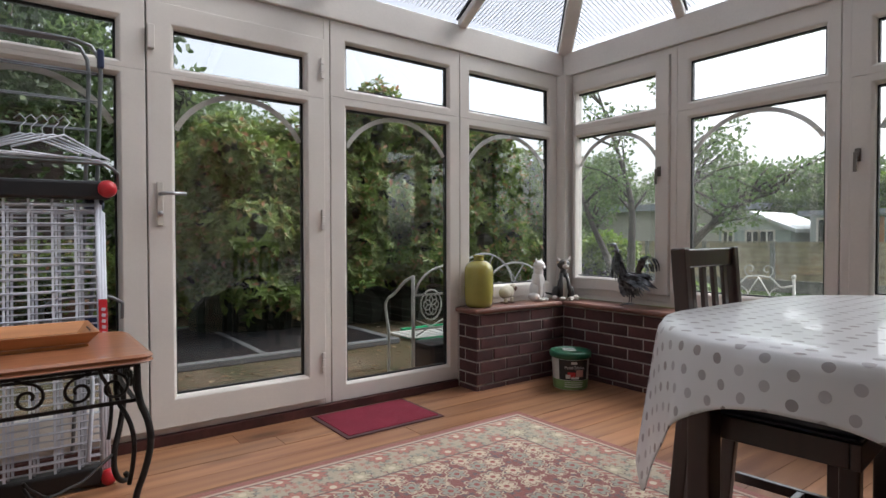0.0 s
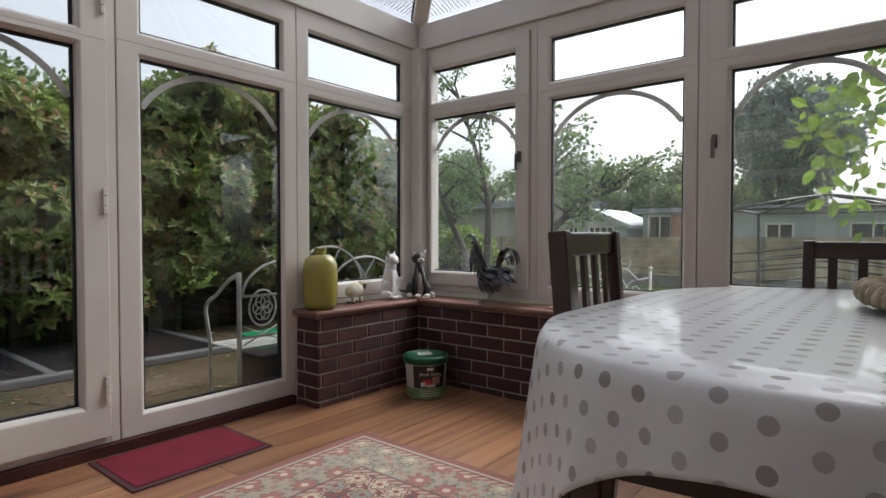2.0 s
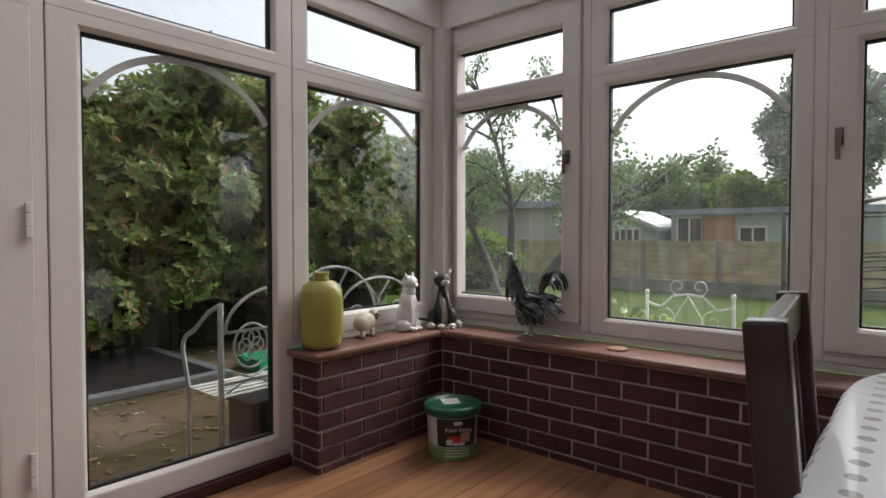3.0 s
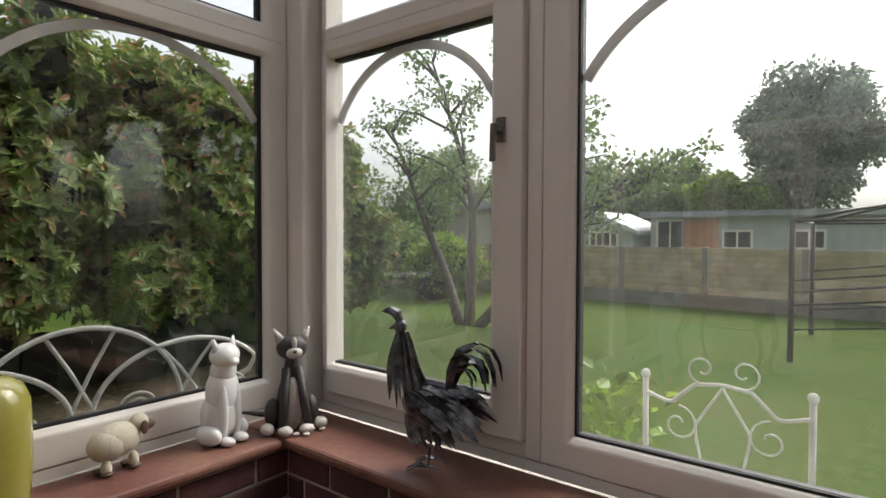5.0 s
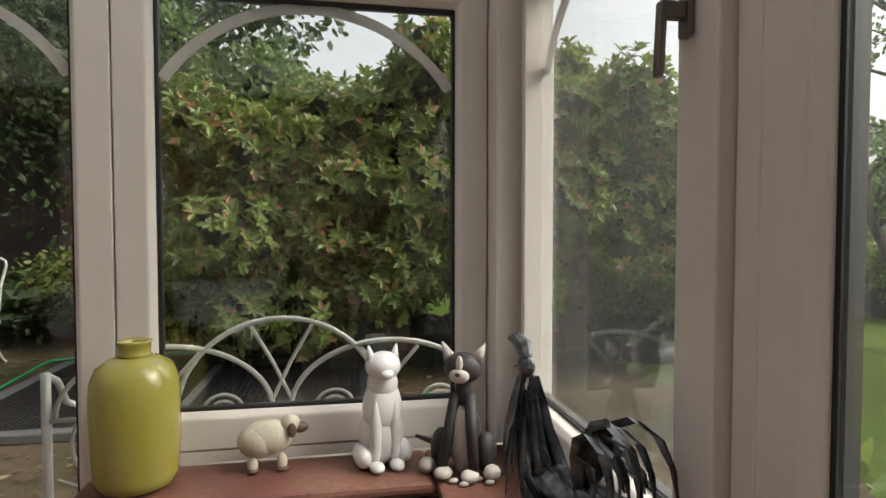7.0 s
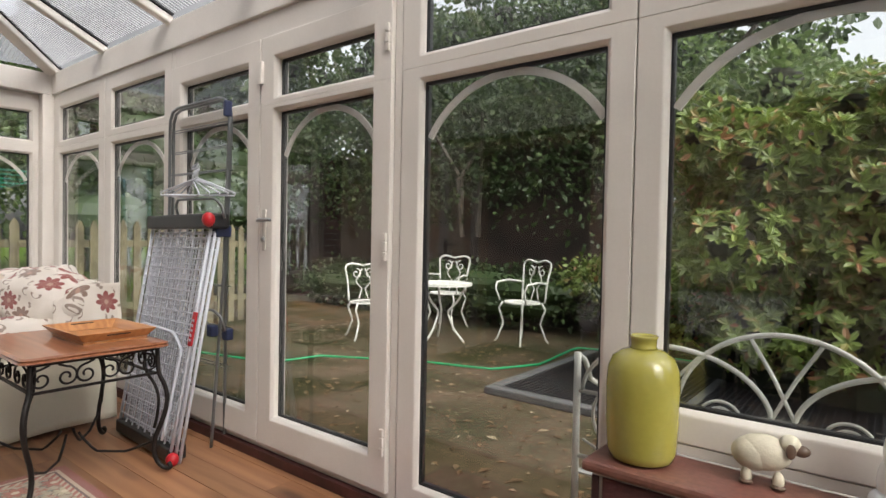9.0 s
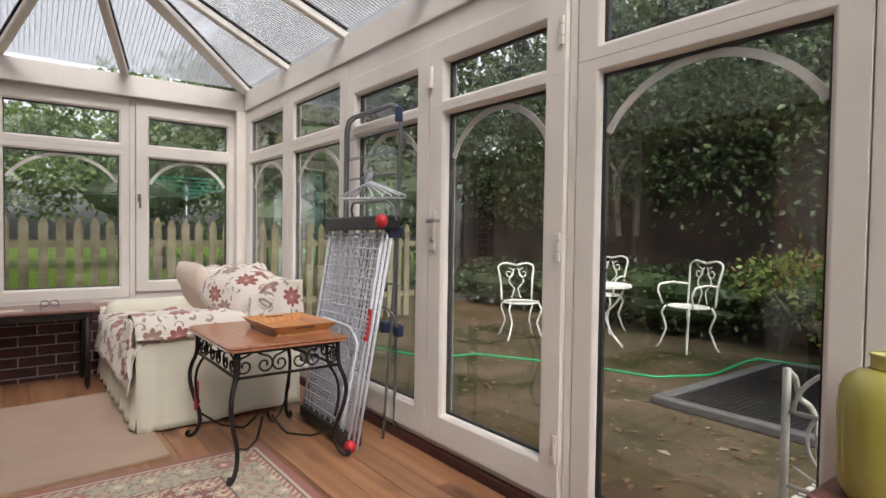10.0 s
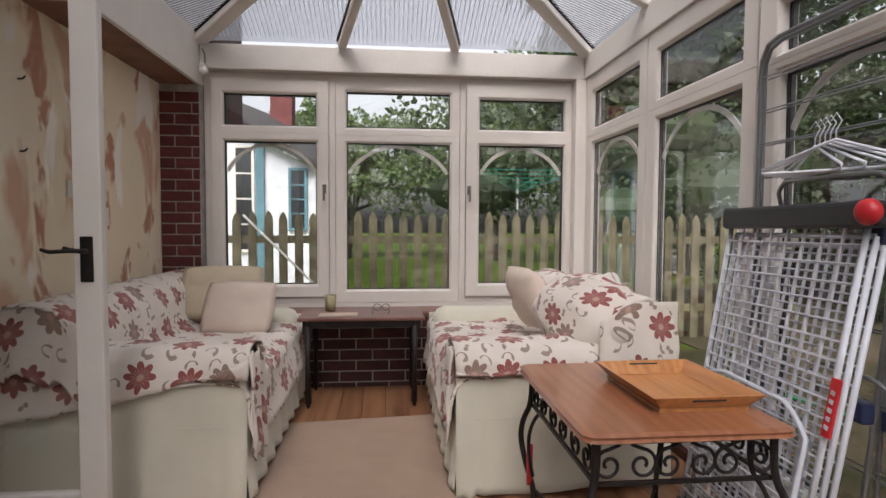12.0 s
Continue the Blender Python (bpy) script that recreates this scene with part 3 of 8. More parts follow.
def leaves(name, mat, clumps, size, count, parent, seed, flat=0.5, shell=0.45, long=1.9):
    """Many small folded leaves scattered through ellipsoid clumps of (centre, radii)."""
    rng = np.random.default_rng(seed)
    vol = np.array([c[1][0] * c[1][1] * c[1][2] for c in clumps]) ** 0.7
    pick = rng.choice(len(clumps), count, p=vol / vol.sum())
    cen = np.array([c[0] for c in clumps], float)[pick]
    rad = np.array([c[1] for c in clumps], float)[pick]
    d = rng.normal(size=(count, 3))
    d /= np.linalg.norm(d, axis=1)[:, None]
    r = shell + (1 - shell) * rng.random(count) ** 0.6 + rng.normal(size=count) * 0.06
    pos = cen + d * rad * r[:, None]
    ax = d * 0.55 + rng.normal(size=(count, 3)) * 0.6 + np.array([0, 0, -0.15])
    ax /= np.linalg.norm(ax, axis=1)[:, None]
    sd = np.cross(ax, rng.normal(size=(count, 3)))
    sd /= np.linalg.norm(sd, axis=1)[:, None]
    nm = np.cross(ax, sd)
    s = size * (0.6 + 0.8 * rng.random(count))[:, None]
    v = np.empty((count, 6, 3))
    v[:, 0] = pos
    v[:, 1] = pos + (ax * 0.45 * long / 2 + sd * 0.32 + nm * 0.08) * s
    v[:, 2] = pos + (ax * 0.85 * long / 2 + sd * 0.2 + nm * 0.05) * s
    v[:, 3] = pos + ax * s * 1.1 * long / 2
    v[:, 4] = pos + (ax * 0.85 * long / 2 - sd * 0.2 + nm * 0.05) * s
    v[:, 5] = pos + (ax * 0.45 * long / 2 - sd * 0.32 + nm * 0.08) * s
    idx = np.arange(count)[:, None] * 6
    faces = np.concatenate([idx + np.array([0, 1, 2, 3]), idx + np.array([0, 3, 4, 5])])
    me = bpy.data.meshes.new(name)
    me.from_pydata(v.reshape(-1, 3).tolist(), [], faces.tolist())
    me.materials.append(mat)
    ob = new(name, me)
    ob.parent = parent
    return tagged(ob, kind="stuff")


def whorls(name, mat, clumps, size, count, parent, seed, each=7):
    """Rosettes of long leaves that stand round the tips of twigs, through ellipsoid clumps."""
    rng = np.random.default_rng(seed)
    vol = np.array([c[1][0] * c[1][1] * c[1][2] for c in clumps]) ** 0.7
    pick = rng.choice(len(clumps), count, p=vol / vol.sum())
    cen, rad = np.array([c[0] for c in clumps], float)[pick], np.array([c[1] for c in clumps], float)[pick]
    d = rng.normal(size=(count, 3))
    d /= np.linalg.norm(d, axis=1)[:, None]
    pos = cen + d * rad * (0.55 + 0.5 * rng.random(count) ** 0.7)[:, None]
    up_ = d + np.array([0, 0, 0.55]) + 0.35 * rng.normal(size=(count, 3))
    up_ /= np.linalg.norm(up_, axis=1)[:, None]
    side = np.cross(up_, rng.normal(size=(count, 3)))
    side /= np.linalg.norm(side, axis=1)[:, None]
    over = np.cross(up_, side)
    v = np.empty((count, each, 6, 3))
    for k in range(each):
        a = (math.tau * k / each + 0.5 * rng.random(count))[:, None]
        lift = (0.15 + 0.75 * rng.random(count))[:, None]
        ax = side * np.cos(a) + over * np.sin(a) + up_ * lift
        ax /= np.linalg.norm(ax, axis=1)[:, None]
        sd = np.cross(ax, up_)
        sd /= np.linalg.norm(sd, axis=1)[:, None] + 1e-6
        nm = np.cross(sd, ax)
        s = (size * (0.65 + 0.6 * rng.random(count)))[:, None]
        v[:, k, 0] = pos
        v[:, k, 1] = pos + (ax * 0.45 + sd * 0.21 + nm * 0.05) * s
        v[:, k, 2] = pos + (ax * 0.80 + sd * 0.17 + nm * 0.02) * s
        v[:, k, 3] = pos + (ax * 1.05 - nm * 0.08) * s
        v[:, k, 4] = pos + (ax * 0.80 - sd * 0.17 + nm * 0.02) * s
        v[:, k, 5] = pos + (ax * 0.45 - sd * 0.21 + nm * 0.05) * s
    idx = np.arange(count * each)[:, None] * 6
    me = bpy.data.meshes.new(name)
    me.from_pydata(v.reshape(-1, 3).tolist(), [], np.concatenate([idx + np.array([0, 1, 2, 3]), idx + np.array([0, 3, 4, 5])]).tolist())
    me.materials.append(mat)
    ob = new(name, me)
    ob.parent = parent
    return tagged(ob, kind="stuff")


def round_tree(name, base, crown, radii, mat, leaf, count, seed, label, clump=0.5, n=40, trunk=0.12, stems=1, lean=(0, 0), category="tree"):
    """A tree whose clumps fill an uneven crown about a given middle."""
    t = thing(name, label, category)
    rng = np.random.default_rng(seed)
    cl, bm = [], bmesh.new()
    for i in range(n):
        d = rng.normal(size=3)
        d /= np.linalg.norm(d)
        r = rng.random() ** 0.45
        c = Vector([crown[k] + d[k] * radii[k] * r for k in range(3)])
        s = clump * (0.65 + 0.7 * rng.random())
        cl.append((tuple(c), (s, s, s * 0.8)))
    for k in range(stems):
        a = Vector(base) + Vector((0.22 * k, 0.1 * k, 0))
        top = Vector(crown) + Vector((lean[0] * (1 - 2 * k), lean[1], -radii[2] * 0.35))
        mid = a.lerp(top, 0.5) + Vector((0.12 * rng.normal(), 0.12 * rng.normal(), 0))
        pts = resample_line([a - Vector((0, 0, 0.1)), a.lerp(mid, 0.6), mid, top], 9)
        tube_bm(bm, pts, [trunk * (1 - 0.075 * i) for i in range(9)], 8)
        for i, (c, s) in enumerate(cl):
            if i % stems == k and i < 24 * stems:
                q = pts[4 + int(rng.integers(0, 5))]
                m = q.lerp(Vector(c), 0.5) + Vector((0, 0, 0.1))
                tube_bm(bm, [q, m, Vector(c)], [trunk * 0.35, trunk * 0.22, trunk * 0.08], 5)
    part("trunk", bm, BARK, t, smooth=True)
    leaves("crown", mat, cl, leaf, count, t, seed, shell=0.2)
    return t


def hedge(name, x0, x1, y0, y1, z0, z1, mat, leaf, count, seed, label, lumps=26, core=True, category="hedge"):
    t = thing(name, label, category)
    rng = np.random.default_rng(seed)
    cl = []
    for i in range(lumps):
        u, v, w = rng.random(3)
        r = 0.16 + 0.14 * rng.random()
        h = z1 - z0
        cl.append(((x0 + (x1 - x0) * u, y0 + (y1 - y0) * v, z0 + h * (0.1 + 0.9 * w ** 0.8)), ((x1 - x0) * r + 0.25, (y1 - y0) * r + 0.2, h * r + 0.1)))
    leaves("crown", mat, cl, leaf, count, t, seed, shell=0.55)
    bm = bmesh.new()
    for k in range(max(3, lumps // 6)):
        bx, by = x0 + (x1 - x0) * (0.15 + 0.7 * rng.random()), (y0 + y1) / 2 + 0.2 * rng.normal()
        tube_bm(bm, [(bx, by, z0 - 0.1), (bx + 0.1 * rng.normal(), by + 0.1 * rng.normal(), (z0 + z1) * 0.4), (bx + 0.35 * rng.normal(), by + 0.2 * rng.normal(), z1 * 0.8)], [0.05, 0.035, 0.015], 6)
    # core lumps, not wood: their dark colour stands in for the shaded inside
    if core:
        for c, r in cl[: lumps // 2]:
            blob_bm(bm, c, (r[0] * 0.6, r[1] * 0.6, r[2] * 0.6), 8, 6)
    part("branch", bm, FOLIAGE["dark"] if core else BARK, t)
    return t


def resample_line(path, n):
    out = []
    for k in range(n):
        f = k / (n - 1) * (len(path) - 1)
        i = min(int(f), len(path) - 2)
        out.append(Vector(path[i]).lerp(Vector(path[i + 1]), f - i))
    return out


def sloped_bush(t, x0, x1, y0, y1, h0, h1, mat, leaf, count, seed, lumps, name="crown", r0=0.34, hump=0.0, foot=0.0, whorl=False):
    """Leafy lumps from the foot to a height that slopes from h0 to h1 along x, with a hump in between."""
    rng = np.random.default_rng(seed)
    cl = []
    for i in range(lumps):
        u, v, w = rng.random(3)
        top = h0 + (h1 - h0) * u + hump * math.sin(math.pi * u ** 1.3)
        s = r0 * (0.7 + 0.7 * rng.random())
        cl.append(((x0 + (x1 - x0) * u, y0 + (y1 - y0) * v, GROUND + foot + s * 0.6 + (top - GROUND - foot - s * 1.1) * w ** 0.75), (s, s * 0.9, s * 0.85)))
    if whorl:
        whorls(name, mat, cl, leaf, count, t, seed)
    else:
        leaves(name, mat, cl, leaf, count, t, seed, shell=0.5)
    bm = bmesh.new()
    for k in range(7):
        bx, by = x0 + (x1 - x0) * (0.1 + 0.8 * rng.random()), (y0 + y1) / 2 + 0.25 * rng.normal()
        tube_bm(bm, [(bx, by, GROUND - 0.05), (bx + 0.15 * rng.normal(), by + 0.1 * rng.normal(), 0.8), (bx + 0.3 * rng.normal(), by + 0.2 * rng.normal(), (h0 + h1) * 0.4)], [0.045, 0.035, 0.015], 6)
    part("branch", bm, BARK, t)
    # near-black lumps within and along the foot: shade between leaves, given as colour
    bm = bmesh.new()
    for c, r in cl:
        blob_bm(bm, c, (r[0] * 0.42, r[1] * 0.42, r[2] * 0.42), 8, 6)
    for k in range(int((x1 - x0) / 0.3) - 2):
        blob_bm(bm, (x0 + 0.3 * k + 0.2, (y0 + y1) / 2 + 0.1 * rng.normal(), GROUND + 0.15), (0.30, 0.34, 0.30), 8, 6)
    part("inner_foliage", bm, INNER_SHADE, t, kind="stuff")


# almost black on purpose: the colour holds the shade deep in the bushes
INNER_SHADE = material("inner_foliage", (0.012, 0.018, 0.007), 0.95, 0.3, 6, 30, 1.0)
bush = thing("photinia_bush", "large green photinia bush with reddish young leaves", "bush")
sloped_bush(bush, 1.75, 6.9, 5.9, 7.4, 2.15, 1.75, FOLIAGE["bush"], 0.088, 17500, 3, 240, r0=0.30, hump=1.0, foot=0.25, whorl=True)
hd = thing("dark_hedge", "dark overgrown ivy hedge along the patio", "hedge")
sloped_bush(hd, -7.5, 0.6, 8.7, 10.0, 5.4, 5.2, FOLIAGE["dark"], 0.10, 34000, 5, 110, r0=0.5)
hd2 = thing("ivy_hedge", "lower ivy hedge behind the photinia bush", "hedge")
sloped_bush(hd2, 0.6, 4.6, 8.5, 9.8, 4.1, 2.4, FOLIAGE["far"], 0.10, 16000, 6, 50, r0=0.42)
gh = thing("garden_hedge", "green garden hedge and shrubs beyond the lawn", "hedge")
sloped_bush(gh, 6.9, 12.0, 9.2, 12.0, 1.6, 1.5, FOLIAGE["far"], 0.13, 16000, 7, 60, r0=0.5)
apple = thing("apple_tree", "old apple tree with leaning trunks on the lawn", "tree")
rngt = np.random.default_rng(11)
limbs = [[(8.5, 5.95, GROUND - 0.1), (8.75, 6.45, 0.6), (8.95, 7.0, 1.25), (9.0, 7.35, 2.0), (9.0, 7.75, 2.75)],
         [(8.5, 5.82, GROUND - 0.1), (8.6, 5.86, 0.8), (8.85, 6.0, 1.6), (9.0, 6.45, 2.6), (9.0, 6.9, 3.75)],
         [(8.5, 5.75, GROUND - 0.1), (8.55, 5.2, 0.35), (8.6, 4.7, 0.95), (8.6, 4.75, 1.7), (8.6, 5.1, 3.0)],
         [(8.55, 5.2, 0.35), (8.6, 4.7, 0.93), (8.6, 4.35, 1.25), (8.65, 3.95, 1.5), (8.7, 3.6, 1.6)]]
bm, tufts = bmesh.new(), []
for li, path_ in enumerate(limbs):
    pts = resample_line(path_, 17)
    for _ in range(3):
        pts = [pts[0]] + [(pts[i - 1] + pts[i] * 2 + pts[i + 1]) / 4 for i in range(1, 16)] + [pts[16]]
    tube_bm(bm, pts, [0.085 - 0.0042 * i for i in range(17)], 8)
    for k in range(15):
        q = pts[int(rngt.integers(7, 17))]
        e = q + Vector((0.45 * rngt.normal(), 0.55 * rngt.normal(), 0.25 + 0.35 * rngt.random()))
        tube_bm(bm, [q, q.lerp(e, 0.5) + Vector((0, 0, 0.08)), e], [0.028, 0.018, 0.006], 5)
        for f in (0.6, 1.0):
            c = q.lerp(e, f)
            r = 0.13 + 0.12 * rngt.random()
            tufts.append((tuple(c), (r, r, r * 0.7)))
part("trunk", bm, BARK, apple, smooth=True)
leaves("crown", FOLIAGE["apple"], tufts, 0.065, 6500, apple, 12, shell=0.2)
low = thing("lime_shrub", "light lime-green shrub on the lawn behind the apple tree", "shrub")
sloped_bush(low, 10.4, 11.6, 7.5, 8.7, 1.15, 0.9, FOLIAGE["light"], 0.07, 8000, 8, 24, r0=0.3)
round_tree("grey_tree", (24, 3.3, GROUND), (24, 3.3, 4.3), (1.8, 1.9, 2.1), FOLIAGE["grey"], 0.15, 26000, 12, "tall grey-green tree behind the garden building", clump=0.5, n=110, trunk=0.3)
for k, (x, y, z, r) in enumerate(((28, 9, 2.6, 2.0), (27, 13, 2.9, 2.5), (22.5, 5.6, 2.3, 1.0), (25, 19, 3.2, 2.8), (28, -3.5, 2.4, 2.0), (27, -9, 3.0, 2.6), (30, 5.5, 2.4, 2.0), (18, 22, 3.5, 3.2), (14, 26, 3.6, 3.2), (8, 25, 4, 3.6), (-1, 22, 4.5, 4), (-8, 20, 5, 4), (-16, 12, 4.2, 3.4), (-17, 5, 3.8, 3), (-18, 0, 3.2, 2.6), (-16, 8, 4, 3.2))):
    round_tree("distant_tree", (x, y, GROUND), (x, y, z), (r, r, r * 0.85), FOLIAGE["far"] if k != 2 else FOLIAGE["light"], 0.17, 12000, 21 + k, "green tree beyond the garden boundary", clump=0.27 * r, n=52, trunk=0.2)

round_tree("dark_tree", (-11.5, 8.5, GROUND), (-11.5, 8.5, 6.6), (4.2, 3.6, 4.6), FOLIAGE["dark"], 0.22, 15000, 62, "tall dark tree beyond the picket fence", clump=1.2, n=60, trunk=0.35)
round_tree("tall_tree", (-2.5, 13.5, GROUND), (-2.5, 13.5, 5.2), (5.0, 2.5, 3.6), FOLIAGE["dark"], 0.20, 16000, 61, "tall dark tree rising behind the hedge", clump=1.1, n=60, trunk=0.35)
bw = thing("boundary_wall", "dark brown boundary wall behind the patio plants", "wall")
boxes("wall", material("dark_old_brick", (0.05, 0.030, 0.024), 0.9, 0.35, 3, 30, 0.7), [(-7.5, 8.45, GROUND, 0.6, 8.62, 2.5)], bw)

# fence of horizontal boards
FENCE = material("fence_board", (0.50, 0.41, 0.27), 0.85, 0.2, 4, 60, 0.5, spread=0.15)
CONCRETE = material("concrete", (0.25, 0.24, 0.21), 0.9, 0.15, 5, 60, 0.5)
fence = thing("fence", "weathered horizontal-board garden fence with concrete posts and gravel boards", "fence")
fx, fy0, n_bays = 12.5, 13.83, 17
for k in range(n_bays):
    y1, y0 = fy0 - k * 1.44, fy0 - (k + 1) * 1.44
    boxes("post", CONCRETE, [(fx - 0.06, y1 - 0.05, GROUND - 0.1, fx + 0.06, y1 + 0.05, 0.885)], fence, bevel=0.01)
    boxes("gravel_board", CONCRETE, [(fx - 0.03, y0 + 0.055, GROUND - 0.05, fx + 0.03, y1 - 0.055, 0.09)], fence)
    for j in range(7):
        z = 0.095 + j * 0.108
        bm = bmesh.new()
        box_bm(bm, fx - 0.045, y0 + 0.055, z, fx - 0.032, y1 - 0.055, z + 0.05)
        box_bm(bm, fx - 0.032, y0 + 0.055, z + 0.04, fx - 0.016, y1 - 0.055, z + 0.106)
        part("board", bm, FENCE, fence)
    boxes("rail", FENCE, [(fx - 0.05, y0 + 0.055, 0.855, fx + 0.02, y1 - 0.055, 0.875)], fence)

# sheds
PALEBLUE = material("pale_blue_cladding", (0.40, 0.46, 0.46), 0.7, 0.1, 2, 40, 0.2)
FELT = material("roof_felt", (0.30, 0.33, 0.38), 0.6, 0.2, 2, 40, 0.2)
DARKPANE = material("dark_pane", (0.03, 0.035, 0.04), 0.15, 0.1)
ORANGE = material("orange_board", (0.42, 0.19, 0.09), 0.7, 0.1)


def shed(x, y0, y1, h, d, roof_h, pitched, label, openings):
    s = thing("shed", label, "shed")
    bm = bmesh.new()
    k = 0
    z = GROUND
    while z < h:
        box_bm(bm, x - 0.012 * 1, y0, z, x + d, y1, min(z + 0.118, h))
        box_bm(bm, x + 0.006, y0 + 0.01, z + 0.118, x + d, y1 - 0.01, min(z + 0.13, h))
        z += 0.13
    part("wall", bm, PALEBLUE, s)
    bm = bmesh.new()
    if pitched:
        ym = (y0 + y1) / 2
        for ya, yb in ((y0 - 0.2, ym), (y1 + 0.2, ym)):
            za = h - 0.08
            v = [bm.verts.new(c) for c in ((x - 0.25, ya, za), (x + d, ya, za), (x + d, yb, h + roof_h), (x - 0.25, yb, h + roof_h))]
            w = [bm.verts.new(u.co + Vector((0, 0, 0.09))) for u in v]
            bm.faces.new(v)
            bm.faces.new(w)
            for i in range(4):
                bm.faces.new((v[i], v[(i + 1) % 4], w[(i + 1) % 4], w[i]))
        v = [bm.verts.new(c) for c in ((x, y0, h), (x, y1, h), (x, ym, h + roof_h))]
        f = bm.faces.new(v)
        bmesh.ops.recalc_face_normals(bm, faces=bm.faces)
        part("roof", bm, material("pale_roof", (0.6, 0.63, 0.64), 0.6), s)
    else:
        box_bm(bm, x - 0.3, y0 - 0.2, h, x + d, y1 + 0.2, h + roof_h)
        part("roof", bm, FELT, s)
    for a, b, z0, z1, mt in openings:
        w = boxes("window", mt, [(x - 0.03, a, z0, x - 0.013, b, z1)], s)
        boxes("window_frame", UPVC if mt is DARKPANE else mt, [(x - 0.05, a - 0.05, z0 - 0.05, x - 0.032, a, z1 + 0.05), (x - 0.05, b, z0 - 0.05, x - 0.032, b + 0.05, z1 + 0.05), (x - 0.05, a, z1, x - 0.032, b, z1 + 0.05), (x - 0.05, (a + b) / 2 - 0.02, z0, x - 0.032, (a + b) / 2 + 0.02, z1), (x - 0.05, a, z0 - 0.05, x - 0.032, b, z0)], w)
    return s


shed(17.0, -6.0, 6.15, 1.53, 4.0, 0.13, False, "long pale blue garden building with a flat felt roof", [(-3.0, -2.2, 0.8, 1.17, DARKPANE), (0.4, 1.2, 0.8, 1.17, DARKPANE), (2.42, 2.96, 0.82, 1.17, DARKPANE), (3.84, 4.40, 0.8, 1.16, DARKPANE), (4.58, 5.29, 0.2, 1.42, ORANGE), (5.36, 5.95, 0.2, 1.42, DARKPANE)])
shed(16.5, 6.42, 8.35, 1.17, 2.5, 0.43, True, "small pale blue summer house with a pitched roof", [(6.85, 7.18, 0.8, 1.12, DARKPANE), (7.24, 7.55, 0.8, 1.12, DARKPANE), (7.95, 8.2, 0.8, 1.12, DARKPANE)])

# west: picket fence, lawn, cottage
PICKET = material("weathered_picket", (0.20, 0.18, 0.105), 0.9, 0.25, 6, 70, 0.6, spread=0.25)
pf = thing("picket_fence", "weathered greenish picket fence with pointed tops", "fence")
y = -1.6
rngp = random.Random(4)
while y < 6.0:
    bm = bmesh.new()
    h = 1.22 + rngp.uniform(-0.02, 0.02)
    w = 0.085
    prof = [(-w / 2, GROUND), (w / 2, GROUND), (w / 2, h - 0.08), (0.018, h - 0.02), (0, h), (-0.018, h - 0.02), (-w / 2, h - 0.08)]
    a = [bm.verts.new((-4.2, y + p[0], p[1])) for p in prof]
    b = [bm.verts.new((-4.222, y + p[0], p[1])) for p in prof]
    bm.faces.new(a)
    bm.faces.new(b[::-1])
    for i in range(len(prof)):
        bm.faces.new((a[i], b[i], b[(i + 1) % len(prof)], a[(i + 1) % len(prof)]))
    part("picket", bm, PICKET, pf)
    y += 0.155 + rngp.uniform(-0.012, 0.012)
boxes("rail", PICKET, [(-4.26, -1.7, 0.9, -4.224, 6.1, 0.98), (-4.26, -1.7, 0.15, -4.224, 6.1, 0.23)], pf)

# ---- furniture materials ----
DARKWOOD = wood_material("dark_stained_wood", (0.035, 0.014, 0.012), (0.018, 0.007, 0.006), 0.3, 1.5, 2, 0.1, False, 0.05, coat=0.3)
TABLEWOOD = wood_material("table_oak", (0.31, 0.125, 0.06), (0.19, 0.068, 0.032), 0.28, 1.2, 0, 0.05, False, 0.04, coat=0.5)
TRAYWOOD = wood_material("tray_pine", (0.55, 0.25, 0.09), (0.38, 0.15, 0.05), 0.35, 1.4, 0, 0.05, False, 0.04, coat=0.3)
CANVAS = material("cream_canvas", (0.66, 0.63, 0.52), 0.88, 0.05, 3, 200, 0.25, sheen=0.2)
WHITEPLASTIC = material("white_plastic_wire", (0.60, 0.62, 0.69), 0.35, 0.04, 5, 90, 0.0)
BLACKPLASTIC = material("black_plastic", (0.018, 0.018, 0.02), 0.4, 0.1)
REDPLASTIC = material("red_plastic", (0.55, 0.02, 0.03), 0.35, 0.1)
GREYTUBE = material("grey_tube", (0.24, 0.25, 0.26), 0.3, 0.1, metal=0.8)
WHITEIRON = material("white_painted_iron", (0.66, 0.66, 0.61), 0.5, 0.15, 9, 90, 0.3)


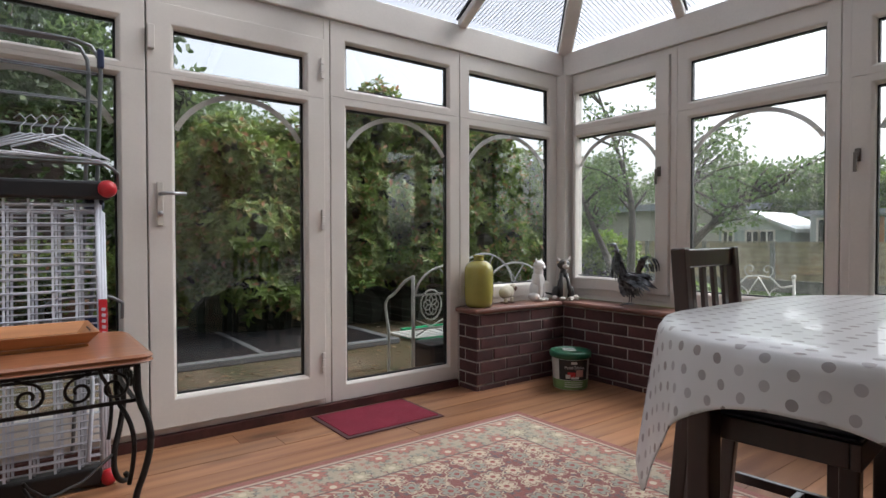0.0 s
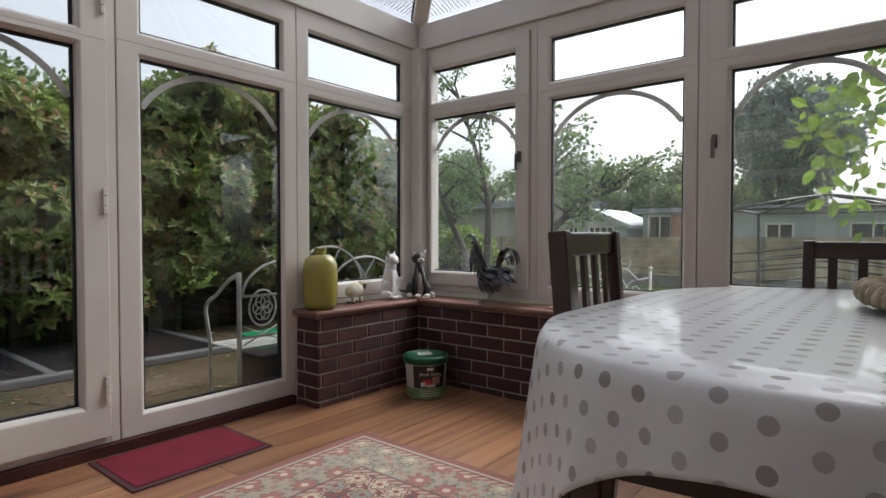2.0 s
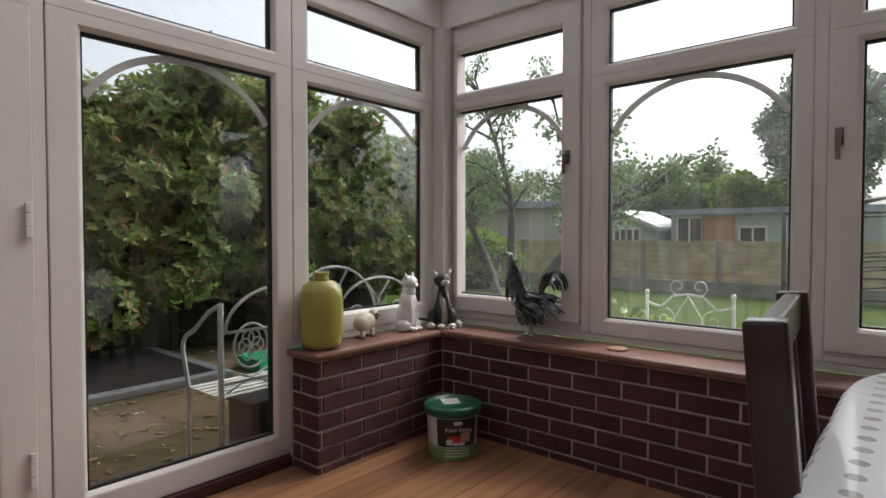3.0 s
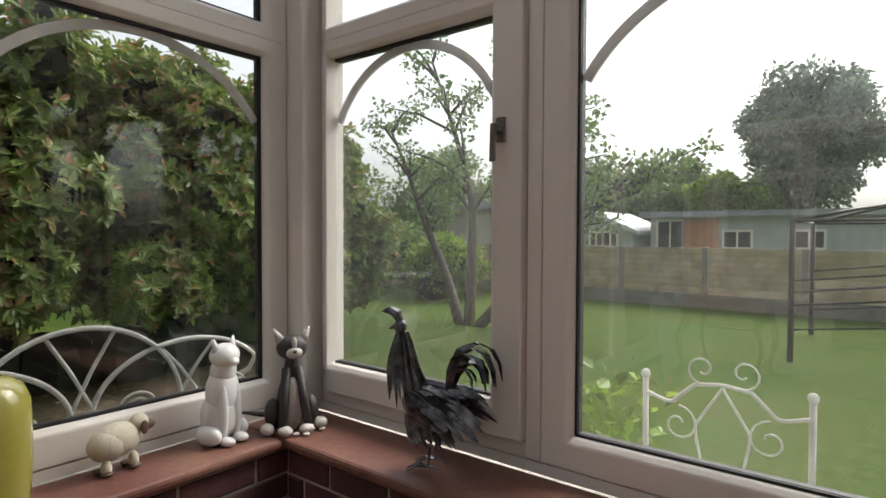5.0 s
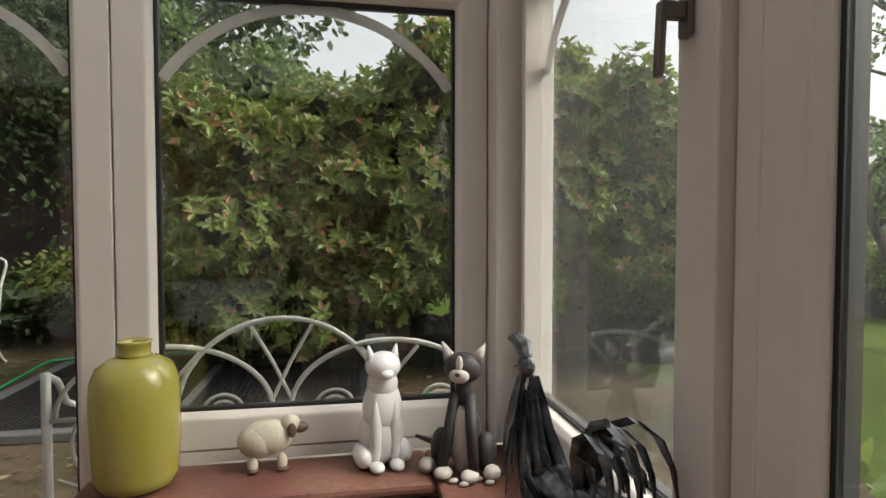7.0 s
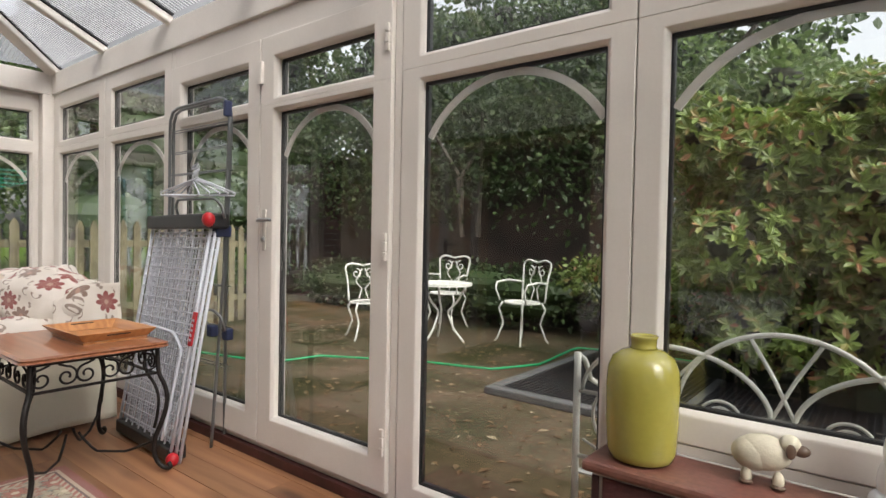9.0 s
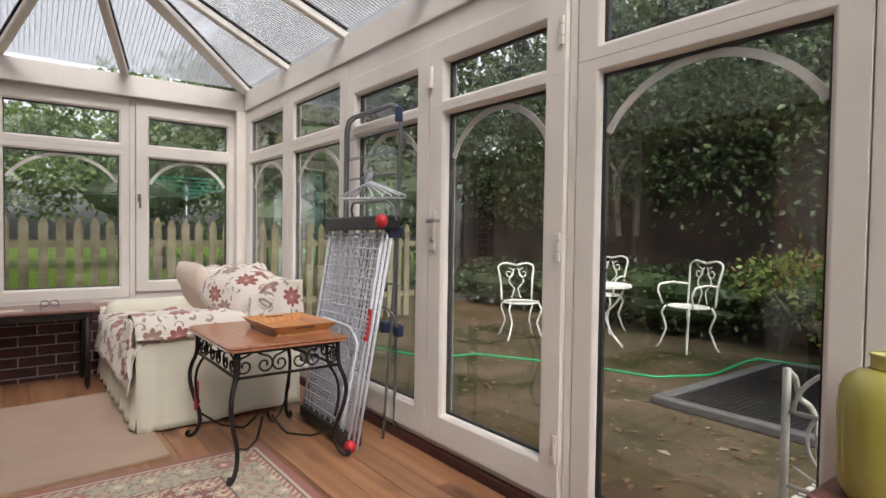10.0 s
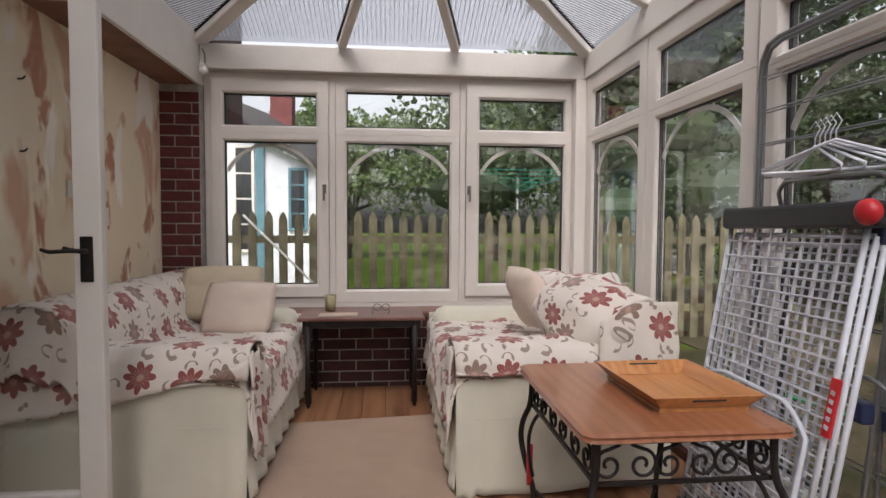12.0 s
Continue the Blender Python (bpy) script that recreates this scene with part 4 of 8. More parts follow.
class Nodes:
    """Short hand for building a pattern out of maths nodes."""

    def __init__(self, name):
        self.m = bpy.data.materials.new(name)
        self.m.use_nodes = True
        self.n, self.l = self.m.node_tree.nodes, self.m.node_tree.links
        self.p = self.n["Principled BSDF"]

    def put(self, socket, v):
        if isinstance(v, (int, float)):
            socket.default_value = v
        else:
            self.l.new(v, socket)

    def op(self, kind, a, b=0.0, c=None):
        k = self.n.new("ShaderNodeMath")
        k.operation = kind
        self.put(k.inputs[0], a)
        self.put(k.inputs[1], b)
        if c is not None:
            self.put(k.inputs[2], c)
        return k.outputs[0]

    def coords(self, kind="UV"):
        tc = self.n.new("ShaderNodeTexCoord")
        s = self.n.new("ShaderNodeSeparateXYZ")
        self.l.new(tc.outputs[kind], s.inputs[0])
        return tc.outputs[kind], s.outputs[0], s.outputs[1]

    def noise(self, vec, scale, detail=3.0):
        k = self.n.new("ShaderNodeTexNoise")
        k.inputs["Scale"].default_value, k.inputs["Detail"].default_value = scale, detail
        self.l.new(vec, k.inputs["Vector"])
        return k.outputs["Fac"]

    def cells(self, vec, scale, jitter=0.6):
        """Offset to the nearest cell's middle (radius, angle) and a random number of the cell."""
        v = self.n.new("ShaderNodeTexVoronoi")
        v.voronoi_dimensions = "2D"
        v.inputs["Scale"].default_value, v.inputs["Randomness"].default_value = scale, jitter
        self.l.new(vec, v.inputs["Vector"])
        sub = self.n.new("ShaderNodeVectorMath")
        sub.operation = "SUBTRACT"
        self.l.new(vec, sub.inputs[0])
        self.l.new(v.outputs["Position"], sub.inputs[1])
        s = self.n.new("ShaderNodeSeparateXYZ")
        self.l.new(sub.outputs[0], s.inputs[0])
        r = self.op("SQRT", self.op("ADD", self.op("MULTIPLY", s.outputs[0], s.outputs[0]), self.op("MULTIPLY", s.outputs[1], s.outputs[1])))
        a = self.op("ARCTAN2", s.outputs[1], s.outputs[0])
        c = self.n.new("ShaderNodeSeparateXYZ")
        self.l.new(v.outputs["Color"], c.inputs[0])
        return r, a, c.outputs[0], c.outputs[1]

    def mix(self, f, a, b):
        k = self.n.new("ShaderNodeMix")
        k.data_type = "RGBA"
        self.put(k.inputs[0], f)
        for s, v in ((k.inputs[6], a), (k.inputs[7], b)):
            if isinstance(v, tuple):
                s.default_value = (*v, 1)
            else:
                self.l.new(v, s)
        return k.outputs[2]

    def done(self, colour, rough=0.8, relief=None, strength=0.2, sheen=0.0, coat=0.0):
        self.l.new(colour, self.p.inputs["Base Color"])
        self.p.inputs["Roughness"].default_value = rough
        self.p.inputs["Sheen Weight"].default_value = sheen
        self.p.inputs["Coat Weight"].default_value = coat
        if relief is not None:
            b = self.n.new("ShaderNodeBump")
            b.inputs["Strength"].default_value, b.inputs["Distance"].default_value = strength, 0.004
            self.l.new(relief, b.inputs["Height"])
            self.l.new(b.outputs[0], self.p.inputs["Normal"])
        return self.m


def floral():
    k = Nodes("floral_throw_cloth")
    v, x, y = k.coords()
    cloth = k.mix(k.noise(v, 5.0), (0.60, 0.535, 0.47), (0.76, 0.70, 0.645))
    # scrolls and small leaves
    r2, a2, c2, d2 = k.cells(v, 10.5, 1.0)
    ring = k.op("MULTIPLY", k.op("LESS_THAN", k.op("ABSOLUTE", k.op("SUBTRACT", r2, 0.022)), k.op("MULTIPLY_ADD", k.op("SINE", a2), 0.004, 0.006)), k.op("GREATER_THAN", k.op("SINE", k.op("ADD", a2, k.op("MULTIPLY", c2, 6.0))), -0.45))
    leaf = k.op("LESS_THAN", r2, k.op("MULTIPLY", 0.02, k.op("ABSOLUTE", k.op("COSINE", k.op("ADD", a2, k.op("MULTIPLY", c2, 6.0))))))
    scroll = k.op("MAXIMUM", k.op("MULTIPLY", ring, k.op("GREATER_THAN", c2, 0.35)), k.op("MULTIPLY", leaf, k.op("LESS_THAN", c2, 0.35)))
    col = k.mix(k.op("MULTIPLY", scroll, 0.9), cloth, (0.27, 0.20, 0.165))
    # large flowers
    r, a, c, d = k.cells(v, 4.9, 0.6)
    petal = k.op("MULTIPLY_ADD", k.op("ABSOLUTE", k.op("COSINE", k.op("MULTIPLY", a, 4.0))), 0.026, 0.038)
    flower = k.op("LESS_THAN", r, petal)
    halo = k.op("LESS_THAN", r, k.op("ADD", petal, 0.018))
    col = k.mix(halo, col, cloth)
    red = k.mix(k.op("GREATER_THAN", c, 0.42), (0.26, 0.175, 0.14), (0.27, 0.082, 0.074))
    col = k.mix(flower, col, red)
    vein = k.op("MULTIPLY", k.op("GREATER_THAN", k.op("SINE", k.op("MULTIPLY", a, 16.0)), 0.75), k.op("LESS_THAN", r, 0.036))
    col = k.mix(k.op("MULTIPLY", vein, 0.5), col, (0.55, 0.42, 0.36))
    col = k.mix(k.op("LESS_THAN", r, 0.014), col, (0.45, 0.28, 0.22))
    return k.done(col, 0.9, k.noise(v, 130.0), 0.25, 0.2)


def persian(w, h):
    k = Nodes("persian_rug_pile")
    v, x, y = k.coords()
    ex = k.op("MINIMUM", x, k.op("SUBTRACT", w, x))
    ey = k.op("MINIMUM", y, k.op("SUBTRACT", h, y))
    e = k.op("MINIMUM", ex, ey)
    # field
    r, a, c, d = k.cells(v, 9.0, 0.35)
    pet = k.op("MULTIPLY_ADD", k.op("ABSOLUTE", k.op("COSINE", k.op("MULTIPLY", a, 3.0))), 0.018, 0.020)
    f = k.mix(k.noise(v, 3.0), (0.20, 0.045, 0.042), (0.28, 0.085, 0.07))
    r3, a3, c3, d3 = k.cells(v, 26.0, 0.9)
    f = k.mix(k.op("LESS_THAN", r3, k.op("MULTIPLY_ADD", k.op("SINE", k.op("MULTIPLY", a3, 5.0)), 0.005, 0.010)), f, k.mix(k.op("GREATER_THAN", c3, 0.5), (0.56, 0.46, 0.33), (0.10, 0.08, 0.09)))
    f = k.mix(k.op("LESS_THAN", k.op("ABSOLUTE", k.op("SUBTRACT", r, k.op("ADD", pet, 0.012))), 0.004), f, (0.52, 0.44, 0.31))
    f = k.mix(k.op("LESS_THAN", r, pet), f, k.mix(k.op("GREATER_THAN", c, 0.5), (0.60, 0.50, 0.36), (0.30, 0.30, 0.24)))
    f = k.mix(k.op("LESS_THAN", r, 0.012), f, (0.30, 0.06, 0.05))
    # border
    g = k.mix(k.noise(v, 4.0), (0.36, 0.29, 0.21), (0.46, 0.39, 0.29))
    r4, a4, c4, d4 = k.cells(v, 7.0, 0.2)
    pet4 = k.op("MULTIPLY_ADD", k.op("ABSOLUTE", k.op("COSINE", k.op("MULTIPLY", a4, 4.0))), 0.022, 0.026)
    g = k.mix(k.op("LESS_THAN", r3, k.op("MULTIPLY_ADD", k.op("SINE", k.op("MULTIPLY", a3, 5.0)), 0.006, 0.011)), g, k.mix(k.op("GREATER_THAN", c3, 0.6), (0.22, 0.23, 0.19), (0.40, 0.16, 0.12)))
    g = k.mix(k.op("LESS_THAN", r4, k.op("ADD", pet4, 0.007)), g, (0.16, 0.11, 0.09))
    g = k.mix(k.op("LESS_THAN", r4, pet4), g, k.mix(k.op("GREATER_THAN", c4, 0.5), (0.46, 0.40, 0.27), (0.40, 0.15, 0.11)))
    g = k.mix(k.op("LESS_THAN", r4, 0.015), g, (0.62, 0.55, 0.42))
    rib = k.mix(k.op("GREATER_THAN", k.op("SINE", k.op("MULTIPLY", k.op("ADD", x, y), 150.0)), 0.1), (0.36, 0.12, 0.09), (0.50, 0.42, 0.31))
    col = k.mix(k.op("GREATER_THAN", e, 0.31), g, f)
    for lo, hi, cc in ((0.285, 0.31, rib), (0.275, 0.285, (0.14, 0.08, 0.07)), (0.06, 0.085, rib), (0.05, 0.06, (0.14, 0.08, 0.07)), (-1.0, 0.035, (0.27, 0.085, 0.07)), (0.035, 0.05, (0.50, 0.40, 0.30))):
        col = k.mix(k.op("MULTIPLY", k.op("GREATER_THAN", e, lo), k.op("LESS_THAN", e, hi)), col, cc)
    return k.done(col, 0.95, k.noise(v, 260.0), 0.5, 0.3)


def dotted():
    k = Nodes("spotted_oilcloth")
    v, x, y = k.coords()
    s = 0.05
    row = k.op("FLOOR", k.op("DIVIDE", y, s))
    xs = k.op("ADD", k.op("DIVIDE", x, s), k.op("MULTIPLY", k.op("MODULO", row, 2.0), 0.5))
    dx = k.op("SUBTRACT", k.op("FRACT", xs), 0.5)
    dy = k.op("SUBTRACT", k.op("FRACT", k.op("DIVIDE", y, s)), 0.5)
    r = k.op("SQRT", k.op("ADD", k.op("MULTIPLY", dx, dx), k.op("MULTIPLY", dy, dy)))
    h = k.op("FRACT", k.op("MULTIPLY", k.op("SINE", k.op("ADD", k.op("MULTIPLY", k.op("FLOOR", xs), 12.99), k.op("MULTIPLY", row, 78.2))), 437.5))
    dot = k.mix(h, (0.30, 0.26, 0.25), (0.55, 0.53, 0.55))
    col = k.mix(k.op("LESS_THAN", r, 0.21), (0.76, 0.755, 0.76), dot)
    return k.done(col, 0.36, k.noise(v, 40.0), 0.12, 0, 0.4)


FLORAL, DOTTED = floral(), dotted()


def sheet(name, mat, rows, parent=None, label="", category="", thick=0.006, uvs=None, sub=0):
    """A cloth from rows of points, with its own length and width as texture coordinates."""
    bm = bmesh.new()
    uv = bm.loops.layers.uv.new("uv")
    vs, crd = [], {}
    for i, row in enumerate(rows):
        vs.append([bm.verts.new(p) for p in row])
    for i, row in enumerate(vs):
        for j, v in enumerate(row):
            if uvs:
                crd[v] = uvs[i][j]
            else:
                a = 0 if i == 0 else crd[vs[i - 1][j]][0] + (v.co - vs[i - 1][j].co).length
                b = 0 if j == 0 else crd[row[j - 1]][1] + (v.co - row[j - 1].co).length
                crd[v] = (a, b)
    for i in range(len(vs) - 1):
        for j in range(len(vs[i]) - 1):
            q = (vs[i][j], vs[i + 1][j], vs[i + 1][j + 1], vs[i][j + 1])
            if len({v.co.to_tuple(5) for v in q}) > 2:
                f = bm.faces.new(q)
                for lp in f.loops:
                    lp[uv].uv = crd[lp.vert]
    ob = part(name, bm, mat, parent, label, smooth=True)
    s = ob.modifiers.new("thick", "SOLIDIFY")
    s.thickness, s.offset = thick, 0
    if category:
        tagged(ob, category=category)
    return ob


def resample(path, n):
    pts = [Vector(p) for p in path]
    ds = [0.0]
    for a, b in zip(pts, pts[1:]):
        ds.append(ds[-1] + (b - a).length)
    out = []
    for k in range(n):
        t = ds[-1] * k / (n - 1)
        i = max(0, min(len(pts) - 2, next((j for j in range(len(ds) - 1) if ds[j + 1] >= t), len(pts) - 2)))
        out.append(pts[i].lerp(pts[i + 1], (t - ds[i]) / max(1e-6, ds[i + 1] - ds[i])))
    return out


def crumple(p, amt, seed=0.0):
    q = Vector(p)
    return q + Vector((noise.noise(q * 7 + Vector((seed, 0, 0))), noise.noise(q * 7 + Vector((9 + seed, 3, 0))), 1.3 * abs(noise.noise(q * 9 + Vector((seed, 7, 3)))))) * amt


# ---- sofas ----
def sofa(x0, x1, yback, yfront, label):
    """A sofa along x; its back stands at yback."""
    s = thing("sofa", label, "sofa", group="sofas")
    sg = 1 if yfront > yback else -1
    d = abs(yfront - yback)

    def Y(a):
        return yback + sg * a
    for nm, (a, b, c, e, f, g), bv in [("frame", (x0 + 0.02, Y(0.04), 0.05, x1 - 0.02, Y(d - 0.03), 0.36), 0.02), ("backrest", (x0 + 0.01, Y(0), 0.05, x1 - 0.01, Y(0.24), 0.76), 0.08), ("armrest", (x1 - 0.22, Y(0.02), 0.30, x1 - 0.01, Y(d - 0.02), 0.575), 0.07), ("armrest", (x0 + 0.01, Y(0.02), 0.30, x0 + 0.22, Y(d - 0.02), 0.575), 0.07), ("seat_cushion", (x0 + 0.225, Y(0.24), 0.362, x1 - 0.225, Y(d - 0.02), 0.46), 0.04)]:
        boxes(nm, CANVAS, [(min(a, e), min(b, f), c, max(a, e), max(b, f), g)], s, bevel=bv, smooth=True)
    # loose cover: four skirts with a pleat at the corners
    for end in (x0, x1):
        o = 1 if end == x1 else -1
        rows = []
        for i in range(15):
            z = 0.52 - i * (0.50 / 14)
            row = []
            for j in range(33):
                a = -0.005 + (d + 0.01) * j / 32
                pleat = 0.022 * math.exp(-((a - (d - 0.055)) / 0.014) ** 2) * (i / 14) - 0.018 * math.exp(-((a - (d - 0.085)) / 0.013) ** 2) * (i / 14)
                row.append((end + o * (0.004 + 0.024 * (i / 14) ** 1.5 + pleat + 0.008 * (i / 14) * math.sin(a * 16 + end)), Y(a), z + 0.012 * (i / 14) * math.sin(a * 5 + 1)))
            rows.append(row)
        sheet("loose_cover", CANVAS, rows, s, thick=0.004)
        boxes("hem", CANVAS, [(min(end, end + o * 0.006) + o * 0.006, min(Y(0.02), Y(d - 0.08)), 0.318, max(end, end + o * 0.006) + o * 0.006, max(Y(0.02), Y(d - 0.08)), 0.321)], s)
    rows = []
    for i in range(12):
        z = 0.36 - i * (0.335 / 11)
        rows.append([(x0 - 0.01 + (x1 - x0 + 0.02) * j / 60, Y(d - 0.012 + 0.03 * (i / 11) ** 1.5 + 0.012 * (i / 11) * math.sin(j * 0.9)), z) for j in range(61)])
    sheet("loose_cover", CANVAS, rows, s, thick=0.004)
    return s


def throw(x0, x1, yback, yfront, hem, seed, label, droop):
    """A floral throw over back, seat and front, and another over the near arm."""
    t = thing("throw", label, "throw", group="throws")
    sg = 1 if yfront > yback else -1
    d = abs(yfront - yback)
    path = [(-0.01, 0.55), (-0.015, 0.70), (0.02, 0.775), (0.12, 0.795), (0.22, 0.765), (0.262, 0.70), (0.29, 0.52), (0.34, 0.478), (0.6, 0.476), (d - 0.05, 0.474), (d + 0.01, 0.44), (d + 0.02, 0.30), (d + 0.04, 0.20)]
    rows = []
    for p in resample([(0, a, z) for a, z in path], 46):
        rows.append([crumple((x0 + 0.005 + (x1 - x0 + 0.012) * j / 44, yback + sg * p.y, p.z + 0.012), 0.022, seed) for j in range(45)])
    sheet("back_throw", FLORAL, rows, t)
    arm = [(x1 - 0.30, 0.49), (x1 - 0.245, 0.51), (x1 - 0.232, 0.57), (x1 - 0.19, 0.60), (x1 - 0.11, 0.607), (x1 - 0.03, 0.598), (x1 + 0.012, 0.56), (x1 + 0.022, 0.50)]
    rows = []
    n = 40
    cols = []
    for j in range(n + 1):
        a = -0.01 + (d + 0.02) * j / n
        low = hem(j / n)
        pts = resample([(x, 0, z) for x, z in arm + [(x1 + 0.03, low)]], 26)
        cols.append([crumple((p.x, yback + sg * a, p.z + (0.02 if i < 20 else 0)), 0.016, seed + 5) for i, p in enumerate(pts)])
    sheet("arm_throw", FLORAL, cols, t)
    # the end that hangs over the side of the back
    rows = []
    for i in range(16):
        f = i / 15
        rows.append([crumple((x1 + 0.012 + 0.03 * f + 0.012 * math.sin(j * 0.9 + f * 4) * f, yback + sg * (-0.02 + 0.34 * j / 14), (0.80 - 0.10 * max(0, (j / 14 - 0.55)) ** 1.0 * 2.0) - f * (0.27 + 0.03 * math.sin(j))), 0.012, seed + 3) for j in range(15)])
    sheet("end_fold", FLORAL, rows, t)
    # the corner that hangs over the arm's front
    rows = []
    for i in range(22):
        f = i / 21
        z = 0.60 - f * droop
        rows.append([crumple((x1 + 0.02 - 0.27 * j / 12 * (1 - 0.25 * f), yback + sg * (d + 0.012 + 0.03 * f + 0.016 * math.sin(j * 1.3 + f * 3)), z + 0.012 * math.sin(j)), 0.012, seed + 9) for j in range(13)])
    sheet("front_fold", FLORAL, rows, t)
    return t


def cushion(name, mat, c, size, rot, label, seed=0):
    """A pillow pinched at its corners."""
    bm = bmesh.new()
    n = 12
    for sgn in (1, -1):
        g = [[bm.verts.new(((u / n - 0.5) * size[0] * (1 - 0.10 * abs(2 * v / n - 1) ** 2 * 0.6), (v / n - 0.5) * size[1] * (1 - 0.08 * abs(2 * u / n - 1) ** 2), sgn * size[2] / 2 * (max(0, (1 - abs(2 * u / n - 1) ** 2.5) * (1 - abs(2 * v / n - 1) ** 2.5)) ** 0.5) * (1 + 0.25 * noise.noise(Vector((u * 0.4 + seed, v * 0.4, sgn)))))) for v in range(n + 1)] for u in range(n + 1)]
        for u in range(n):
            for v in range(n):
                q = (g[u][v], g[u + 1][v], g[u + 1][v + 1], g[u][v + 1])
                bm.faces.new(q if sgn > 0 else q[::-1])
    bmesh.ops.remove_doubles(bm, verts=bm.verts, dist=0.0004)
    ob = part(name, bm, mat, None, label, smooth=True)
    ob.matrix_world = pose(*c, *rot)
    return tagged(ob, category="cushion")


sofa(-2.03, -0.50, 0.0, 0.91, "cream loose-covered sofa against the plaster wall")
sofa(-2.03, -0.50, 2.66, 1.75, "cream loose-covered sofa under the windows")
throw(-2.03, -0.50, 0.0, 0.91, lambda u: 0.36 + 0.22 * u ** 1.6, 1.0, "cream throw with red and taupe flowers over the sofa", 0.42)
throw(-2.03, -0.50, 2.66, 1.75, lambda u: 0.50 - 0.02 * math.sin(u * 9) + 0.03 * u, 3.0, "cream throw with red and taupe flowers heaped over the sofa", 0.30)
STRIPED = material("striped_linen", (0.58, 0.49, 0.36), 0.85, 0.1, 3, 120, 0.3)
PALE = material("pale_pink_linen", (0.66, 0.55, 0.47), 0.88, 0.06, 3, 120, 0.3)
cushion("cushion", STRIPED, (-1.77, 0.46, 0.70), (0.50, 0.36, 0.13), (58, 0, 92), "beige cushion leaning on the arm of the floral sofa", 1)
cushion("cushion", PALE, (-1.62, 0.60, 0.625), (0.42, 0.34, 0.13), (60, 0, 84), "pale pink cushion leaning on the beige one", 2)
cushion("cushion", PALE, (-1.25, 2.24, 0.72), (0.42, 0.36, 0.16), (70, 0, 188), "pale cushion on the floral sofa under the windows", 4)
bm = bmesh.new()
uvl = bm.loops.layers.uv.new("uv")
vs = blob_bm(bm, (-0.88, 2.45, 0.665), (0.42, 0.25, 0.20), 36, 22, 0.0)
for v in vs:
    v.co = crumple(v.co, 0.05, 12)
for f in bm.faces:
    for lp in f.loops:
        lp[uvl].uv = (lp.vert.co.x * 1.1 + 0.3, lp.vert.co.y * 0.7 + lp.vert.co.z * 1.1)
tagged(part("bunched_throw", bm, FLORAL, None, "floral throw bunched up on the sofa back", smooth=True), category="throw")


# ---- wrought-iron side table ----
def spiral(c, r0, turns, start, plane, flip=1, n=26):
    """A scroll about c; plane is (along, up) unit vectors."""
    al, upv = plane
    pts = []
    for i in range(n):
        t = i / (n - 1)
        r = r0 * (1 - 0.78 * t)
        a = start + flip * turns * 2 * math.pi * t
        pts.append(Vector(c) + Vector(al) * r * math.cos(a) + Vector(upv) * r * math.sin(a))
    return pts


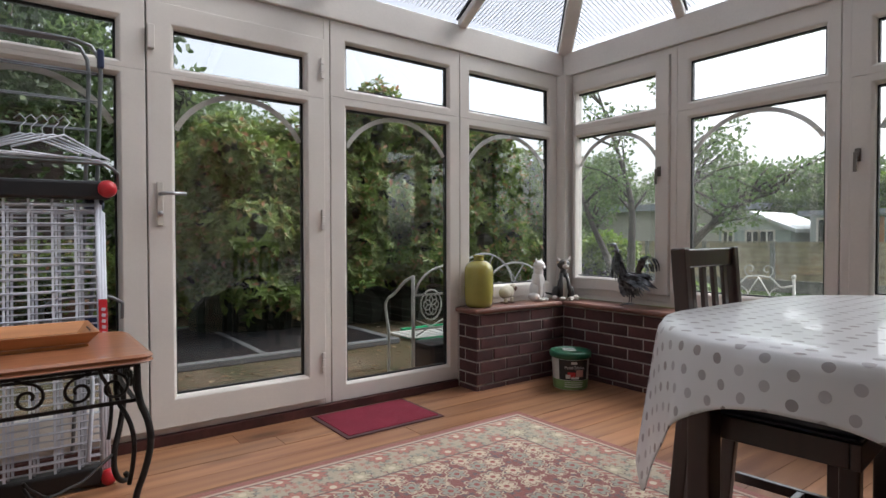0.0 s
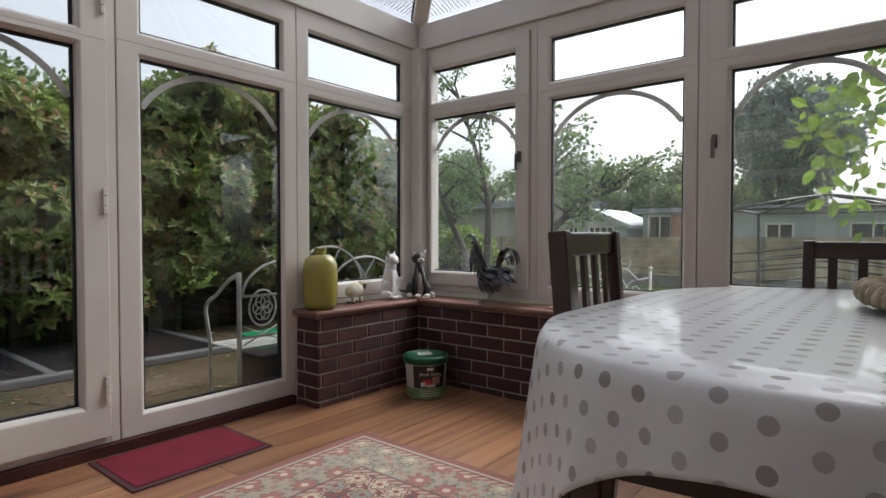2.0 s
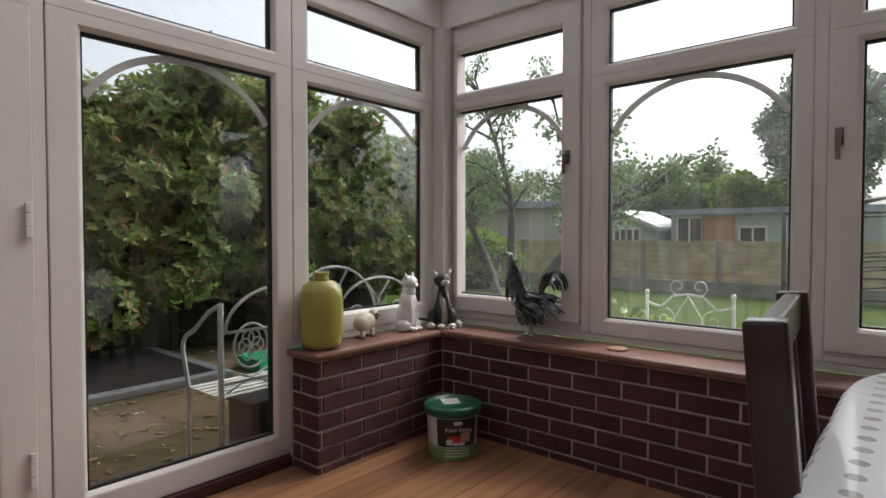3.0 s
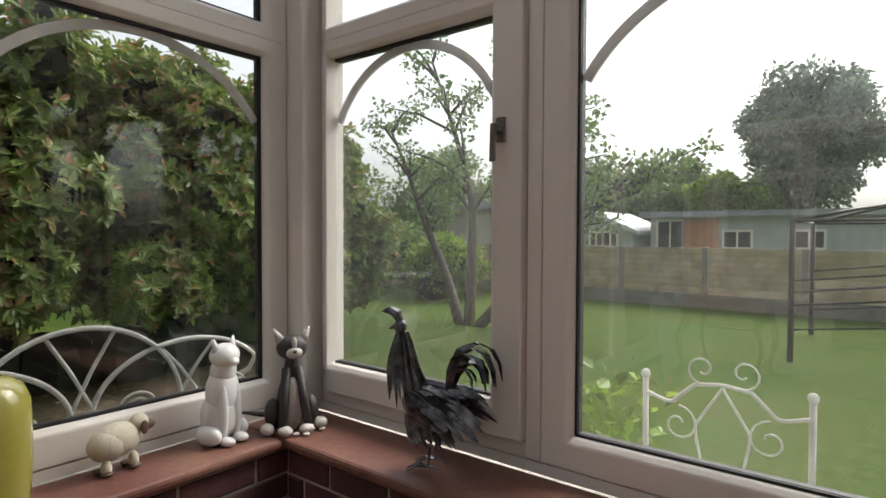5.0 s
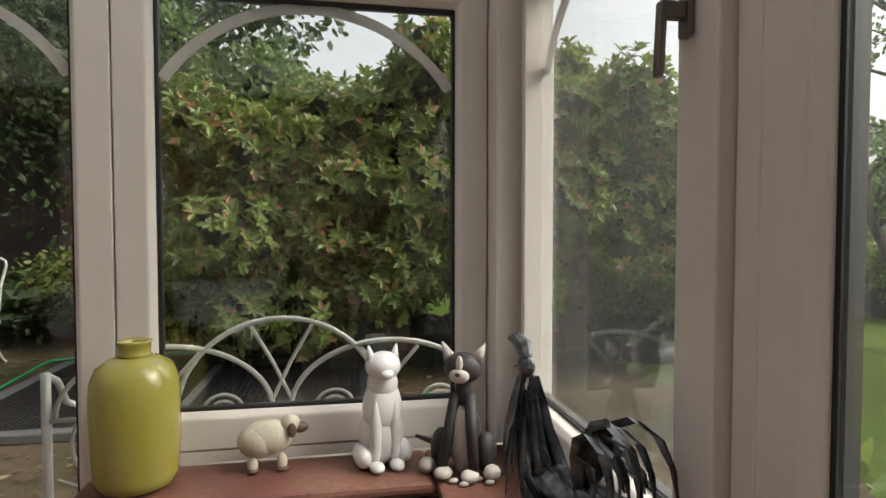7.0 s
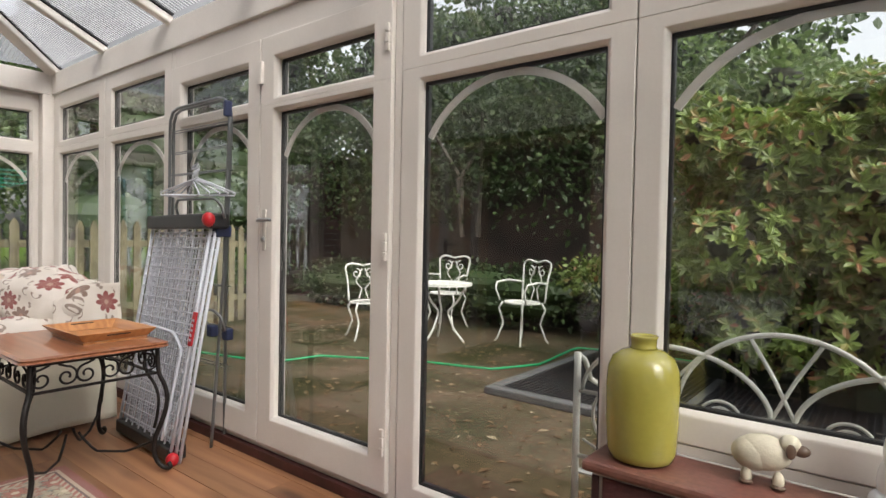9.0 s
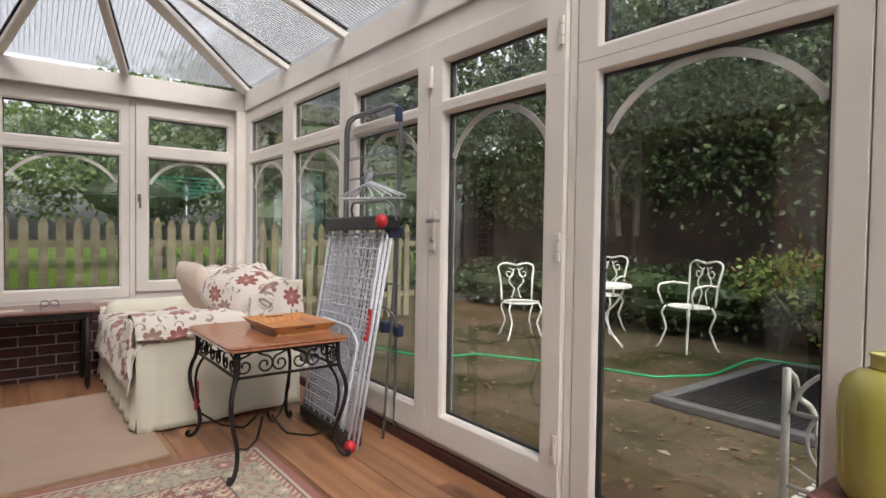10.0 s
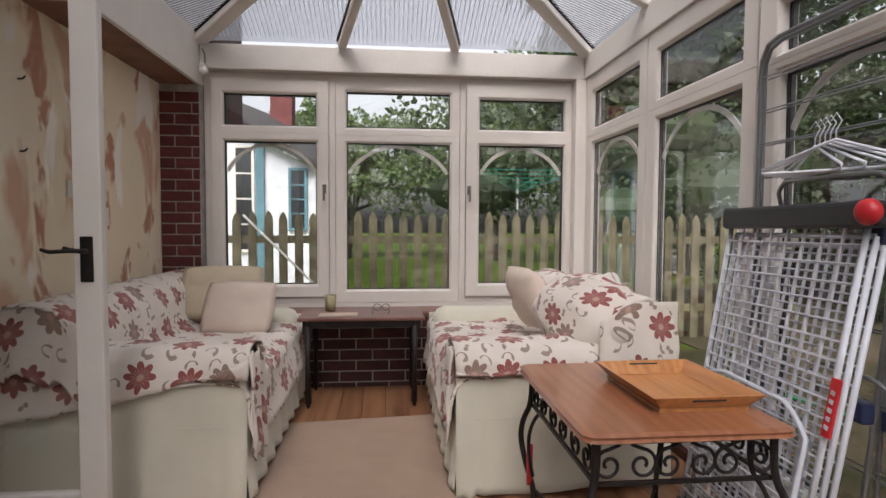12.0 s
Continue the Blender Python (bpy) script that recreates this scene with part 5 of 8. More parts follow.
def side_table():
    t = thing("side_table", "oak-topped side table on black wrought-iron scroll legs", "table")
    X0, X1, Y0, Y1 = -0.28, 0.43, 1.962, 2.52
    bm = bmesh.new()
    prof = [(0.0, 0.578), (-0.012, 0.583), (-0.004, 0.590), (-0.010, 0.598), (0.006, 0.604)]
    loops = []
    for off, z in prof:
        r, lp = 0.03, []
        for cx, cy, a0 in ((X1 - r, Y1 - r, 0), (X0 + r, Y1 - r, 90), (X0 + r, Y0 + r, 180), (X1 - r, Y0 + r, 270)):
            for k in range(4):
                a = radians(a0 + 30 * k)
                lp.append(bm.verts.new((cx + (r - off) * math.cos(a), cy + (r - off) * math.sin(a), z)))
        loops.append(lp)
    for a, b in zip(loops, loops[1:]):
        for k in range(16):
            bm.faces.new((a[k], a[(k + 1) % 16], b[(k + 1) % 16], b[k]))
    bm.faces.new(loops[0][::-1])
    bm.faces.new(loops[-1])
    part("tabletop", bm, TABLEWOOD, t, "glossy oak tabletop with a moulded edge")
    X0, X1, Y0, Y1 = X0 + 0.035, X1 - 0.035, Y0 + 0.035, Y1 - 0.035
    fr = [boxes("apron_rail", BLACKIRON, [it], t) for it in [(X0, Y0, 0.562, X1, Y0 + 0.012, 0.577), (X0, Y1 - 0.012, 0.562, X1, Y1, 0.577), (X0, Y0, 0.562, X0 + 0.012, Y1, 0.577), (X1 - 0.012, Y0, 0.562, X1, Y1, 0.577), (X0, Y0, 0.452, X1, Y0 + 0.010, 0.463), (X0, Y1 - 0.010, 0.452, X1, Y1, 0.463), (X0, Y0, 0.452, X0 + 0.010, Y1, 0.463), (X1 - 0.010, Y0, 0.452, X1, Y1, 0.463)]][0]
    for al, a0, a1, fixed in (((1, 0, 0), X0, X1, Y0), ((1, 0, 0), X0, X1, Y1), ((0, 1, 0), Y0, Y1, X0), ((0, 1, 0), Y0, Y1, X1)):
        n = 3
        for k in range(n):
            m = a0 + (a1 - a0) * (k + 0.5) / n
            for f in (1, -1):
                cc = Vector((m + f * 0.045, fixed, 0.508)) if al[0] else Vector((fixed, m + f * 0.045, 0.508))
                bm = bmesh.new()
                pts = spiral(cc, 0.042, 1.35, radians(90 if f > 0 else 90), (al, (0, 0, 1)), -f)
                tail = [Vector(pts[0]) + Vector(al) * f * 0.03 * -1 + Vector((0, 0, 0.012))]
                tube_bm(bm, tail + pts, 0.0048, 6)
                part("scroll", bm, BLACKIRON, fr, smooth=True)
    for cx, cy, sx, sy in ((X0, Y0, -1, -1), (X1, Y0, 1, -1), (X0, Y1, -1, 1), (X1, Y1, 1, 1)):
        leg = None
        for inner in (0, 1):
            bm = bmesh.new()
            dx, dy = (0.0, 0.0) if inner == 0 else (-sx * 0.055, -sy * 0.03)
            pr = [(0.0, 0.57), (0.002, 0.46), (0.026, 0.40), (0.034, 0.33), (0.018, 0.24), (-0.006, 0.16), (-0.010, 0.09), (0.008, 0.035), (0.034, 0.014), (0.046, 0.028), (0.036, 0.044)]
            if inner:
                pr = [(0.0, 0.57), (0.0, 0.46), (0.03, 0.41), (0.045, 0.34), (0.04, 0.26), (0.03, 0.20)]
            pts = [Vector((cx + dx + sx * a, cy + dy + sy * a, z)) for a, z in pr]
            for _ in range(2):
                pts = [pts[0]] + [q for a, b in zip(pts, pts[1:]) for q in (a.lerp(b, 0.25), a.lerp(b, 0.75))] + [pts[-1]]
            tube_bm(bm, pts, 0.0105 if not inner else 0.007, 8)
            p = part("leg", bm, BLACKIRON, t, smooth=True) if inner == 0 else part("leg_brace", bm, BLACKIRON, leg, smooth=True)
            leg = p if inner == 0 else leg
    bm = bmesh.new()
    c = Vector(((X0 + X1) / 2, (Y0 + Y1) / 2, 0.13))
    for cx, cy in ((X0, Y0), (X1, Y0), (X0, Y1), (X1, Y1)):
        e = Vector((cx, cy, 0.15))
        pts = [e, e.lerp(c, 0.35) + Vector((0, 0, -0.05)), e.lerp(c, 0.7) + Vector((0, 0, -0.045)), c + (e - c) * 0.14 + Vector((0, 0, 0.02)), c + (e - c) * 0.10 + Vector((0, 0, 0.045))]
        tube_bm(bm, resample(pts, 14), 0.006, 6)
    part("stretcher", bm, BLACKIRON, t, smooth=True)
    boxes("red_tag", REDPLASTIC, [(X0 - 0.006, Y0 - 0.016, 0.16, X0 + 0.010, Y0 + 0.004, 0.31)], t)


side_table()


def tray():
    t = thing("tray", "varnished pine tray with sloping sides on the side table", "tray", at=pose(0.105, 2.352, 0.6045, 0, 0, 1))
    hx, hy, h, w, fl = 0.18, 0.135, 0.05, 0.010, 0.032
    boxes("base", TRAYWOOD, [(-hx, -hy, 0, hx, hy, 0.01)], t)
    for sx, sy in ((1, 0), (-1, 0), (0, 1), (0, -1)):
        bm = bmesh.new()
        if sx:
            a = [(sx * hx, -hy, 0.011), (sx * (hx + fl), -hy - fl, h), (sx * (hx + fl), hy + fl, h), (sx * hx, hy, 0.011)]
            n = Vector((-sx * w, 0, 0))
        else:
            a = [(-hx, sy * hy, 0.011), (-hx - fl, sy * (hy + fl), h), (hx + fl, sy * (hy + fl), h), (hx, sy * hy, 0.011)]
            n = Vector((0, -sy * w, 0))
        lo = [bm.verts.new(p) for p in a]
        hi = [bm.verts.new(Vector(p) + n) for p in a]
        bm.faces.new(lo)
        bm.faces.new(hi[::-1])
        for i in range(4):
            bm.faces.new((lo[i], hi[i], hi[(i + 1) % 4], lo[(i + 1) % 4]))
        bmesh.ops.recalc_face_normals(bm, faces=bm.faces)
        p = part("side", bm, TRAYWOOD, t, bevel=0.003)
        if sx:
            boxes("handle_slot", GASKET, [(sx * (hx + 0.022) - 0.0012 - (0.008 if sx > 0 else 0) + (0.0), -0.05, 0.034, sx * (hx + 0.022) + 0.0012 - (0.0 if sx > 0 else -0.008), 0.05, 0.043)], p)


tray()


# ---- folded wire drying racks and a tubular stand ----
def drying_rack():
    t = thing("drying_rack", "folded white wire drying rack with black bars and red feet", "clothes airer")
    B0, B1, T0, T1 = Vector((-0.25, 2.59, 0.06)), Vector((0.36, 2.57, 0.055)), Vector((-0.24, 2.755, 1.11)), Vector((0.37, 2.755, 1.12))
    for k in range(3):
        o = Vector((0.012 * k, 0.014 * k, -0.03 * k + 0.01))
        bm = bmesh.new()
        f = [B0 + o, B1 + o, T1 + o, T0 + o]
        for a, b in zip(f, f[1:] + f[:1]):
            tube_bm(bm, [a, b], 0.0085, 6)
        part("panel_frame", bm, WHITEPLASTIC, t, smooth=True)
        bm = bmesh.new()
        for j in range(1, 8):
            u = j / 8
            beam_bm(bm, (B0 + o).lerp(B1 + o, u), (T0 + o).lerp(T1 + o, u), 0.009, 0.006, (0, 1, 0))
        part("slat", bm, WHITEPLASTIC, t, kind="stuff")
        bm = bmesh.new()
        for j in range(1, 20):
            u = j / 20
            tube_bm(bm, [(B0 + o).lerp(T0 + o, u) + Vector((0, -0.004, 0)), (B1 + o).lerp(T1 + o, u) + Vector((0, -0.004, 0))], 0.0036, 5)
        part("wire", bm, WHITEPLASTIC, t, kind="stuff")
    bm = bmesh.new()
    beam_bm(bm, T0 + Vector((-0.02, 0.02, 0.04)), T1 + Vector((0.05, 0.02, 0.04)), 0.10, 0.075)
    part("end_bar", bm, BLACKPLASTIC, t, "black plastic end bar", bevel=0.012)
    bm = bmesh.new()
    beam_bm(bm, B0 + Vector((-0.02, 0.03, -0.012)), B1 + Vector((0.0, 0.03, -0.012)), 0.09, 0.07)
    part("end_bar", bm, BLACKPLASTIC, t, "black plastic end bar", bevel=0.01)
    bm = bmesh.new()
    blob_bm(bm, T1 + Vector((0.035, -0.035, 0.045)), (0.036, 0.03, 0.036), 16, 10)
    part("knob", bm, REDPLASTIC, t, "round red knob", smooth=True)
    bm = bmesh.new()
    blob_bm(bm, B1 + Vector((0.02, -0.005, -0.026)), (0.03, 0.03, 0.033), 12, 8)
    part("foot", bm, REDPLASTIC, t, "red foot", smooth=True)
    q = B1.lerp(T1, 0.54)
    bm = bmesh.new()
    beam_bm(bm, B1.lerp(T1, 0.47) + Vector((0.012, -0.010, 0)), B1.lerp(T1, 0.62) + Vector((0.012, -0.010, 0)), 0.03, 0.008, (0, 1, 0))
    strip = part("label_strip", bm, REDPLASTIC, t, "red strip with a white mark")
    bm = bmesh.new()
    for k in range(5):
        a = B1.lerp(T1, 0.49 + k * 0.022) + Vector((0.012, -0.0155, 0))
        beam_bm(bm, a, a + Vector((0.003, 0, 0.012)), 0.014, 0.002, (0, 1, 0))
    part("mark", bm, WHITEPLASTIC, strip)
    bm = bmesh.new()
    a, b = B0.lerp(T0, 0.50), B1.lerp(T1, 0.50)
    pts = [a + Vector((0.05, -0.02, 0)), a.lerp(b, 0.25) + Vector((0.02, -0.03, 0.03)), a.lerp(b, 0.8) + Vector((0, -0.03, 0.02)), b + Vector((-0.04, -0.03, -0.05)), B1.lerp(T1, 0.30) + Vector((-0.03, -0.03, 0)), B1.lerp(T1, 0.05) + Vector((-0.05, -0.03, 0))]
    tube_bm(bm, resample(pts, 24), 0.008, 8)
    part("folding_leg", bm, WHITEPLASTIC, t, smooth=True)


drying_rack()


def garment_stand():
    t = thing("garment_stand", "grey tubular folding garment stand with white wire hangers", "clothes airer")
    for o, x0, x1, yb in ((0, -0.20, 0.40, 2.825), (1, -0.23, 0.36, 2.86)):
        bm = bmesh.new()
        pts = [(x1 - 0.10 + 0.02 * o, yb - 0.02 + 0.05 * o, 0.0), (x1 - 0.03, yb, 0.9), (x1, yb + 0.005, 1.70), (x1 - 0.02, yb, 1.76), (x1 - 0.06, yb, 1.785), (x0 + 0.06, yb, 1.785), (x0 + 0.015, yb, 1.76), (x0, yb, 1.71), (x0, yb, 0.9), (x0 - 0.06 + 0.1 * o, yb + 0.04 * o, 0.0)]
        tube_bm(bm, resample(pts, 70), 0.0085, 8)
        part("frame", bm, GREYTUBE, t, smooth=True)
    bm = bmesh.new()
    for z in (0.42, 0.62, 0.83, 1.30, 1.42, 1.54, 1.66):
        for yb in (2.825, 2.86):
            tube_bm(bm, [(-0.21, yb, z), (0.385, yb, z)], 0.003, 5)
    part("rung", bm, GREYTUBE, t, kind="stuff")
    for z, x0, x1 in ((1.27, 0.0, 0.45), (0.72, 0.18, 0.46)):
        bm = bmesh.new()
        pts = [(x0, 2.78, z - 0.10), (x0, 2.76, z - 0.03), (x0 + 0.05, 2.75, z), (x1 - 0.05, 2.75, z), (x1, 2.76, z - 0.03), (x1, 2.78, z - 0.10)]
        tube_bm(bm, resample(pts, 20), 0.007, 8)
        part("hoop", bm, GREYTUBE, t, smooth=True)
    for it in [(0.385, 2.800, 1.68, 0.41, 2.84, 1.76), (0.33, 2.77, 1.08, 0.40, 2.85, 1.14), (0.32, 2.76, 0.58, 0.37, 2.80, 0.64), (0.36, 2.82, 0.56, 0.41, 2.86, 0.62)]:
        boxes("joint", material("navy_plastic", (0.02, 0.03, 0.08), 0.4), [it], t, bevel=0.008)
    for k in range(5):
        bm = bmesh.new()
        a = radians(-20 + 13 * k)
        c = Vector((0.12 + 0.035 * k, 2.79 - 0.012 * k, 1.30))
        dx, dy = math.cos(a) * 0.2, math.sin(a) * 0.2
        tube_bm(bm, [c + Vector((-dx, -dy, 0)), c + Vector((0, 0, 0.075)), c + Vector((dx, dy, 0)), c + Vector((dx * 0.98, dy * 0.98, -0.012)), c + Vector((-dx * 0.98, -dy * 0.98, -0.012))], 0.0042, 6, closed=True)
        tube_bm(bm, [c + Vector((0, 0, 0.075)), c + Vector((0, 0, 0.10)), c + Vector((0.02, 0, 0.125)), c + Vector((0.0, 0, 0.15)), c + Vector((-0.02, 0, 0.13))], 0.002, 5)
        tagged(part("wire_hanger", bm, WHITEPLASTIC, None, "white clothes hanger on the grey stand", smooth=True), category="hanger", group="hangers on the stand")


garment_stand()

# ---- rugs and mat ----
RUGX0, RUGX1, RUGY0, RUGY1 = 0.03, 2.285, 0.55, 2.235


def rug(name, mat, x0, y0, x1, y1, th, label, twist=0.0):
    n, m = 40, 26
    bm = bmesh.new()
    uv = bm.loops.layers.uv.new("uv")
    g = [[bm.verts.new((x0 + (x1 - x0) * i / n + twist * (j / m - 0.5), y0 + (y1 - y0) * j / m, th + 0.0012 * noise.noise(Vector((i * 0.5, j * 0.5, 0))))) for j in range(m + 1)] for i in range(n + 1)]
    for i in range(n):
        for j in range(m):
            f = bm.faces.new((g[i][j], g[i + 1][j], g[i + 1][j + 1], g[i][j + 1]))
            for lp, (a, b) in zip(f.loops, ((i, j), (i + 1, j), (i + 1, j + 1), (i, j + 1))):
                lp[uv].uv = ((x1 - x0) * a / n, (y1 - y0) * b / m)
    edge = [e for e in bm.edges if e.is_boundary]
    ret = bmesh.ops.extrude_edge_only(bm, edges=edge)
    for v in ret["geom"]:
        if isinstance(v, bmesh.types.BMVert):
            v.co.z = 0.0005
    ob = part(name, bm, mat, None, label, smooth=False)
    return tagged(ob, category="rug")


rug("persian_rug", persian(RUGX1 - RUGX0, RUGY1 - RUGY0), RUGX0, RUGY0, RUGX1, RUGY1, 0.011, "worn red and cream Persian rug with a floral border")
rug("beige_rug", material("beige_pile", (0.40, 0.27, 0.19), 0.95, 0.06, 4, 220, 0.6, sheen=0.3), -1.43, 0.93, -0.04, 1.83, 0.012, "plain beige rug between the two sofas", -0.09)
MATRED = material("crimson_mat", (0.22, 0.012, 0.035), 0.95, 0.08, 6, 300, 0.6)
mt = thing("door_mat", "crimson ribbed door mat with a dark rubber edge", "mat")
boxes("mat_edge", material("maroon_rubber", (0.07, 0.02, 0.02), 0.7), [(1.35, 2.435, 0.0, 1.93, 2.85, 0.006)], mt, bevel=0.002)
bm = bmesh.new()
yy = 2.46
while yy < 2.825:
    box_bm(bm, 1.372, yy, 0.006, 1.908, yy + 0.0075, 0.0095)
    yy += 0.0095
part("ribbed_pile", bm, MATRED, mt, kind="stuff")

# ---- dining table, cloth and chairs ----
TX0, TX1, TY0, TY1, TZ = 1.165, 2.52, -0.03, 0.865, 0.755


def dining_table():
    t = thing("dining_table", "dining table with dark wooden legs under a spotted cloth", "table")
    bm = bmesh.new()
    lo, hi = [], []
    for k in range(64):
        q = outline(k / 64, -0.004)[0]
        lo.append(bm.verts.new((q.x, q.y, TZ - 0.03)))
        hi.append(bm.verts.new((q.x, q.y, TZ - 0.002)))
    bm.faces.new(hi)
    bm.faces.new(lo[::-1])
    for k in range(64):
        bm.faces.new((lo[k - 1], lo[k], hi[k], hi[k - 1]))
    part("tabletop", bm, DARKWOOD, t)
    for x, y in ((1.56, 0.80), (1.52, 0.09), (2.33, 0.73), (2.33, 0.09)):
        boxes("leg", DARKWOOD, [(x - 0.032, y - 0.032, 0, x + 0.032, y + 0.032, TZ - 0.03)], t, bevel=0.006)


def outline(u, grow=0.0, r=0.43):
    """A point and outward normal of the rounded oblong, u in 0..1."""
    w, h = TX1 - TX0, TY1 - TY0
    cx, cy = (TX0 + TX1) / 2, (TY0 + TY1) / 2
    sx, sy = w / 2 - r, h / 2 - r
    seg = [2 * sx, math.pi * r / 2, 2 * sy, math.pi * r / 2] * 2
    s = u % 1.0 * sum(seg)
    a0 = 90
    p = Vector((cx + sx, cy + h / 2, 0))
    corners_ = [(sx, sy), (-sx, sy), (-sx, -sy), (sx, -sy)]
    order = [("top", 2 * sx), ("c1", seg[1]), ("left", 2 * sy), ("c2", seg[1]), ("bottom", 2 * sx), ("c3", seg[1]), ("right", 2 * sy), ("c4", seg[1])]
    for nm, ln in order:
        if s <= ln + 1e-9:
            f = s / ln if ln else 0
            break
        s -= ln
    if nm == "top":
        q, nn = Vector((cx + sx - 2 * sx * f, cy + h / 2, 0)), Vector((0, 1, 0))
    elif nm == "left":
        q, nn = Vector((cx - w / 2, cy + sy - 2 * sy * f, 0)), Vector((-1, 0, 0))
    elif nm == "bottom":
        q, nn = Vector((cx - sx + 2 * sx * f, cy - h / 2, 0)), Vector((0, -1, 0))
    elif nm == "right":
        q, nn = Vector((cx + w / 2, cy - sy + 2 * sy * f, 0)), Vector((1, 0, 0))
    else:
        k = int(nm[1]) - 1
        a = radians(90 + 90 * k + 90 * f)
        nn = Vector((math.cos(a), math.sin(a), 0))
        q = Vector((cx + corners_[(k + 1) % 4][0], cy + corners_[(k + 1) % 4][1], 0)) + nn * r
    return q + nn * grow, nn


dining_table()


def tablecloth():
    n = 260
    rx0, rx1, ry0, ry1 = TX0 - 0.11, TX1 + 0.10, TY0 - 0.03, TY1 + 0.235
    rows, uvs = [[] for _ in range(22)], [[] for _ in range(22)]
    cx, cy = (TX0 + TX1) / 2, (TY0 + TY1) / 2
    top = 7
    for i in range(n + 1):
        q, nn = outline(i / n)
        ls = []
        if nn.x > 0.02:
            ls.append((rx1 - q.x) / nn.x)
        if nn.x < -0.02:
            ls.append((rx0 - q.x) / nn.x)
        if nn.y > 0.02:
            ls.append((ry1 - q.y) / nn.y)
        if nn.y < -0.02:
            ls.append((ry0 - q.y) / nn.y)
        hang = max(0.04, min(min(ls), 0.42))
        for k in range(22):
            if k < top:
                f = k / (top - 1)
                p = Vector((cx, cy, 0)).lerp(q, f)
                p.z = TZ + 0.004
                uv = (p.x, p.y)
            else:
                f = (k - top + 1) / (22 - top)
                dn = hang * f
                rel = dn / 0.35
                wave = math.sin(i / n * math.tau * 17 + 0.8 * math.sin(i / n * math.tau * 4)) * 0.5 + math.sin(i / n * math.tau * 31 + 2) * 0.25
                out = 0.003 + 0.008 * min(1, dn / 0.03) + 0.035 * rel + 0.030 * rel * wave * (0.9 if abs(nn.x * nn.y) > 0.2 else 0.8)
                p = q + nn * out
                p.z = TZ + 0.004 - dn + 0.006 * min(1, dn / 0.02)
                uv = (q.x + nn.x * dn, q.y + nn.y * dn)
            rows[k].append(p)
            uvs[k].append((uv[0] + 3.0, uv[1] + 3.0))
    ob = sheet("tablecloth", DOTTED, rows, None, "white oilcloth with grey spots draped over the dining table", "tablecloth", 0.002, uvs)
    return ob


tablecloth()


def dining_chair(m, label):
    floor_z = 0.0 - m.translation.z
    t = thing("dining_chair", label, "chair", group="dining chairs", at=m)
    seat = 0.50
    bm = bmesh.new()
    box_bm(bm, -0.222, -0.212, seat - 0.011, 0.222, 0.185, seat + 0.045)
    bmesh.ops.subdivide_edges(bm, edges=bm.edges, cuts=4, use_grid_fill=True)
    for v in bm.verts:
        if v.co.z > seat + 0.02:
            v.co.z += 0.034 * max(0, 1 - (v.co.x / 0.222) ** 2) ** 0.6 * max(0, 1 - ((v.co.y + 0.0135) / 0.1985) ** 2) ** 0.6
    part("seat_pad", bm, material("navy_leatherette", (0.012, 0.018, 0.04), 0.35, 0.1, 5, 120, 0.1, coat=0.1), t, "padded navy seat", smooth=True, bevel=0.014)
    boxes("seat_frame", DARKWOOD, [(-0.22, -0.21, seat - 0.075, 0.22, -0.188, seat - 0.012), (-0.22, 0.188, seat - 0.075, 0.22, 0.21, seat - 0.012), (-0.22, -0.187, seat - 0.075, -0.198, 0.187, seat - 0.012), (0.198, -0.187, seat - 0.075, 0.22, 0.187, seat - 0.012)], t, bevel=0.003)
    for x in (-0.195, 0.195):
        bm = bmesh.new()
        beam_bm(bm, (x, -0.185, floor_z), (x, -0.185, seat - 0.012), 0.042, 0.042)
        part("leg", bm, DARKWOOD, t, bevel=0.005)
        bm = bmesh.new()
        pts = [(x, 0.245, floor_z), (x, 0.20, seat), (x, 0.205, 0.68), (x, 0.225, 0.93)]
        for a, b in zip(pts, pts[1:]):
            beam_bm(bm, a, b, 0.036, 0.042)
        part("back_leg", bm, DARKWOOD, t, bevel=0.004)
        boxes("stretcher", DARKWOOD, [(x - 0.011, -0.165, 0.17, x + 0.011, 0.20, 0.20)], t, bevel=0.003)
    boxes("stretcher", DARKWOOD, [(-0.184, 0.0, 0.173, 0.184, 0.022, 0.198)], t, bevel=0.003)
    for z, y, h in ((0.90, 0.2235, 0.055), (0.60, 0.203, 0.035)):
        boxes("back_rail", DARKWOOD, [(-0.195, y - 0.012, z - h / 2, 0.195, y + 0.012, z + h / 2)], t, bevel=0.005)
    for k in range(4):
        x = -0.126 + 0.084 * k
        bm = bmesh.new()
        beam_bm(bm, (x, 0.203, 0.61), (x, 0.206, 0.69), 0.028, 0.012, (0, 1, 0))
        beam_bm(bm, (x, 0.206, 0.69), (x, 0.222, 0.885), 0.028, 0.012, (0, 1, 0))
        part("back_slat", bm, DARKWOOD, t, bevel=0.002)
    return t


dining_chair(pose(1.80, 0.69, 0, 0, 0, 5) @ Matrix.Diagonal((0.90, 1.0, 1.0, 1)), "dark-stained slatted dining chair with a navy seat beside the table")
dining_chair(pose(2.40, 0.37, 0, 0, 0, -90) @ Matrix.Diagonal((0.90, 1.0, 0.97, 1)), "dark-stained slatted dining chair at the table end")


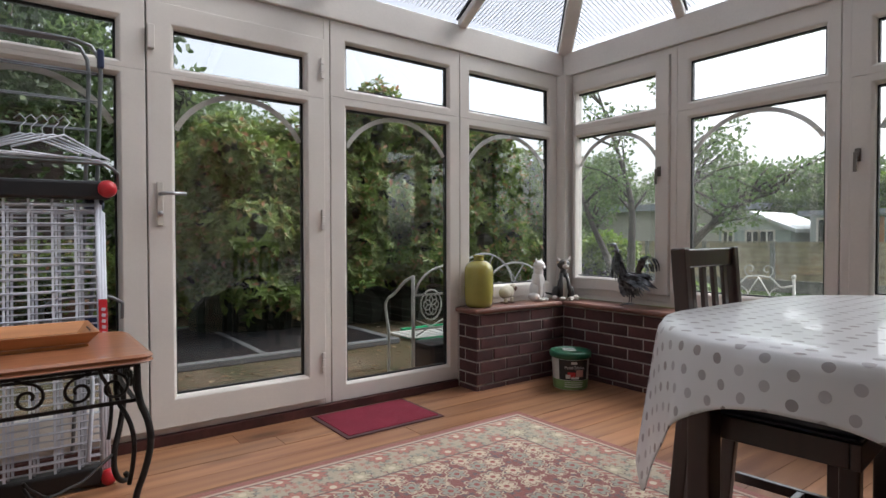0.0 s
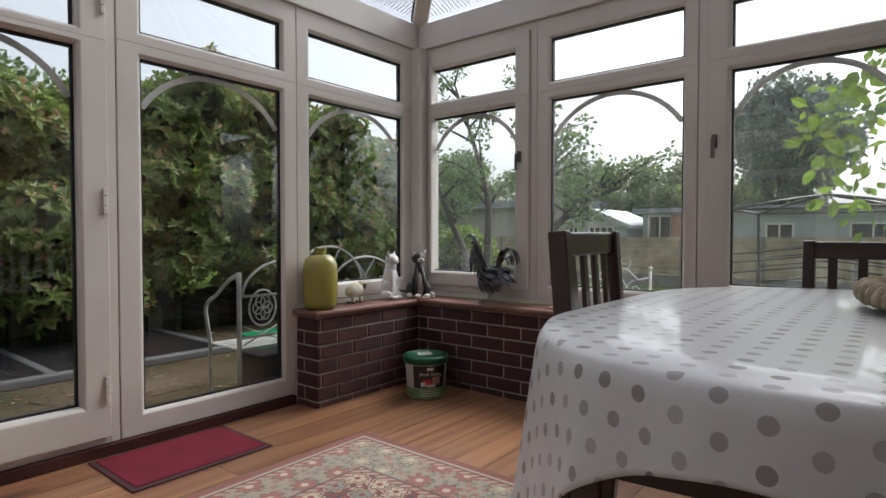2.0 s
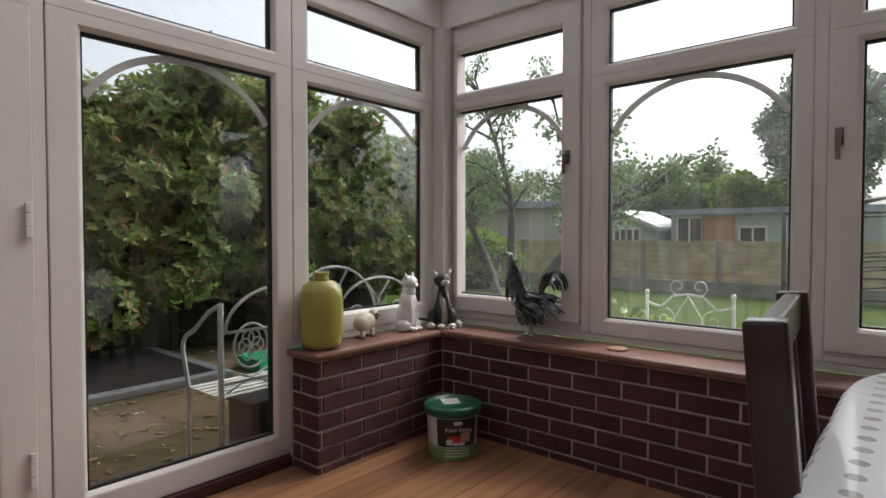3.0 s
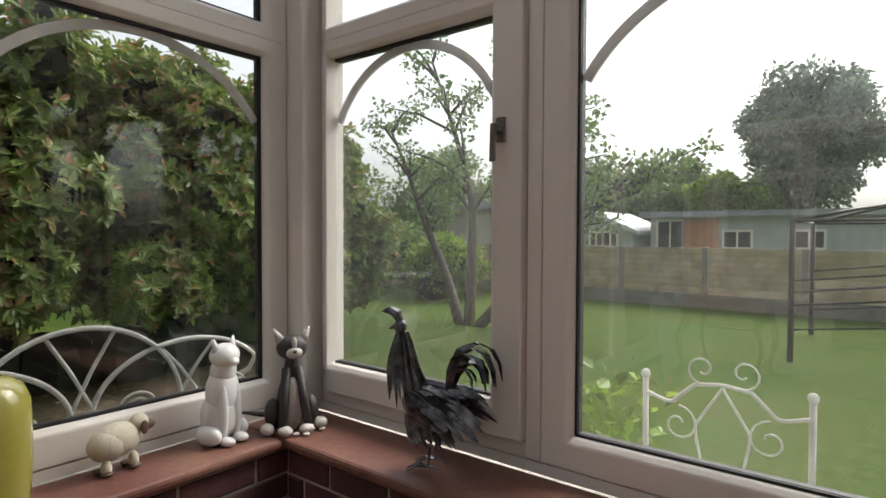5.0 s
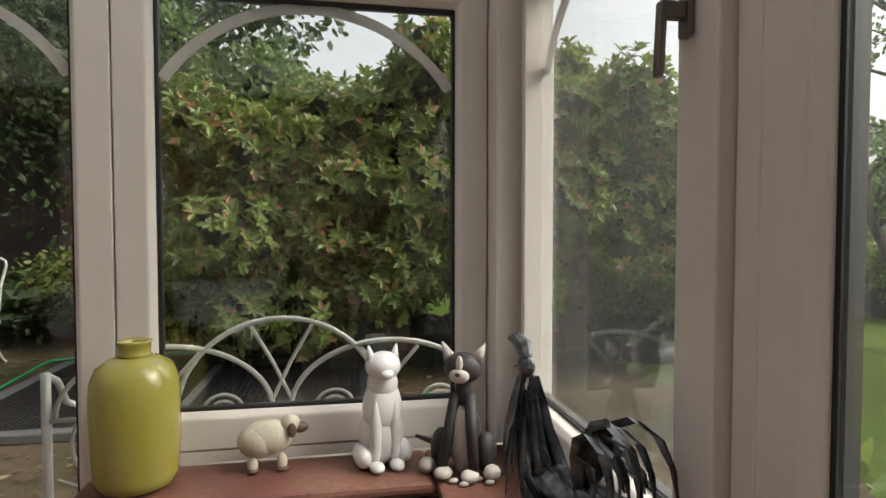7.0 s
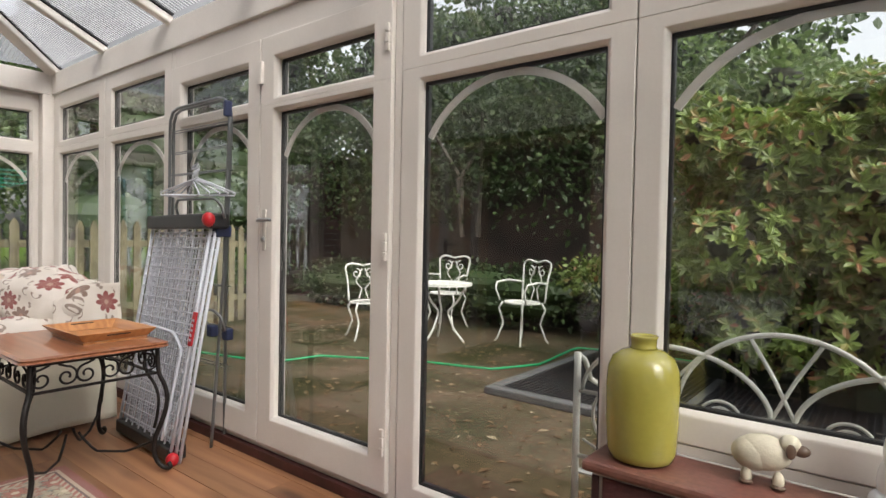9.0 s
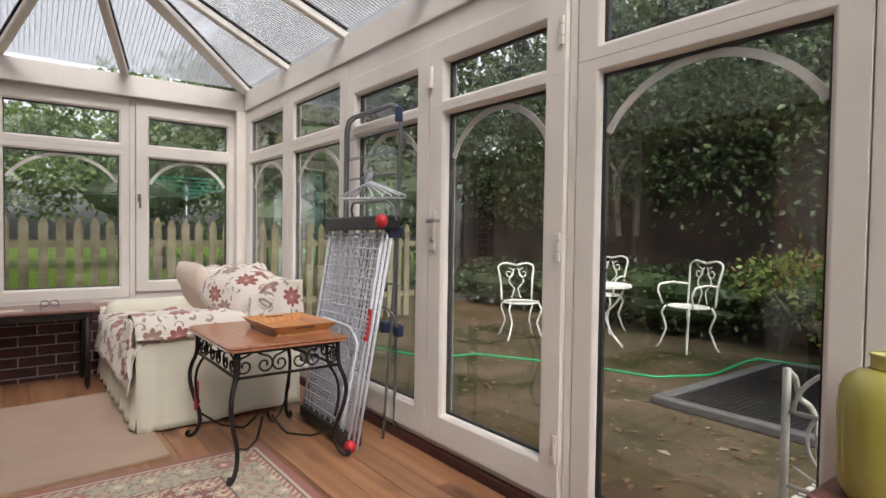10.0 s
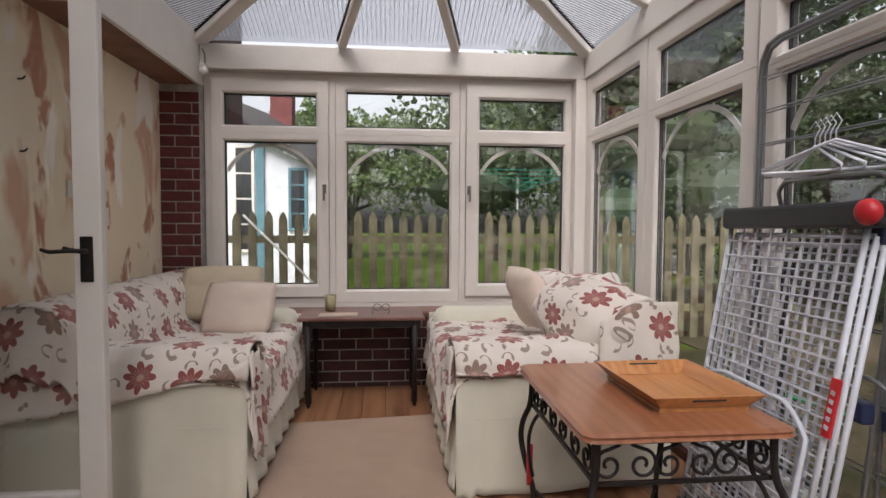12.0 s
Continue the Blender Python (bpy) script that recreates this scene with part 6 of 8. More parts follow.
LX, LY, BX, BY = 2.10, 0.15, 2.06, 0.17
lamp = thing("table_lamp", "table lamp with a tall cream shade on the dining table", "lamp")
bm = bmesh.new()
lathe_bm(bm, [(0.122, 0.80), (0.102, 0.87), (0.078, 0.94), (0.060, 1.01), (0.058, 1.01), (0.076, 0.94), (0.100, 0.87), (0.120, 0.80)], 32, (LX, LY, TZ - 0.785))
part("shade", bm, material("cream_shade", (0.72, 0.66, 0.58), 0.8, 0.05, 4, 120, 0.2), lamp, smooth=True)
bm = bmesh.new()
lathe_bm(bm, [(0, 0.751), (0.055, 0.751), (0.05, 0.765), (0.015, 0.78), (0.014, 0.90), (0, 0.90)], 20, (LX, LY, TZ - 0.745))
part("base", bm, DARKMETAL, lamp, smooth=True)
basket = thing("rope_tray", "oval woven rope tray with a twisted cream rim on the tablecloth", "tray")
bm = bmesh.new()
lathe_bm(bm, [(0, 0.756), (0.21, 0.756), (0.23, 0.775), (0.225, 0.775), (0.2, 0.762), (0, 0.762)], 36, (BX, BY, TZ - 0.748), 1.15, 0.85)
part("base", bm, material("grey_tray_base", (0.10, 0.09, 0.085), 0.6), basket, smooth=True)
rope = material("jute_rope", (0.50, 0.40, 0.27), 0.9, 0.2, 30, 160, 0.6)
for ph in (0, math.pi):
    bm = bmesh.new()
    pts = []
    for i in range(220):
        a = math.tau * i / 220
        w = a * 26 + ph
        pts.append((BX + (0.245 + 0.013 * math.cos(w)) * 1.15 * math.cos(a), BY + (0.245 + 0.013 * math.cos(w)) * 0.85 * math.sin(a), TZ + 0.044 + 0.013 * math.sin(w)))
    tube_bm(bm, pts, 0.015, 6, closed=True)
    part("rope_rim", bm, rope, basket, smooth=True)
for a in (25, 155, 205, 335):
    bm = bmesh.new()
    blob_bm(bm, (BX + 0.245 * math.cos(radians(a)), BY + 0.18 * math.sin(radians(a)), TZ + 0.0165), (0.0125, 0.0125, 0.0125), 10, 8)
    part("ball_foot", bm, CHROME, basket, smooth=True)
pm = thing("place_mat", "pink napkin with a dark scalloped edge lying on the cloth", "napkin")
boxes("cloth", PALE, [(1.31, 0.10, TZ + 0.0065, 1.55, 0.245, TZ + 0.0095)], pm)
bm = bmesh.new()
prev = None
for i in range(99):
    y_, r_ = 0.10 + 0.145 * i / 98, 0.004 + 0.005 * abs(math.sin(math.pi * i / 7))
    cur = [bm.verts.new((1.31 + dx, y_, TZ + dz)) for dx, dz in ((0, 0.0068), (-r_, 0.0068), (-r_, 0.0092), (0, 0.0092))]
    if prev:
        for k in range(4):
            bm.faces.new((prev[k], prev[(k + 1) % 4], cur[(k + 1) % 4], cur[k]))
    prev = cur
part("scalloped_edge", bm, material("dusky_pink", (0.35, 0.22, 0.20), 0.8), pm)
wb = thing("waste_bin", "small dark waste bin on the floor beneath the table", "bin")
bm = bmesh.new()
lathe_bm(bm, [(0, 0.0), (0.085, 0.0), (0.115, 0.25), (0.122, 0.253), (0.118, 0.257), (0.110, 0.25), (0.08, 0.012), (0, 0.012)], 28, (2.0, 0.26, 0))
part("bucket", bm, BLACKPLASTIC, wb, smooth=True)

# ---- bucket of fish food ----
tub = thing("plastic_tub", "round black and white tub with a dark green lid", "tub", at=pose(2.955, 2.435, 0, 0, 0, -128))
TUBWHITE, TUBBLACK, TUBGREEN = material("tub_white", (0.62, 0.62, 0.60), 0.3, 0.03), material("tub_label_black", (0.012, 0.013, 0.015), 0.3, 0.05), material("tub_green", (0.012, 0.09, 0.045), 0.3, 0.08)
bm = bmesh.new()
lathe_bm(bm, [(0, 0), (0.104, 0), (0.107, 0.006), (0.120, 0.205), (0.120, 0.212), (0, 0.212)], 40)
part("body", bm, TUBWHITE, tub, smooth=True)
bm = bmesh.new()
lathe_bm(bm, [(0.1075, 0.004), (0.1085, 0.004), (0.1125, 0.062), (0.1115, 0.062)], 40)
part("base_band", bm, material("tub_pale_green", (0.20, 0.32, 0.12), 0.35), tub)
bm = bmesh.new()
lathe_bm(bm, [(0.124, 0.196), (0.131, 0.200), (0.133, 0.226), (0.128, 0.236), (0.112, 0.240), (0.108, 0.234), (0, 0.234)], 40)
part("lid", bm, TUBGREEN, tub, "dark green ribbed lid", smooth=True)


def curved_patch(a0, a1, z0, z1, lift, n=14):
    bm = bmesh.new()
    prev = None
    for i in range(n + 1):
        a = radians(a0 + (a1 - a0) * i / n)
        r0, r1 = 0.107 + (0.013 * z0 / 0.2) + lift, 0.107 + (0.013 * z1 / 0.2) + lift
        cur = [bm.verts.new((r0 * math.cos(a), r0 * math.sin(a), z0)), bm.verts.new((r1 * math.cos(a), r1 * math.sin(a), z1))]
        if prev:
            bm.faces.new((prev[0], cur[0], cur[1], prev[1]))
        prev = cur
    return bm


lab = part("label", curved_patch(-48, 48, 0.065, 0.192, 0.0015), TUBBLACK, tub)
for a0, a1, z0, z1, mt_ in ((-20, 4, 0.082, 0.116, REDPLASTIC), (-26, -12, 0.075, 0.100, TUBWHITE), (-10, 16, 0.072, 0.088, TUBWHITE), (6, 30, 0.086, 0.130, material("tub_pink", (0.5, 0.25, 0.22), 0.4)), (-9, 9, 0.166, 0.182, TUBWHITE), (-30, 30, 0.02, 0.026, TUBWHITE), (-30, 30, 0.034, 0.039, TUBWHITE), (-30, 30, 0.048, 0.052, TUBWHITE)):
    part("label_mark", curved_patch(a0, a1, z0, z1, 0.0028, 6), mt_, lab)


def text_mesh(name, body, size, m, mat, parent, extrude=0.0005):
    cu = bpy.data.curves.new(name, "FONT")
    cu.body, cu.size, cu.extrude, cu.align_x = body, size, extrude, "CENTER"
    tmp = new(name + "_tmp", cu)
    me = bpy.data.meshes.new_from_object(tmp.evaluated_get(bpy.context.evaluated_depsgraph_get()))
    bpy.data.objects.remove(tmp)
    me.materials.clear()
    me.materials.append(mat)
    ob = new(name, me)
    ob.parent = parent
    ob.matrix_local = m
    return ob


text_mesh("label_text", "Pond Sticks", 0.026, Matrix.Translation((0.1215, 0, 0.138)) @ pose(0, 0, 0, 90, 0, 90), TUBWHITE, lab)
boxes("paper", TUBWHITE, [(-0.06, -0.045, 0.2345, 0.03, 0.035, 0.2362)], tub)

# ---- ledge ornaments ----
vase = thing("vase", "tall rounded olive-yellow glazed vase on the ledge", "vase")
bm = bmesh.new()
prof = [(0, 0.0), (0.070, 0.0), (0.083, 0.008), (0.090, 0.03), (0.094, 0.10), (0.095, 0.20), (0.092, 0.245), (0.080, 0.275), (0.055, 0.293), (0.037, 0.298), (0.033, 0.304), (0.034, 0.325), (0.038, 0.332), (0.034, 0.334), (0.029, 0.328), (0.028, 0.30), (0, 0.29)]
lathe_bm(bm, prof[:10] + [(0, 0.2975)], 48, (2.49, 2.80, LEDGE + 0.001))
part("body", bm, material("olive_glaze", (0.35, 0.31, 0.065), 0.22, 0.06, 4, 60, 0.04, coat=0.5), vase, smooth=True)
bm = bmesh.new()
lathe_bm(bm, [(0, 0.2985), (0.037, 0.2985), (0.033, 0.304), (0.034, 0.325), (0.038, 0.332), (0.034, 0.334), (0.029, 0.328), (0.028, 0.302), (0, 0.301)], 48, (2.49, 2.80, LEDGE + 0.001))
part("neck", bm, MATS["olive_glaze"], vase, smooth=True)


def fused(name, blobs, mats, at, label, category, voxel=0.004, cone=()):
    """One plain figure: lumps melted into a skin."""
    bm = bmesh.new()
    for c, r, k in blobs:
        for v in blob_bm(bm, c, r, 20, 14):
            for f in v.link_faces:
                f.material_index = k
    for a, b, r0, r1, k in cone:
        before = len(bm.faces)
        tube_bm(bm, [a, Vector(a).lerp(Vector(b), 0.5), b], [r0, (r0 + r1) / 2, r1], 12)
        bm.faces.ensure_lookup_table()
        for f in bm.faces[before:]:
            f.material_index = k
    ob = part(name, bm, mats, None, label, smooth=True)
    ob.matrix_world = at
    return tagged(ob, category=category)


WHITEGLAZE = material("white_glaze", (0.76, 0.75, 0.74), 0.3, 0.03, 5, 60, 0.02, coat=0.4)
fused("white_cat_figure", [((0, 0, 0.075), (0.058, 0.050, 0.078), 0), ((0, -0.010, 0.145), (0.050, 0.042, 0.075), 0), ((0, -0.014, 0.205), (0.039, 0.035, 0.04), 0), ((0, -0.020, 0.250), (0.044, 0.040, 0.036), 0), ((0, -0.056, 0.236), (0.017, 0.014, 0.012), 0),
      ((-0.024, -0.038, 0.09), (0.015, 0.016, 0.085), 0), ((0.024, -0.038, 0.09), (0.015, 0.016, 0.085), 0), ((-0.025, -0.055, 0.012), (0.018, 0.026, 0.013), 0), ((0.025, -0.055, 0.012), (0.018, 0.026, 0.013), 0), ((-0.05, -0.01, 0.03), (0.024, 0.045, 0.03), 0), ((0.05, -0.01, 0.03), (0.024, 0.045, 0.03), 0)],
      [WHITEGLAZE], pose(3.052, 2.824, LEDGE + 0.001, 0, 0, 12), "glossy white seated cat figure on the ledge", "figurine", cone=(((-0.028, -0.018, 0.265), (-0.036, -0.016, 0.302), 0.014, 0.002, 0), ((0.028, -0.018, 0.265), (0.036, -0.016, 0.302), 0.014, 0.002, 0)))
CATBLACK, CATWHITE = material("matt_charcoal", (0.035, 0.03, 0.03), 0.6, 0.2, 9, 120, 0.3), material("matt_offwhite", (0.55, 0.50, 0.46), 0.65, 0.12, 9, 120, 0.2)
fused("black_and_white_cat_figure", [((0, 0.0, 0.085), (0.040, 0.032, 0.088), 0), ((0, -0.020, 0.080), (0.029, 0.020, 0.082), 1), ((0, -0.004, 0.19), (0.020, 0.020, 0.05), 0), ((0, -0.012, 0.252), (0.044, 0.036, 0.038), 0), ((0, -0.046, 0.240), (0.023, 0.014, 0.017), 1), ((0, -0.044, 0.268), (0.008, 0.008, 0.02), 1), ((0, -0.061, 0.247), (0.006, 0.005, 0.005), 0),
      ((-0.052, -0.005, 0.05), (0.024, 0.034, 0.048), 0), ((0.052, -0.005, 0.05), (0.024, 0.034, 0.048), 0), ((-0.074, -0.045, 0.018), (0.019, 0.022, 0.018), 1), ((0.074, -0.045, 0.018), (0.019, 0.022, 0.018), 1), ((-0.030, -0.068, 0.014), (0.020, 0.024, 0.014), 1), ((0.030, -0.068, 0.014), (0.020, 0.024, 0.014), 1)],
      [CATBLACK, CATWHITE], pose(3.25, 2.754, LEDGE + 0.001, 0, 0, -26) @ Matrix.Diagonal((1.08, 1.05, 1.0, 1)), "matt black and white seated cat figure on the ledge corner", "figurine",
      cone=(((-0.030, -0.008, 0.272), (-0.050, -0.006, 0.312), 0.016, 0.002, 1), ((0.030, -0.008, 0.272), (0.050, -0.006, 0.312), 0.016, 0.002, 1), ((-0.016, -0.012, 0.19), (-0.036, -0.058, 0.02), 0.013, 0.012, 0), ((0.016, -0.012, 0.19), (0.036, -0.058, 0.02), 0.013, 0.012, 0), ((-0.03, 0.03, 0.03), (-0.13, 0.045, 0.05), 0.011, 0.004, 0)))
WOOL, FACE = material("cream_wool_glaze", (0.60, 0.55, 0.43), 0.6, 0.1, 9, 90, 0.3), material("brown_face_glaze", (0.13, 0.08, 0.055), 0.5)
fused("sheep_figure", [((0, 0, 0.078), (0.062, 0.036, 0.044), 0), ((-0.02, 0, 0.072), (0.05, 0.038, 0.042), 0), ((0.055, -0.004, 0.108), (0.024, 0.022, 0.024), 0), ((0.078, -0.006, 0.098), (0.020, 0.014, 0.014), 1), ((0.058, -0.026, 0.098), (0.011, 0.006, 0.018), 1), ((-0.034, -0.016, 0.02), (0.013, 0.013, 0.022), 0), ((0.034, -0.016, 0.02), (0.013, 0.013, 0.022), 0), ((-0.034, -0.018, 0.006), (0.016, 0.015, 0.007), 1), ((0.034, -0.018, 0.006), (0.016, 0.015, 0.007), 1), ((-0.034, 0.016, 0.006), (0.016, 0.015, 0.007), 1), ((0.034, 0.016, 0.006), (0.016, 0.015, 0.007), 1)],
      [WOOL, FACE], pose(2.775, 2.835, LEDGE + 0.001, 0, 0, 6), "small cream sheep figure with a brown face on the ledge", "figurine")

# ---- metal cockerel ----
COCK = material("dark_recycled_metal", (0.26, 0.27, 0.29), 0.32, 0.35, 25, 120, 0.3, tint=(0.02, 0.02, 0.022), metal=0.75)


def cockerel(m):
    bm = bmesh.new()
    blob_bm(bm, (0, 0, 0.165), (0.085, 0.045, 0.05), 14, 10)
    rng = random.Random(2)

    def plume(pts, w, th=0.0016):
        p = resample(pts, 8)
        prev = None
        for i, q in enumerate(p):
            f = i / 7
            ww = w * math.sin(math.pi * min(1, 0.12 + f * 0.86)) + 0.001
            t = (p[min(7, i + 1)] - p[max(0, i - 1)]).normalized()
            s = t.cross(Vector((0, 1, 0)))
            s = (s.normalized() * 0.75 + Vector((0, 0.65, 0)) * rng.choice((-1, 1)) * 0.6).normalized() if i == 0 else s0
            if i == 0:
                s0 = s
            cur = [bm.verts.new(q + s * ww), bm.verts.new(q + Vector((0, th * 2, 0)) + t.cross(s) * ww * 0.35), bm.verts.new(q - s * ww)]
            if prev:
                bm.faces.new((prev[0], prev[1], cur[1], cur[0]))
                bm.faces.new((prev[1], prev[2], cur[2], cur[1]))
            prev = cur
    # neck hackles: from the throat down over the breast
    for k in range(34):
        a = math.tau * k / 34 * 1.0
        top = Vector((-0.085 + 0.014 * math.cos(a), 0.014 * math.sin(a), 0.345 - 0.02 * (k % 3)))
        low = Vector((-0.060 + 0.065 * math.cos(a), 0.052 * math.sin(a), 0.15 + 0.03 * (k % 3) + 0.035 * math.cos(a) * -1))
        plume([top, top.lerp(low, 0.5) + Vector((-0.006, 0, 0.0)), low], 0.010)
    # body feathers
    for k in range(70):
        u, a = rng.random(), rng.uniform(-2.2, 2.2) + math.pi / 2
        x = -0.06 + 0.15 * u
        q = Vector((x, 0.05 * math.cos(a) * 1.0, 0.165 + 0.05 * math.sin(a)))
        plume([q, q + Vector((0.035, 0.012 * math.cos(a), -0.006)), q + Vector((0.07 + 0.03 * rng.random(), 0.02 * math.cos(a), -0.02 - 0.025 * rng.random()))], 0.009)
    # breast and thigh feathers
    for k in range(36):
        q = Vector((rng.uniform(-0.07, 0.06), rng.uniform(-0.035, 0.035), rng.uniform(0.11, 0.14)))
        plume([q, q + Vector((0.008, 0, -0.03)), q + Vector((0.03, rng.uniform(-0.01, 0.01), -0.055))], 0.007)
    # tail sickles
    for k in range(15):
        s = k / 14
        y = rng.uniform(-0.03, 0.03)
        r = 0.030 + 0.036 * (1 - s)
        c = Vector((0.065 + r, y * 0.6, 0.225 + 0.03 * (1 - s)))
        arc = [c + Vector((-r * math.cos(t), y * t * 0.4, r * 1.15 * math.sin(t))) for t in (0, 0.5, 1.0, 1.5, 2.0, 2.6, 3.1)]
        arc[-1] += Vector((0.0, 0, -0.03 * (1 - s)))
        plume([Vector((0.05, 0, 0.185))] + arc, 0.010 if k % 2 else 0.012)
    # head, comb and beak
    blob_bm(bm, (-0.092, 0, 0.360), (0.020, 0.013, 0.019), 12, 8)
    tube_bm(bm, [(-0.090, 0, 0.374), (-0.10, 0, 0.392), (-0.122, 0, 0.402), (-0.150, 0, 0.398)], [0.010, 0.016, 0.012, 0.002], 8)
    tube_bm(bm, [(-0.108, 0, 0.360), (-0.128, 0, 0.352)], [0.007, 0.001], 6)
    tube_bm(bm, [(-0.100, 0, 0.345), (-0.104, 0, 0.325)], [0.008, 0.004], 6)
    for sy in (-1, 1):
        hip = Vector((0.0, sy * 0.022, 0.125))
        knee, an = hip + Vector((0.012, 0, -0.05)), Vector((0.005, sy * 0.026, 0.012))
        tube_bm(bm, [hip, knee, an], [0.008, 0.0045, 0.004], 6)
        for dx, dy in ((-0.055, -0.022), (-0.062, 0.0), (-0.050, 0.024), (0.035, 0.0)):
            tube_bm(bm, [an, an + Vector((dx * 0.5, dy * 0.5, 0.004)), an + Vector((dx, dy, -0.010))], [0.0035, 0.003, 0.002], 5)
    ob = part("cockerel_figure", bm, COCK, None, "dark recycled-metal cockerel figure with arched tail feathers on the ledge")
    ob.matrix_world = m
    return tagged(ob, category="figurine")


cockerel(pose(3.285, 2.225, LEDGE + 0.001, 0, 0, -72) @ Matrix.Diagonal((0.92, 1, 1, 1)))
bm = bmesh.new()
lathe_bm(bm, [(0, 0), (0.042, 0), (0.044, 0.005), (0.04, 0.009), (0, 0.009)], 24, (3.285, 1.78, LEDGE + 0.001))
tagged(part("coaster", bm, material("terracotta", (0.33, 0.17, 0.11), 0.7), None, "small terracotta disc on the ledge", smooth=True), category="coaster")
bm = bmesh.new()
for k in range(7):
    blob_bm(bm, (3.19 + 0.02 * k, 2.70 - 0.022 * (k % 3), LEDGE + 0.006), (0.012, 0.009, 0.006), 8, 6)
tagged(part("pebble", bm, CATWHITE, None, "few loose pale pebbles by the cat figure", smooth=True, kind="stuff"), category="pebbles")

# ---- open glazed house door ----
DOORWHITE = material("white_gloss_door", (0.70, 0.67, 0.63), 0.3, 0.03, 3, 60, 0.02, coat=0.2)
gd = thing("door_3", "open white glazed house door with black lever handles", "door", kind="structure")
dx0, dx1, dy0, dy1 = -0.262, -0.222, -0.075, 0.512
boxes("stile", DOORWHITE, [(dx0, dy1 - 0.088, 0.012, dx1, dy1, 1.948)], gd, bevel=0.004)
boxes("stile", DOORWHITE, [(dx0, dy0, 0.012, dx1, dy0 + 0.088, 1.948)], gd, bevel=0.004)
boxes("rail", DOORWHITE, [(dx0, dy0 + 0.089, 1.860, dx1, dy1 - 0.089, 1.948)], gd, bevel=0.003)
boxes("rail", DOORWHITE, [(dx0, dy0 + 0.089, 0.012, dx1, dy1 - 0.089, 0.20)], gd, bevel=0.003)
boxes("pane", GLASS, [(-0.244, dy0 + 0.089, 0.201, -0.240, dy1 - 0.089, 1.859)], gd).visible_shadow = False
for sx in (1, -1):
    xf = dx1 if sx > 0 else dx0
    h = boxes("lever_handle", BLACKIRON, [(min(xf, xf + sx * 0.006), 0.445, 0.925, max(xf, xf + sx * 0.006), 0.487, 1.078)], gd, "black iron lever handle", bevel=0.003)
    bm = bmesh.new()
    tube_bm(bm, [(xf, 0.466, 1.028), (xf + sx * 0.035, 0.466, 1.03), (xf + sx * 0.045, 0.44, 1.032), (xf + sx * 0.045, 0.37, 1.028), (xf + sx * 0.045, 0.345, 1.036)], [0.009, 0.008, 0.008, 0.007, 0.006], 8)
    part("lever", bm, BLACKIRON, h, smooth=True)

# ---- garden door fittings ----
for d_ob, hx, hinge in ((D2, 0.632, 1.43), ):
    bm = bmesh.new()
    box_bm(bm, hx - 0.014, -0.026, 1.02, hx + 0.014, -0.0185, 1.22)
    plate = part("lever_handle", bm, material("white_handle", (0.62, 0.58, 0.53), 0.25, 0.05, coat=0.3), d_ob, bevel=0.004)
    bm = bmesh.new()
    tube_bm(bm, [(hx, -0.026, 1.165), (hx, -0.06, 1.165), (hx + 0.02, -0.066, 1.167), (hx + 0.105, -0.064, 1.167)], [0.009, 0.009, 0.009, 0.008], 8)
    part("lever", bm, CHROME, plate, smooth=True)
    bm = bmesh.new()
    tube_bm(bm, [(hx, -0.026, 1.075), (hx, -0.034, 1.075)], 0.012, 12)
    part("key_barrel", bm, CHROME, plate, smooth=True)
    for z in (0.28, 1.06, 1.88):
        boxes("hinge", UPVC, [(hinge, -0.030, z - 0.055, hinge + 0.018, -0.0185, z - 0.022), (hinge, -0.030, z - 0.02, hinge + 0.018, -0.0185, z + 0.02), (hinge, -0.030, z + 0.022, hinge + 0.018, -0.0185, z + 0.055)], d_ob, bevel=0.003)
boxes("contact_sensor", UPVC, [(0.585, 2.862, 1.82, 0.615, 2.881, 1.93)], None, "small cream alarm contact at the top of the door", bevel=0.004, kind="")
bpy.data.objects["contact_sensor"]["category"] = "sensor"

# ---- west end details ----
wt = thing("window_table", "small red-brown table on dark iron legs with castors under the window", "table")
boxes("tabletop", SILLTILE, [(-2.07, 0.93, 0.535, -1.62, 1.69, 0.556)], wt, bevel=0.006)
boxes("apron", BLACKIRON, [(-2.05, 0.96, 0.455, -1.645, 0.985, 0.535), (-2.05, 1.635, 0.455, -1.645, 1.66, 0.535), (-1.67, 0.986, 0.49, -1.645, 1.634, 0.535)], wt)
for x in (-2.03, -1.66):
    for y in (0.99, 1.63):
        bm = bmesh.new()
        tube_bm(bm, [(x, y, 0.50), (x + 0.01, y, 0.25), (x, y, 0.03)], [0.022, 0.014, 0.02], 8)
        lg = part("leg", bm, BLACKIRON, wt, smooth=True)
        bm = bmesh.new()
        blob_bm(bm, (x, y, 0.02), (0.022, 0.012, 0.02), 10, 8)
        part("castor", bm, BLACKIRON, lg, smooth=True)
cup = thing("striped_tumbler", "cream and green striped tumbler on the window table", "tumbler")
bm = bmesh.new()
lathe_bm(bm, [(0, 0), (0.030, 0), (0.038, 0.10), (0.036, 0.10), (0.028, 0.006), (0, 0.006)], 20, (-1.90, 1.10, 0.557))
part("body", bm, material("striped_ceramic", (0.42, 0.38, 0.22), 0.4, 0.2, 40, 60, 0.0), cup, smooth=True)
gl = thing("spectacles", "dark-rimmed spectacles on the window table", "spectacles")
bm = bmesh.new()
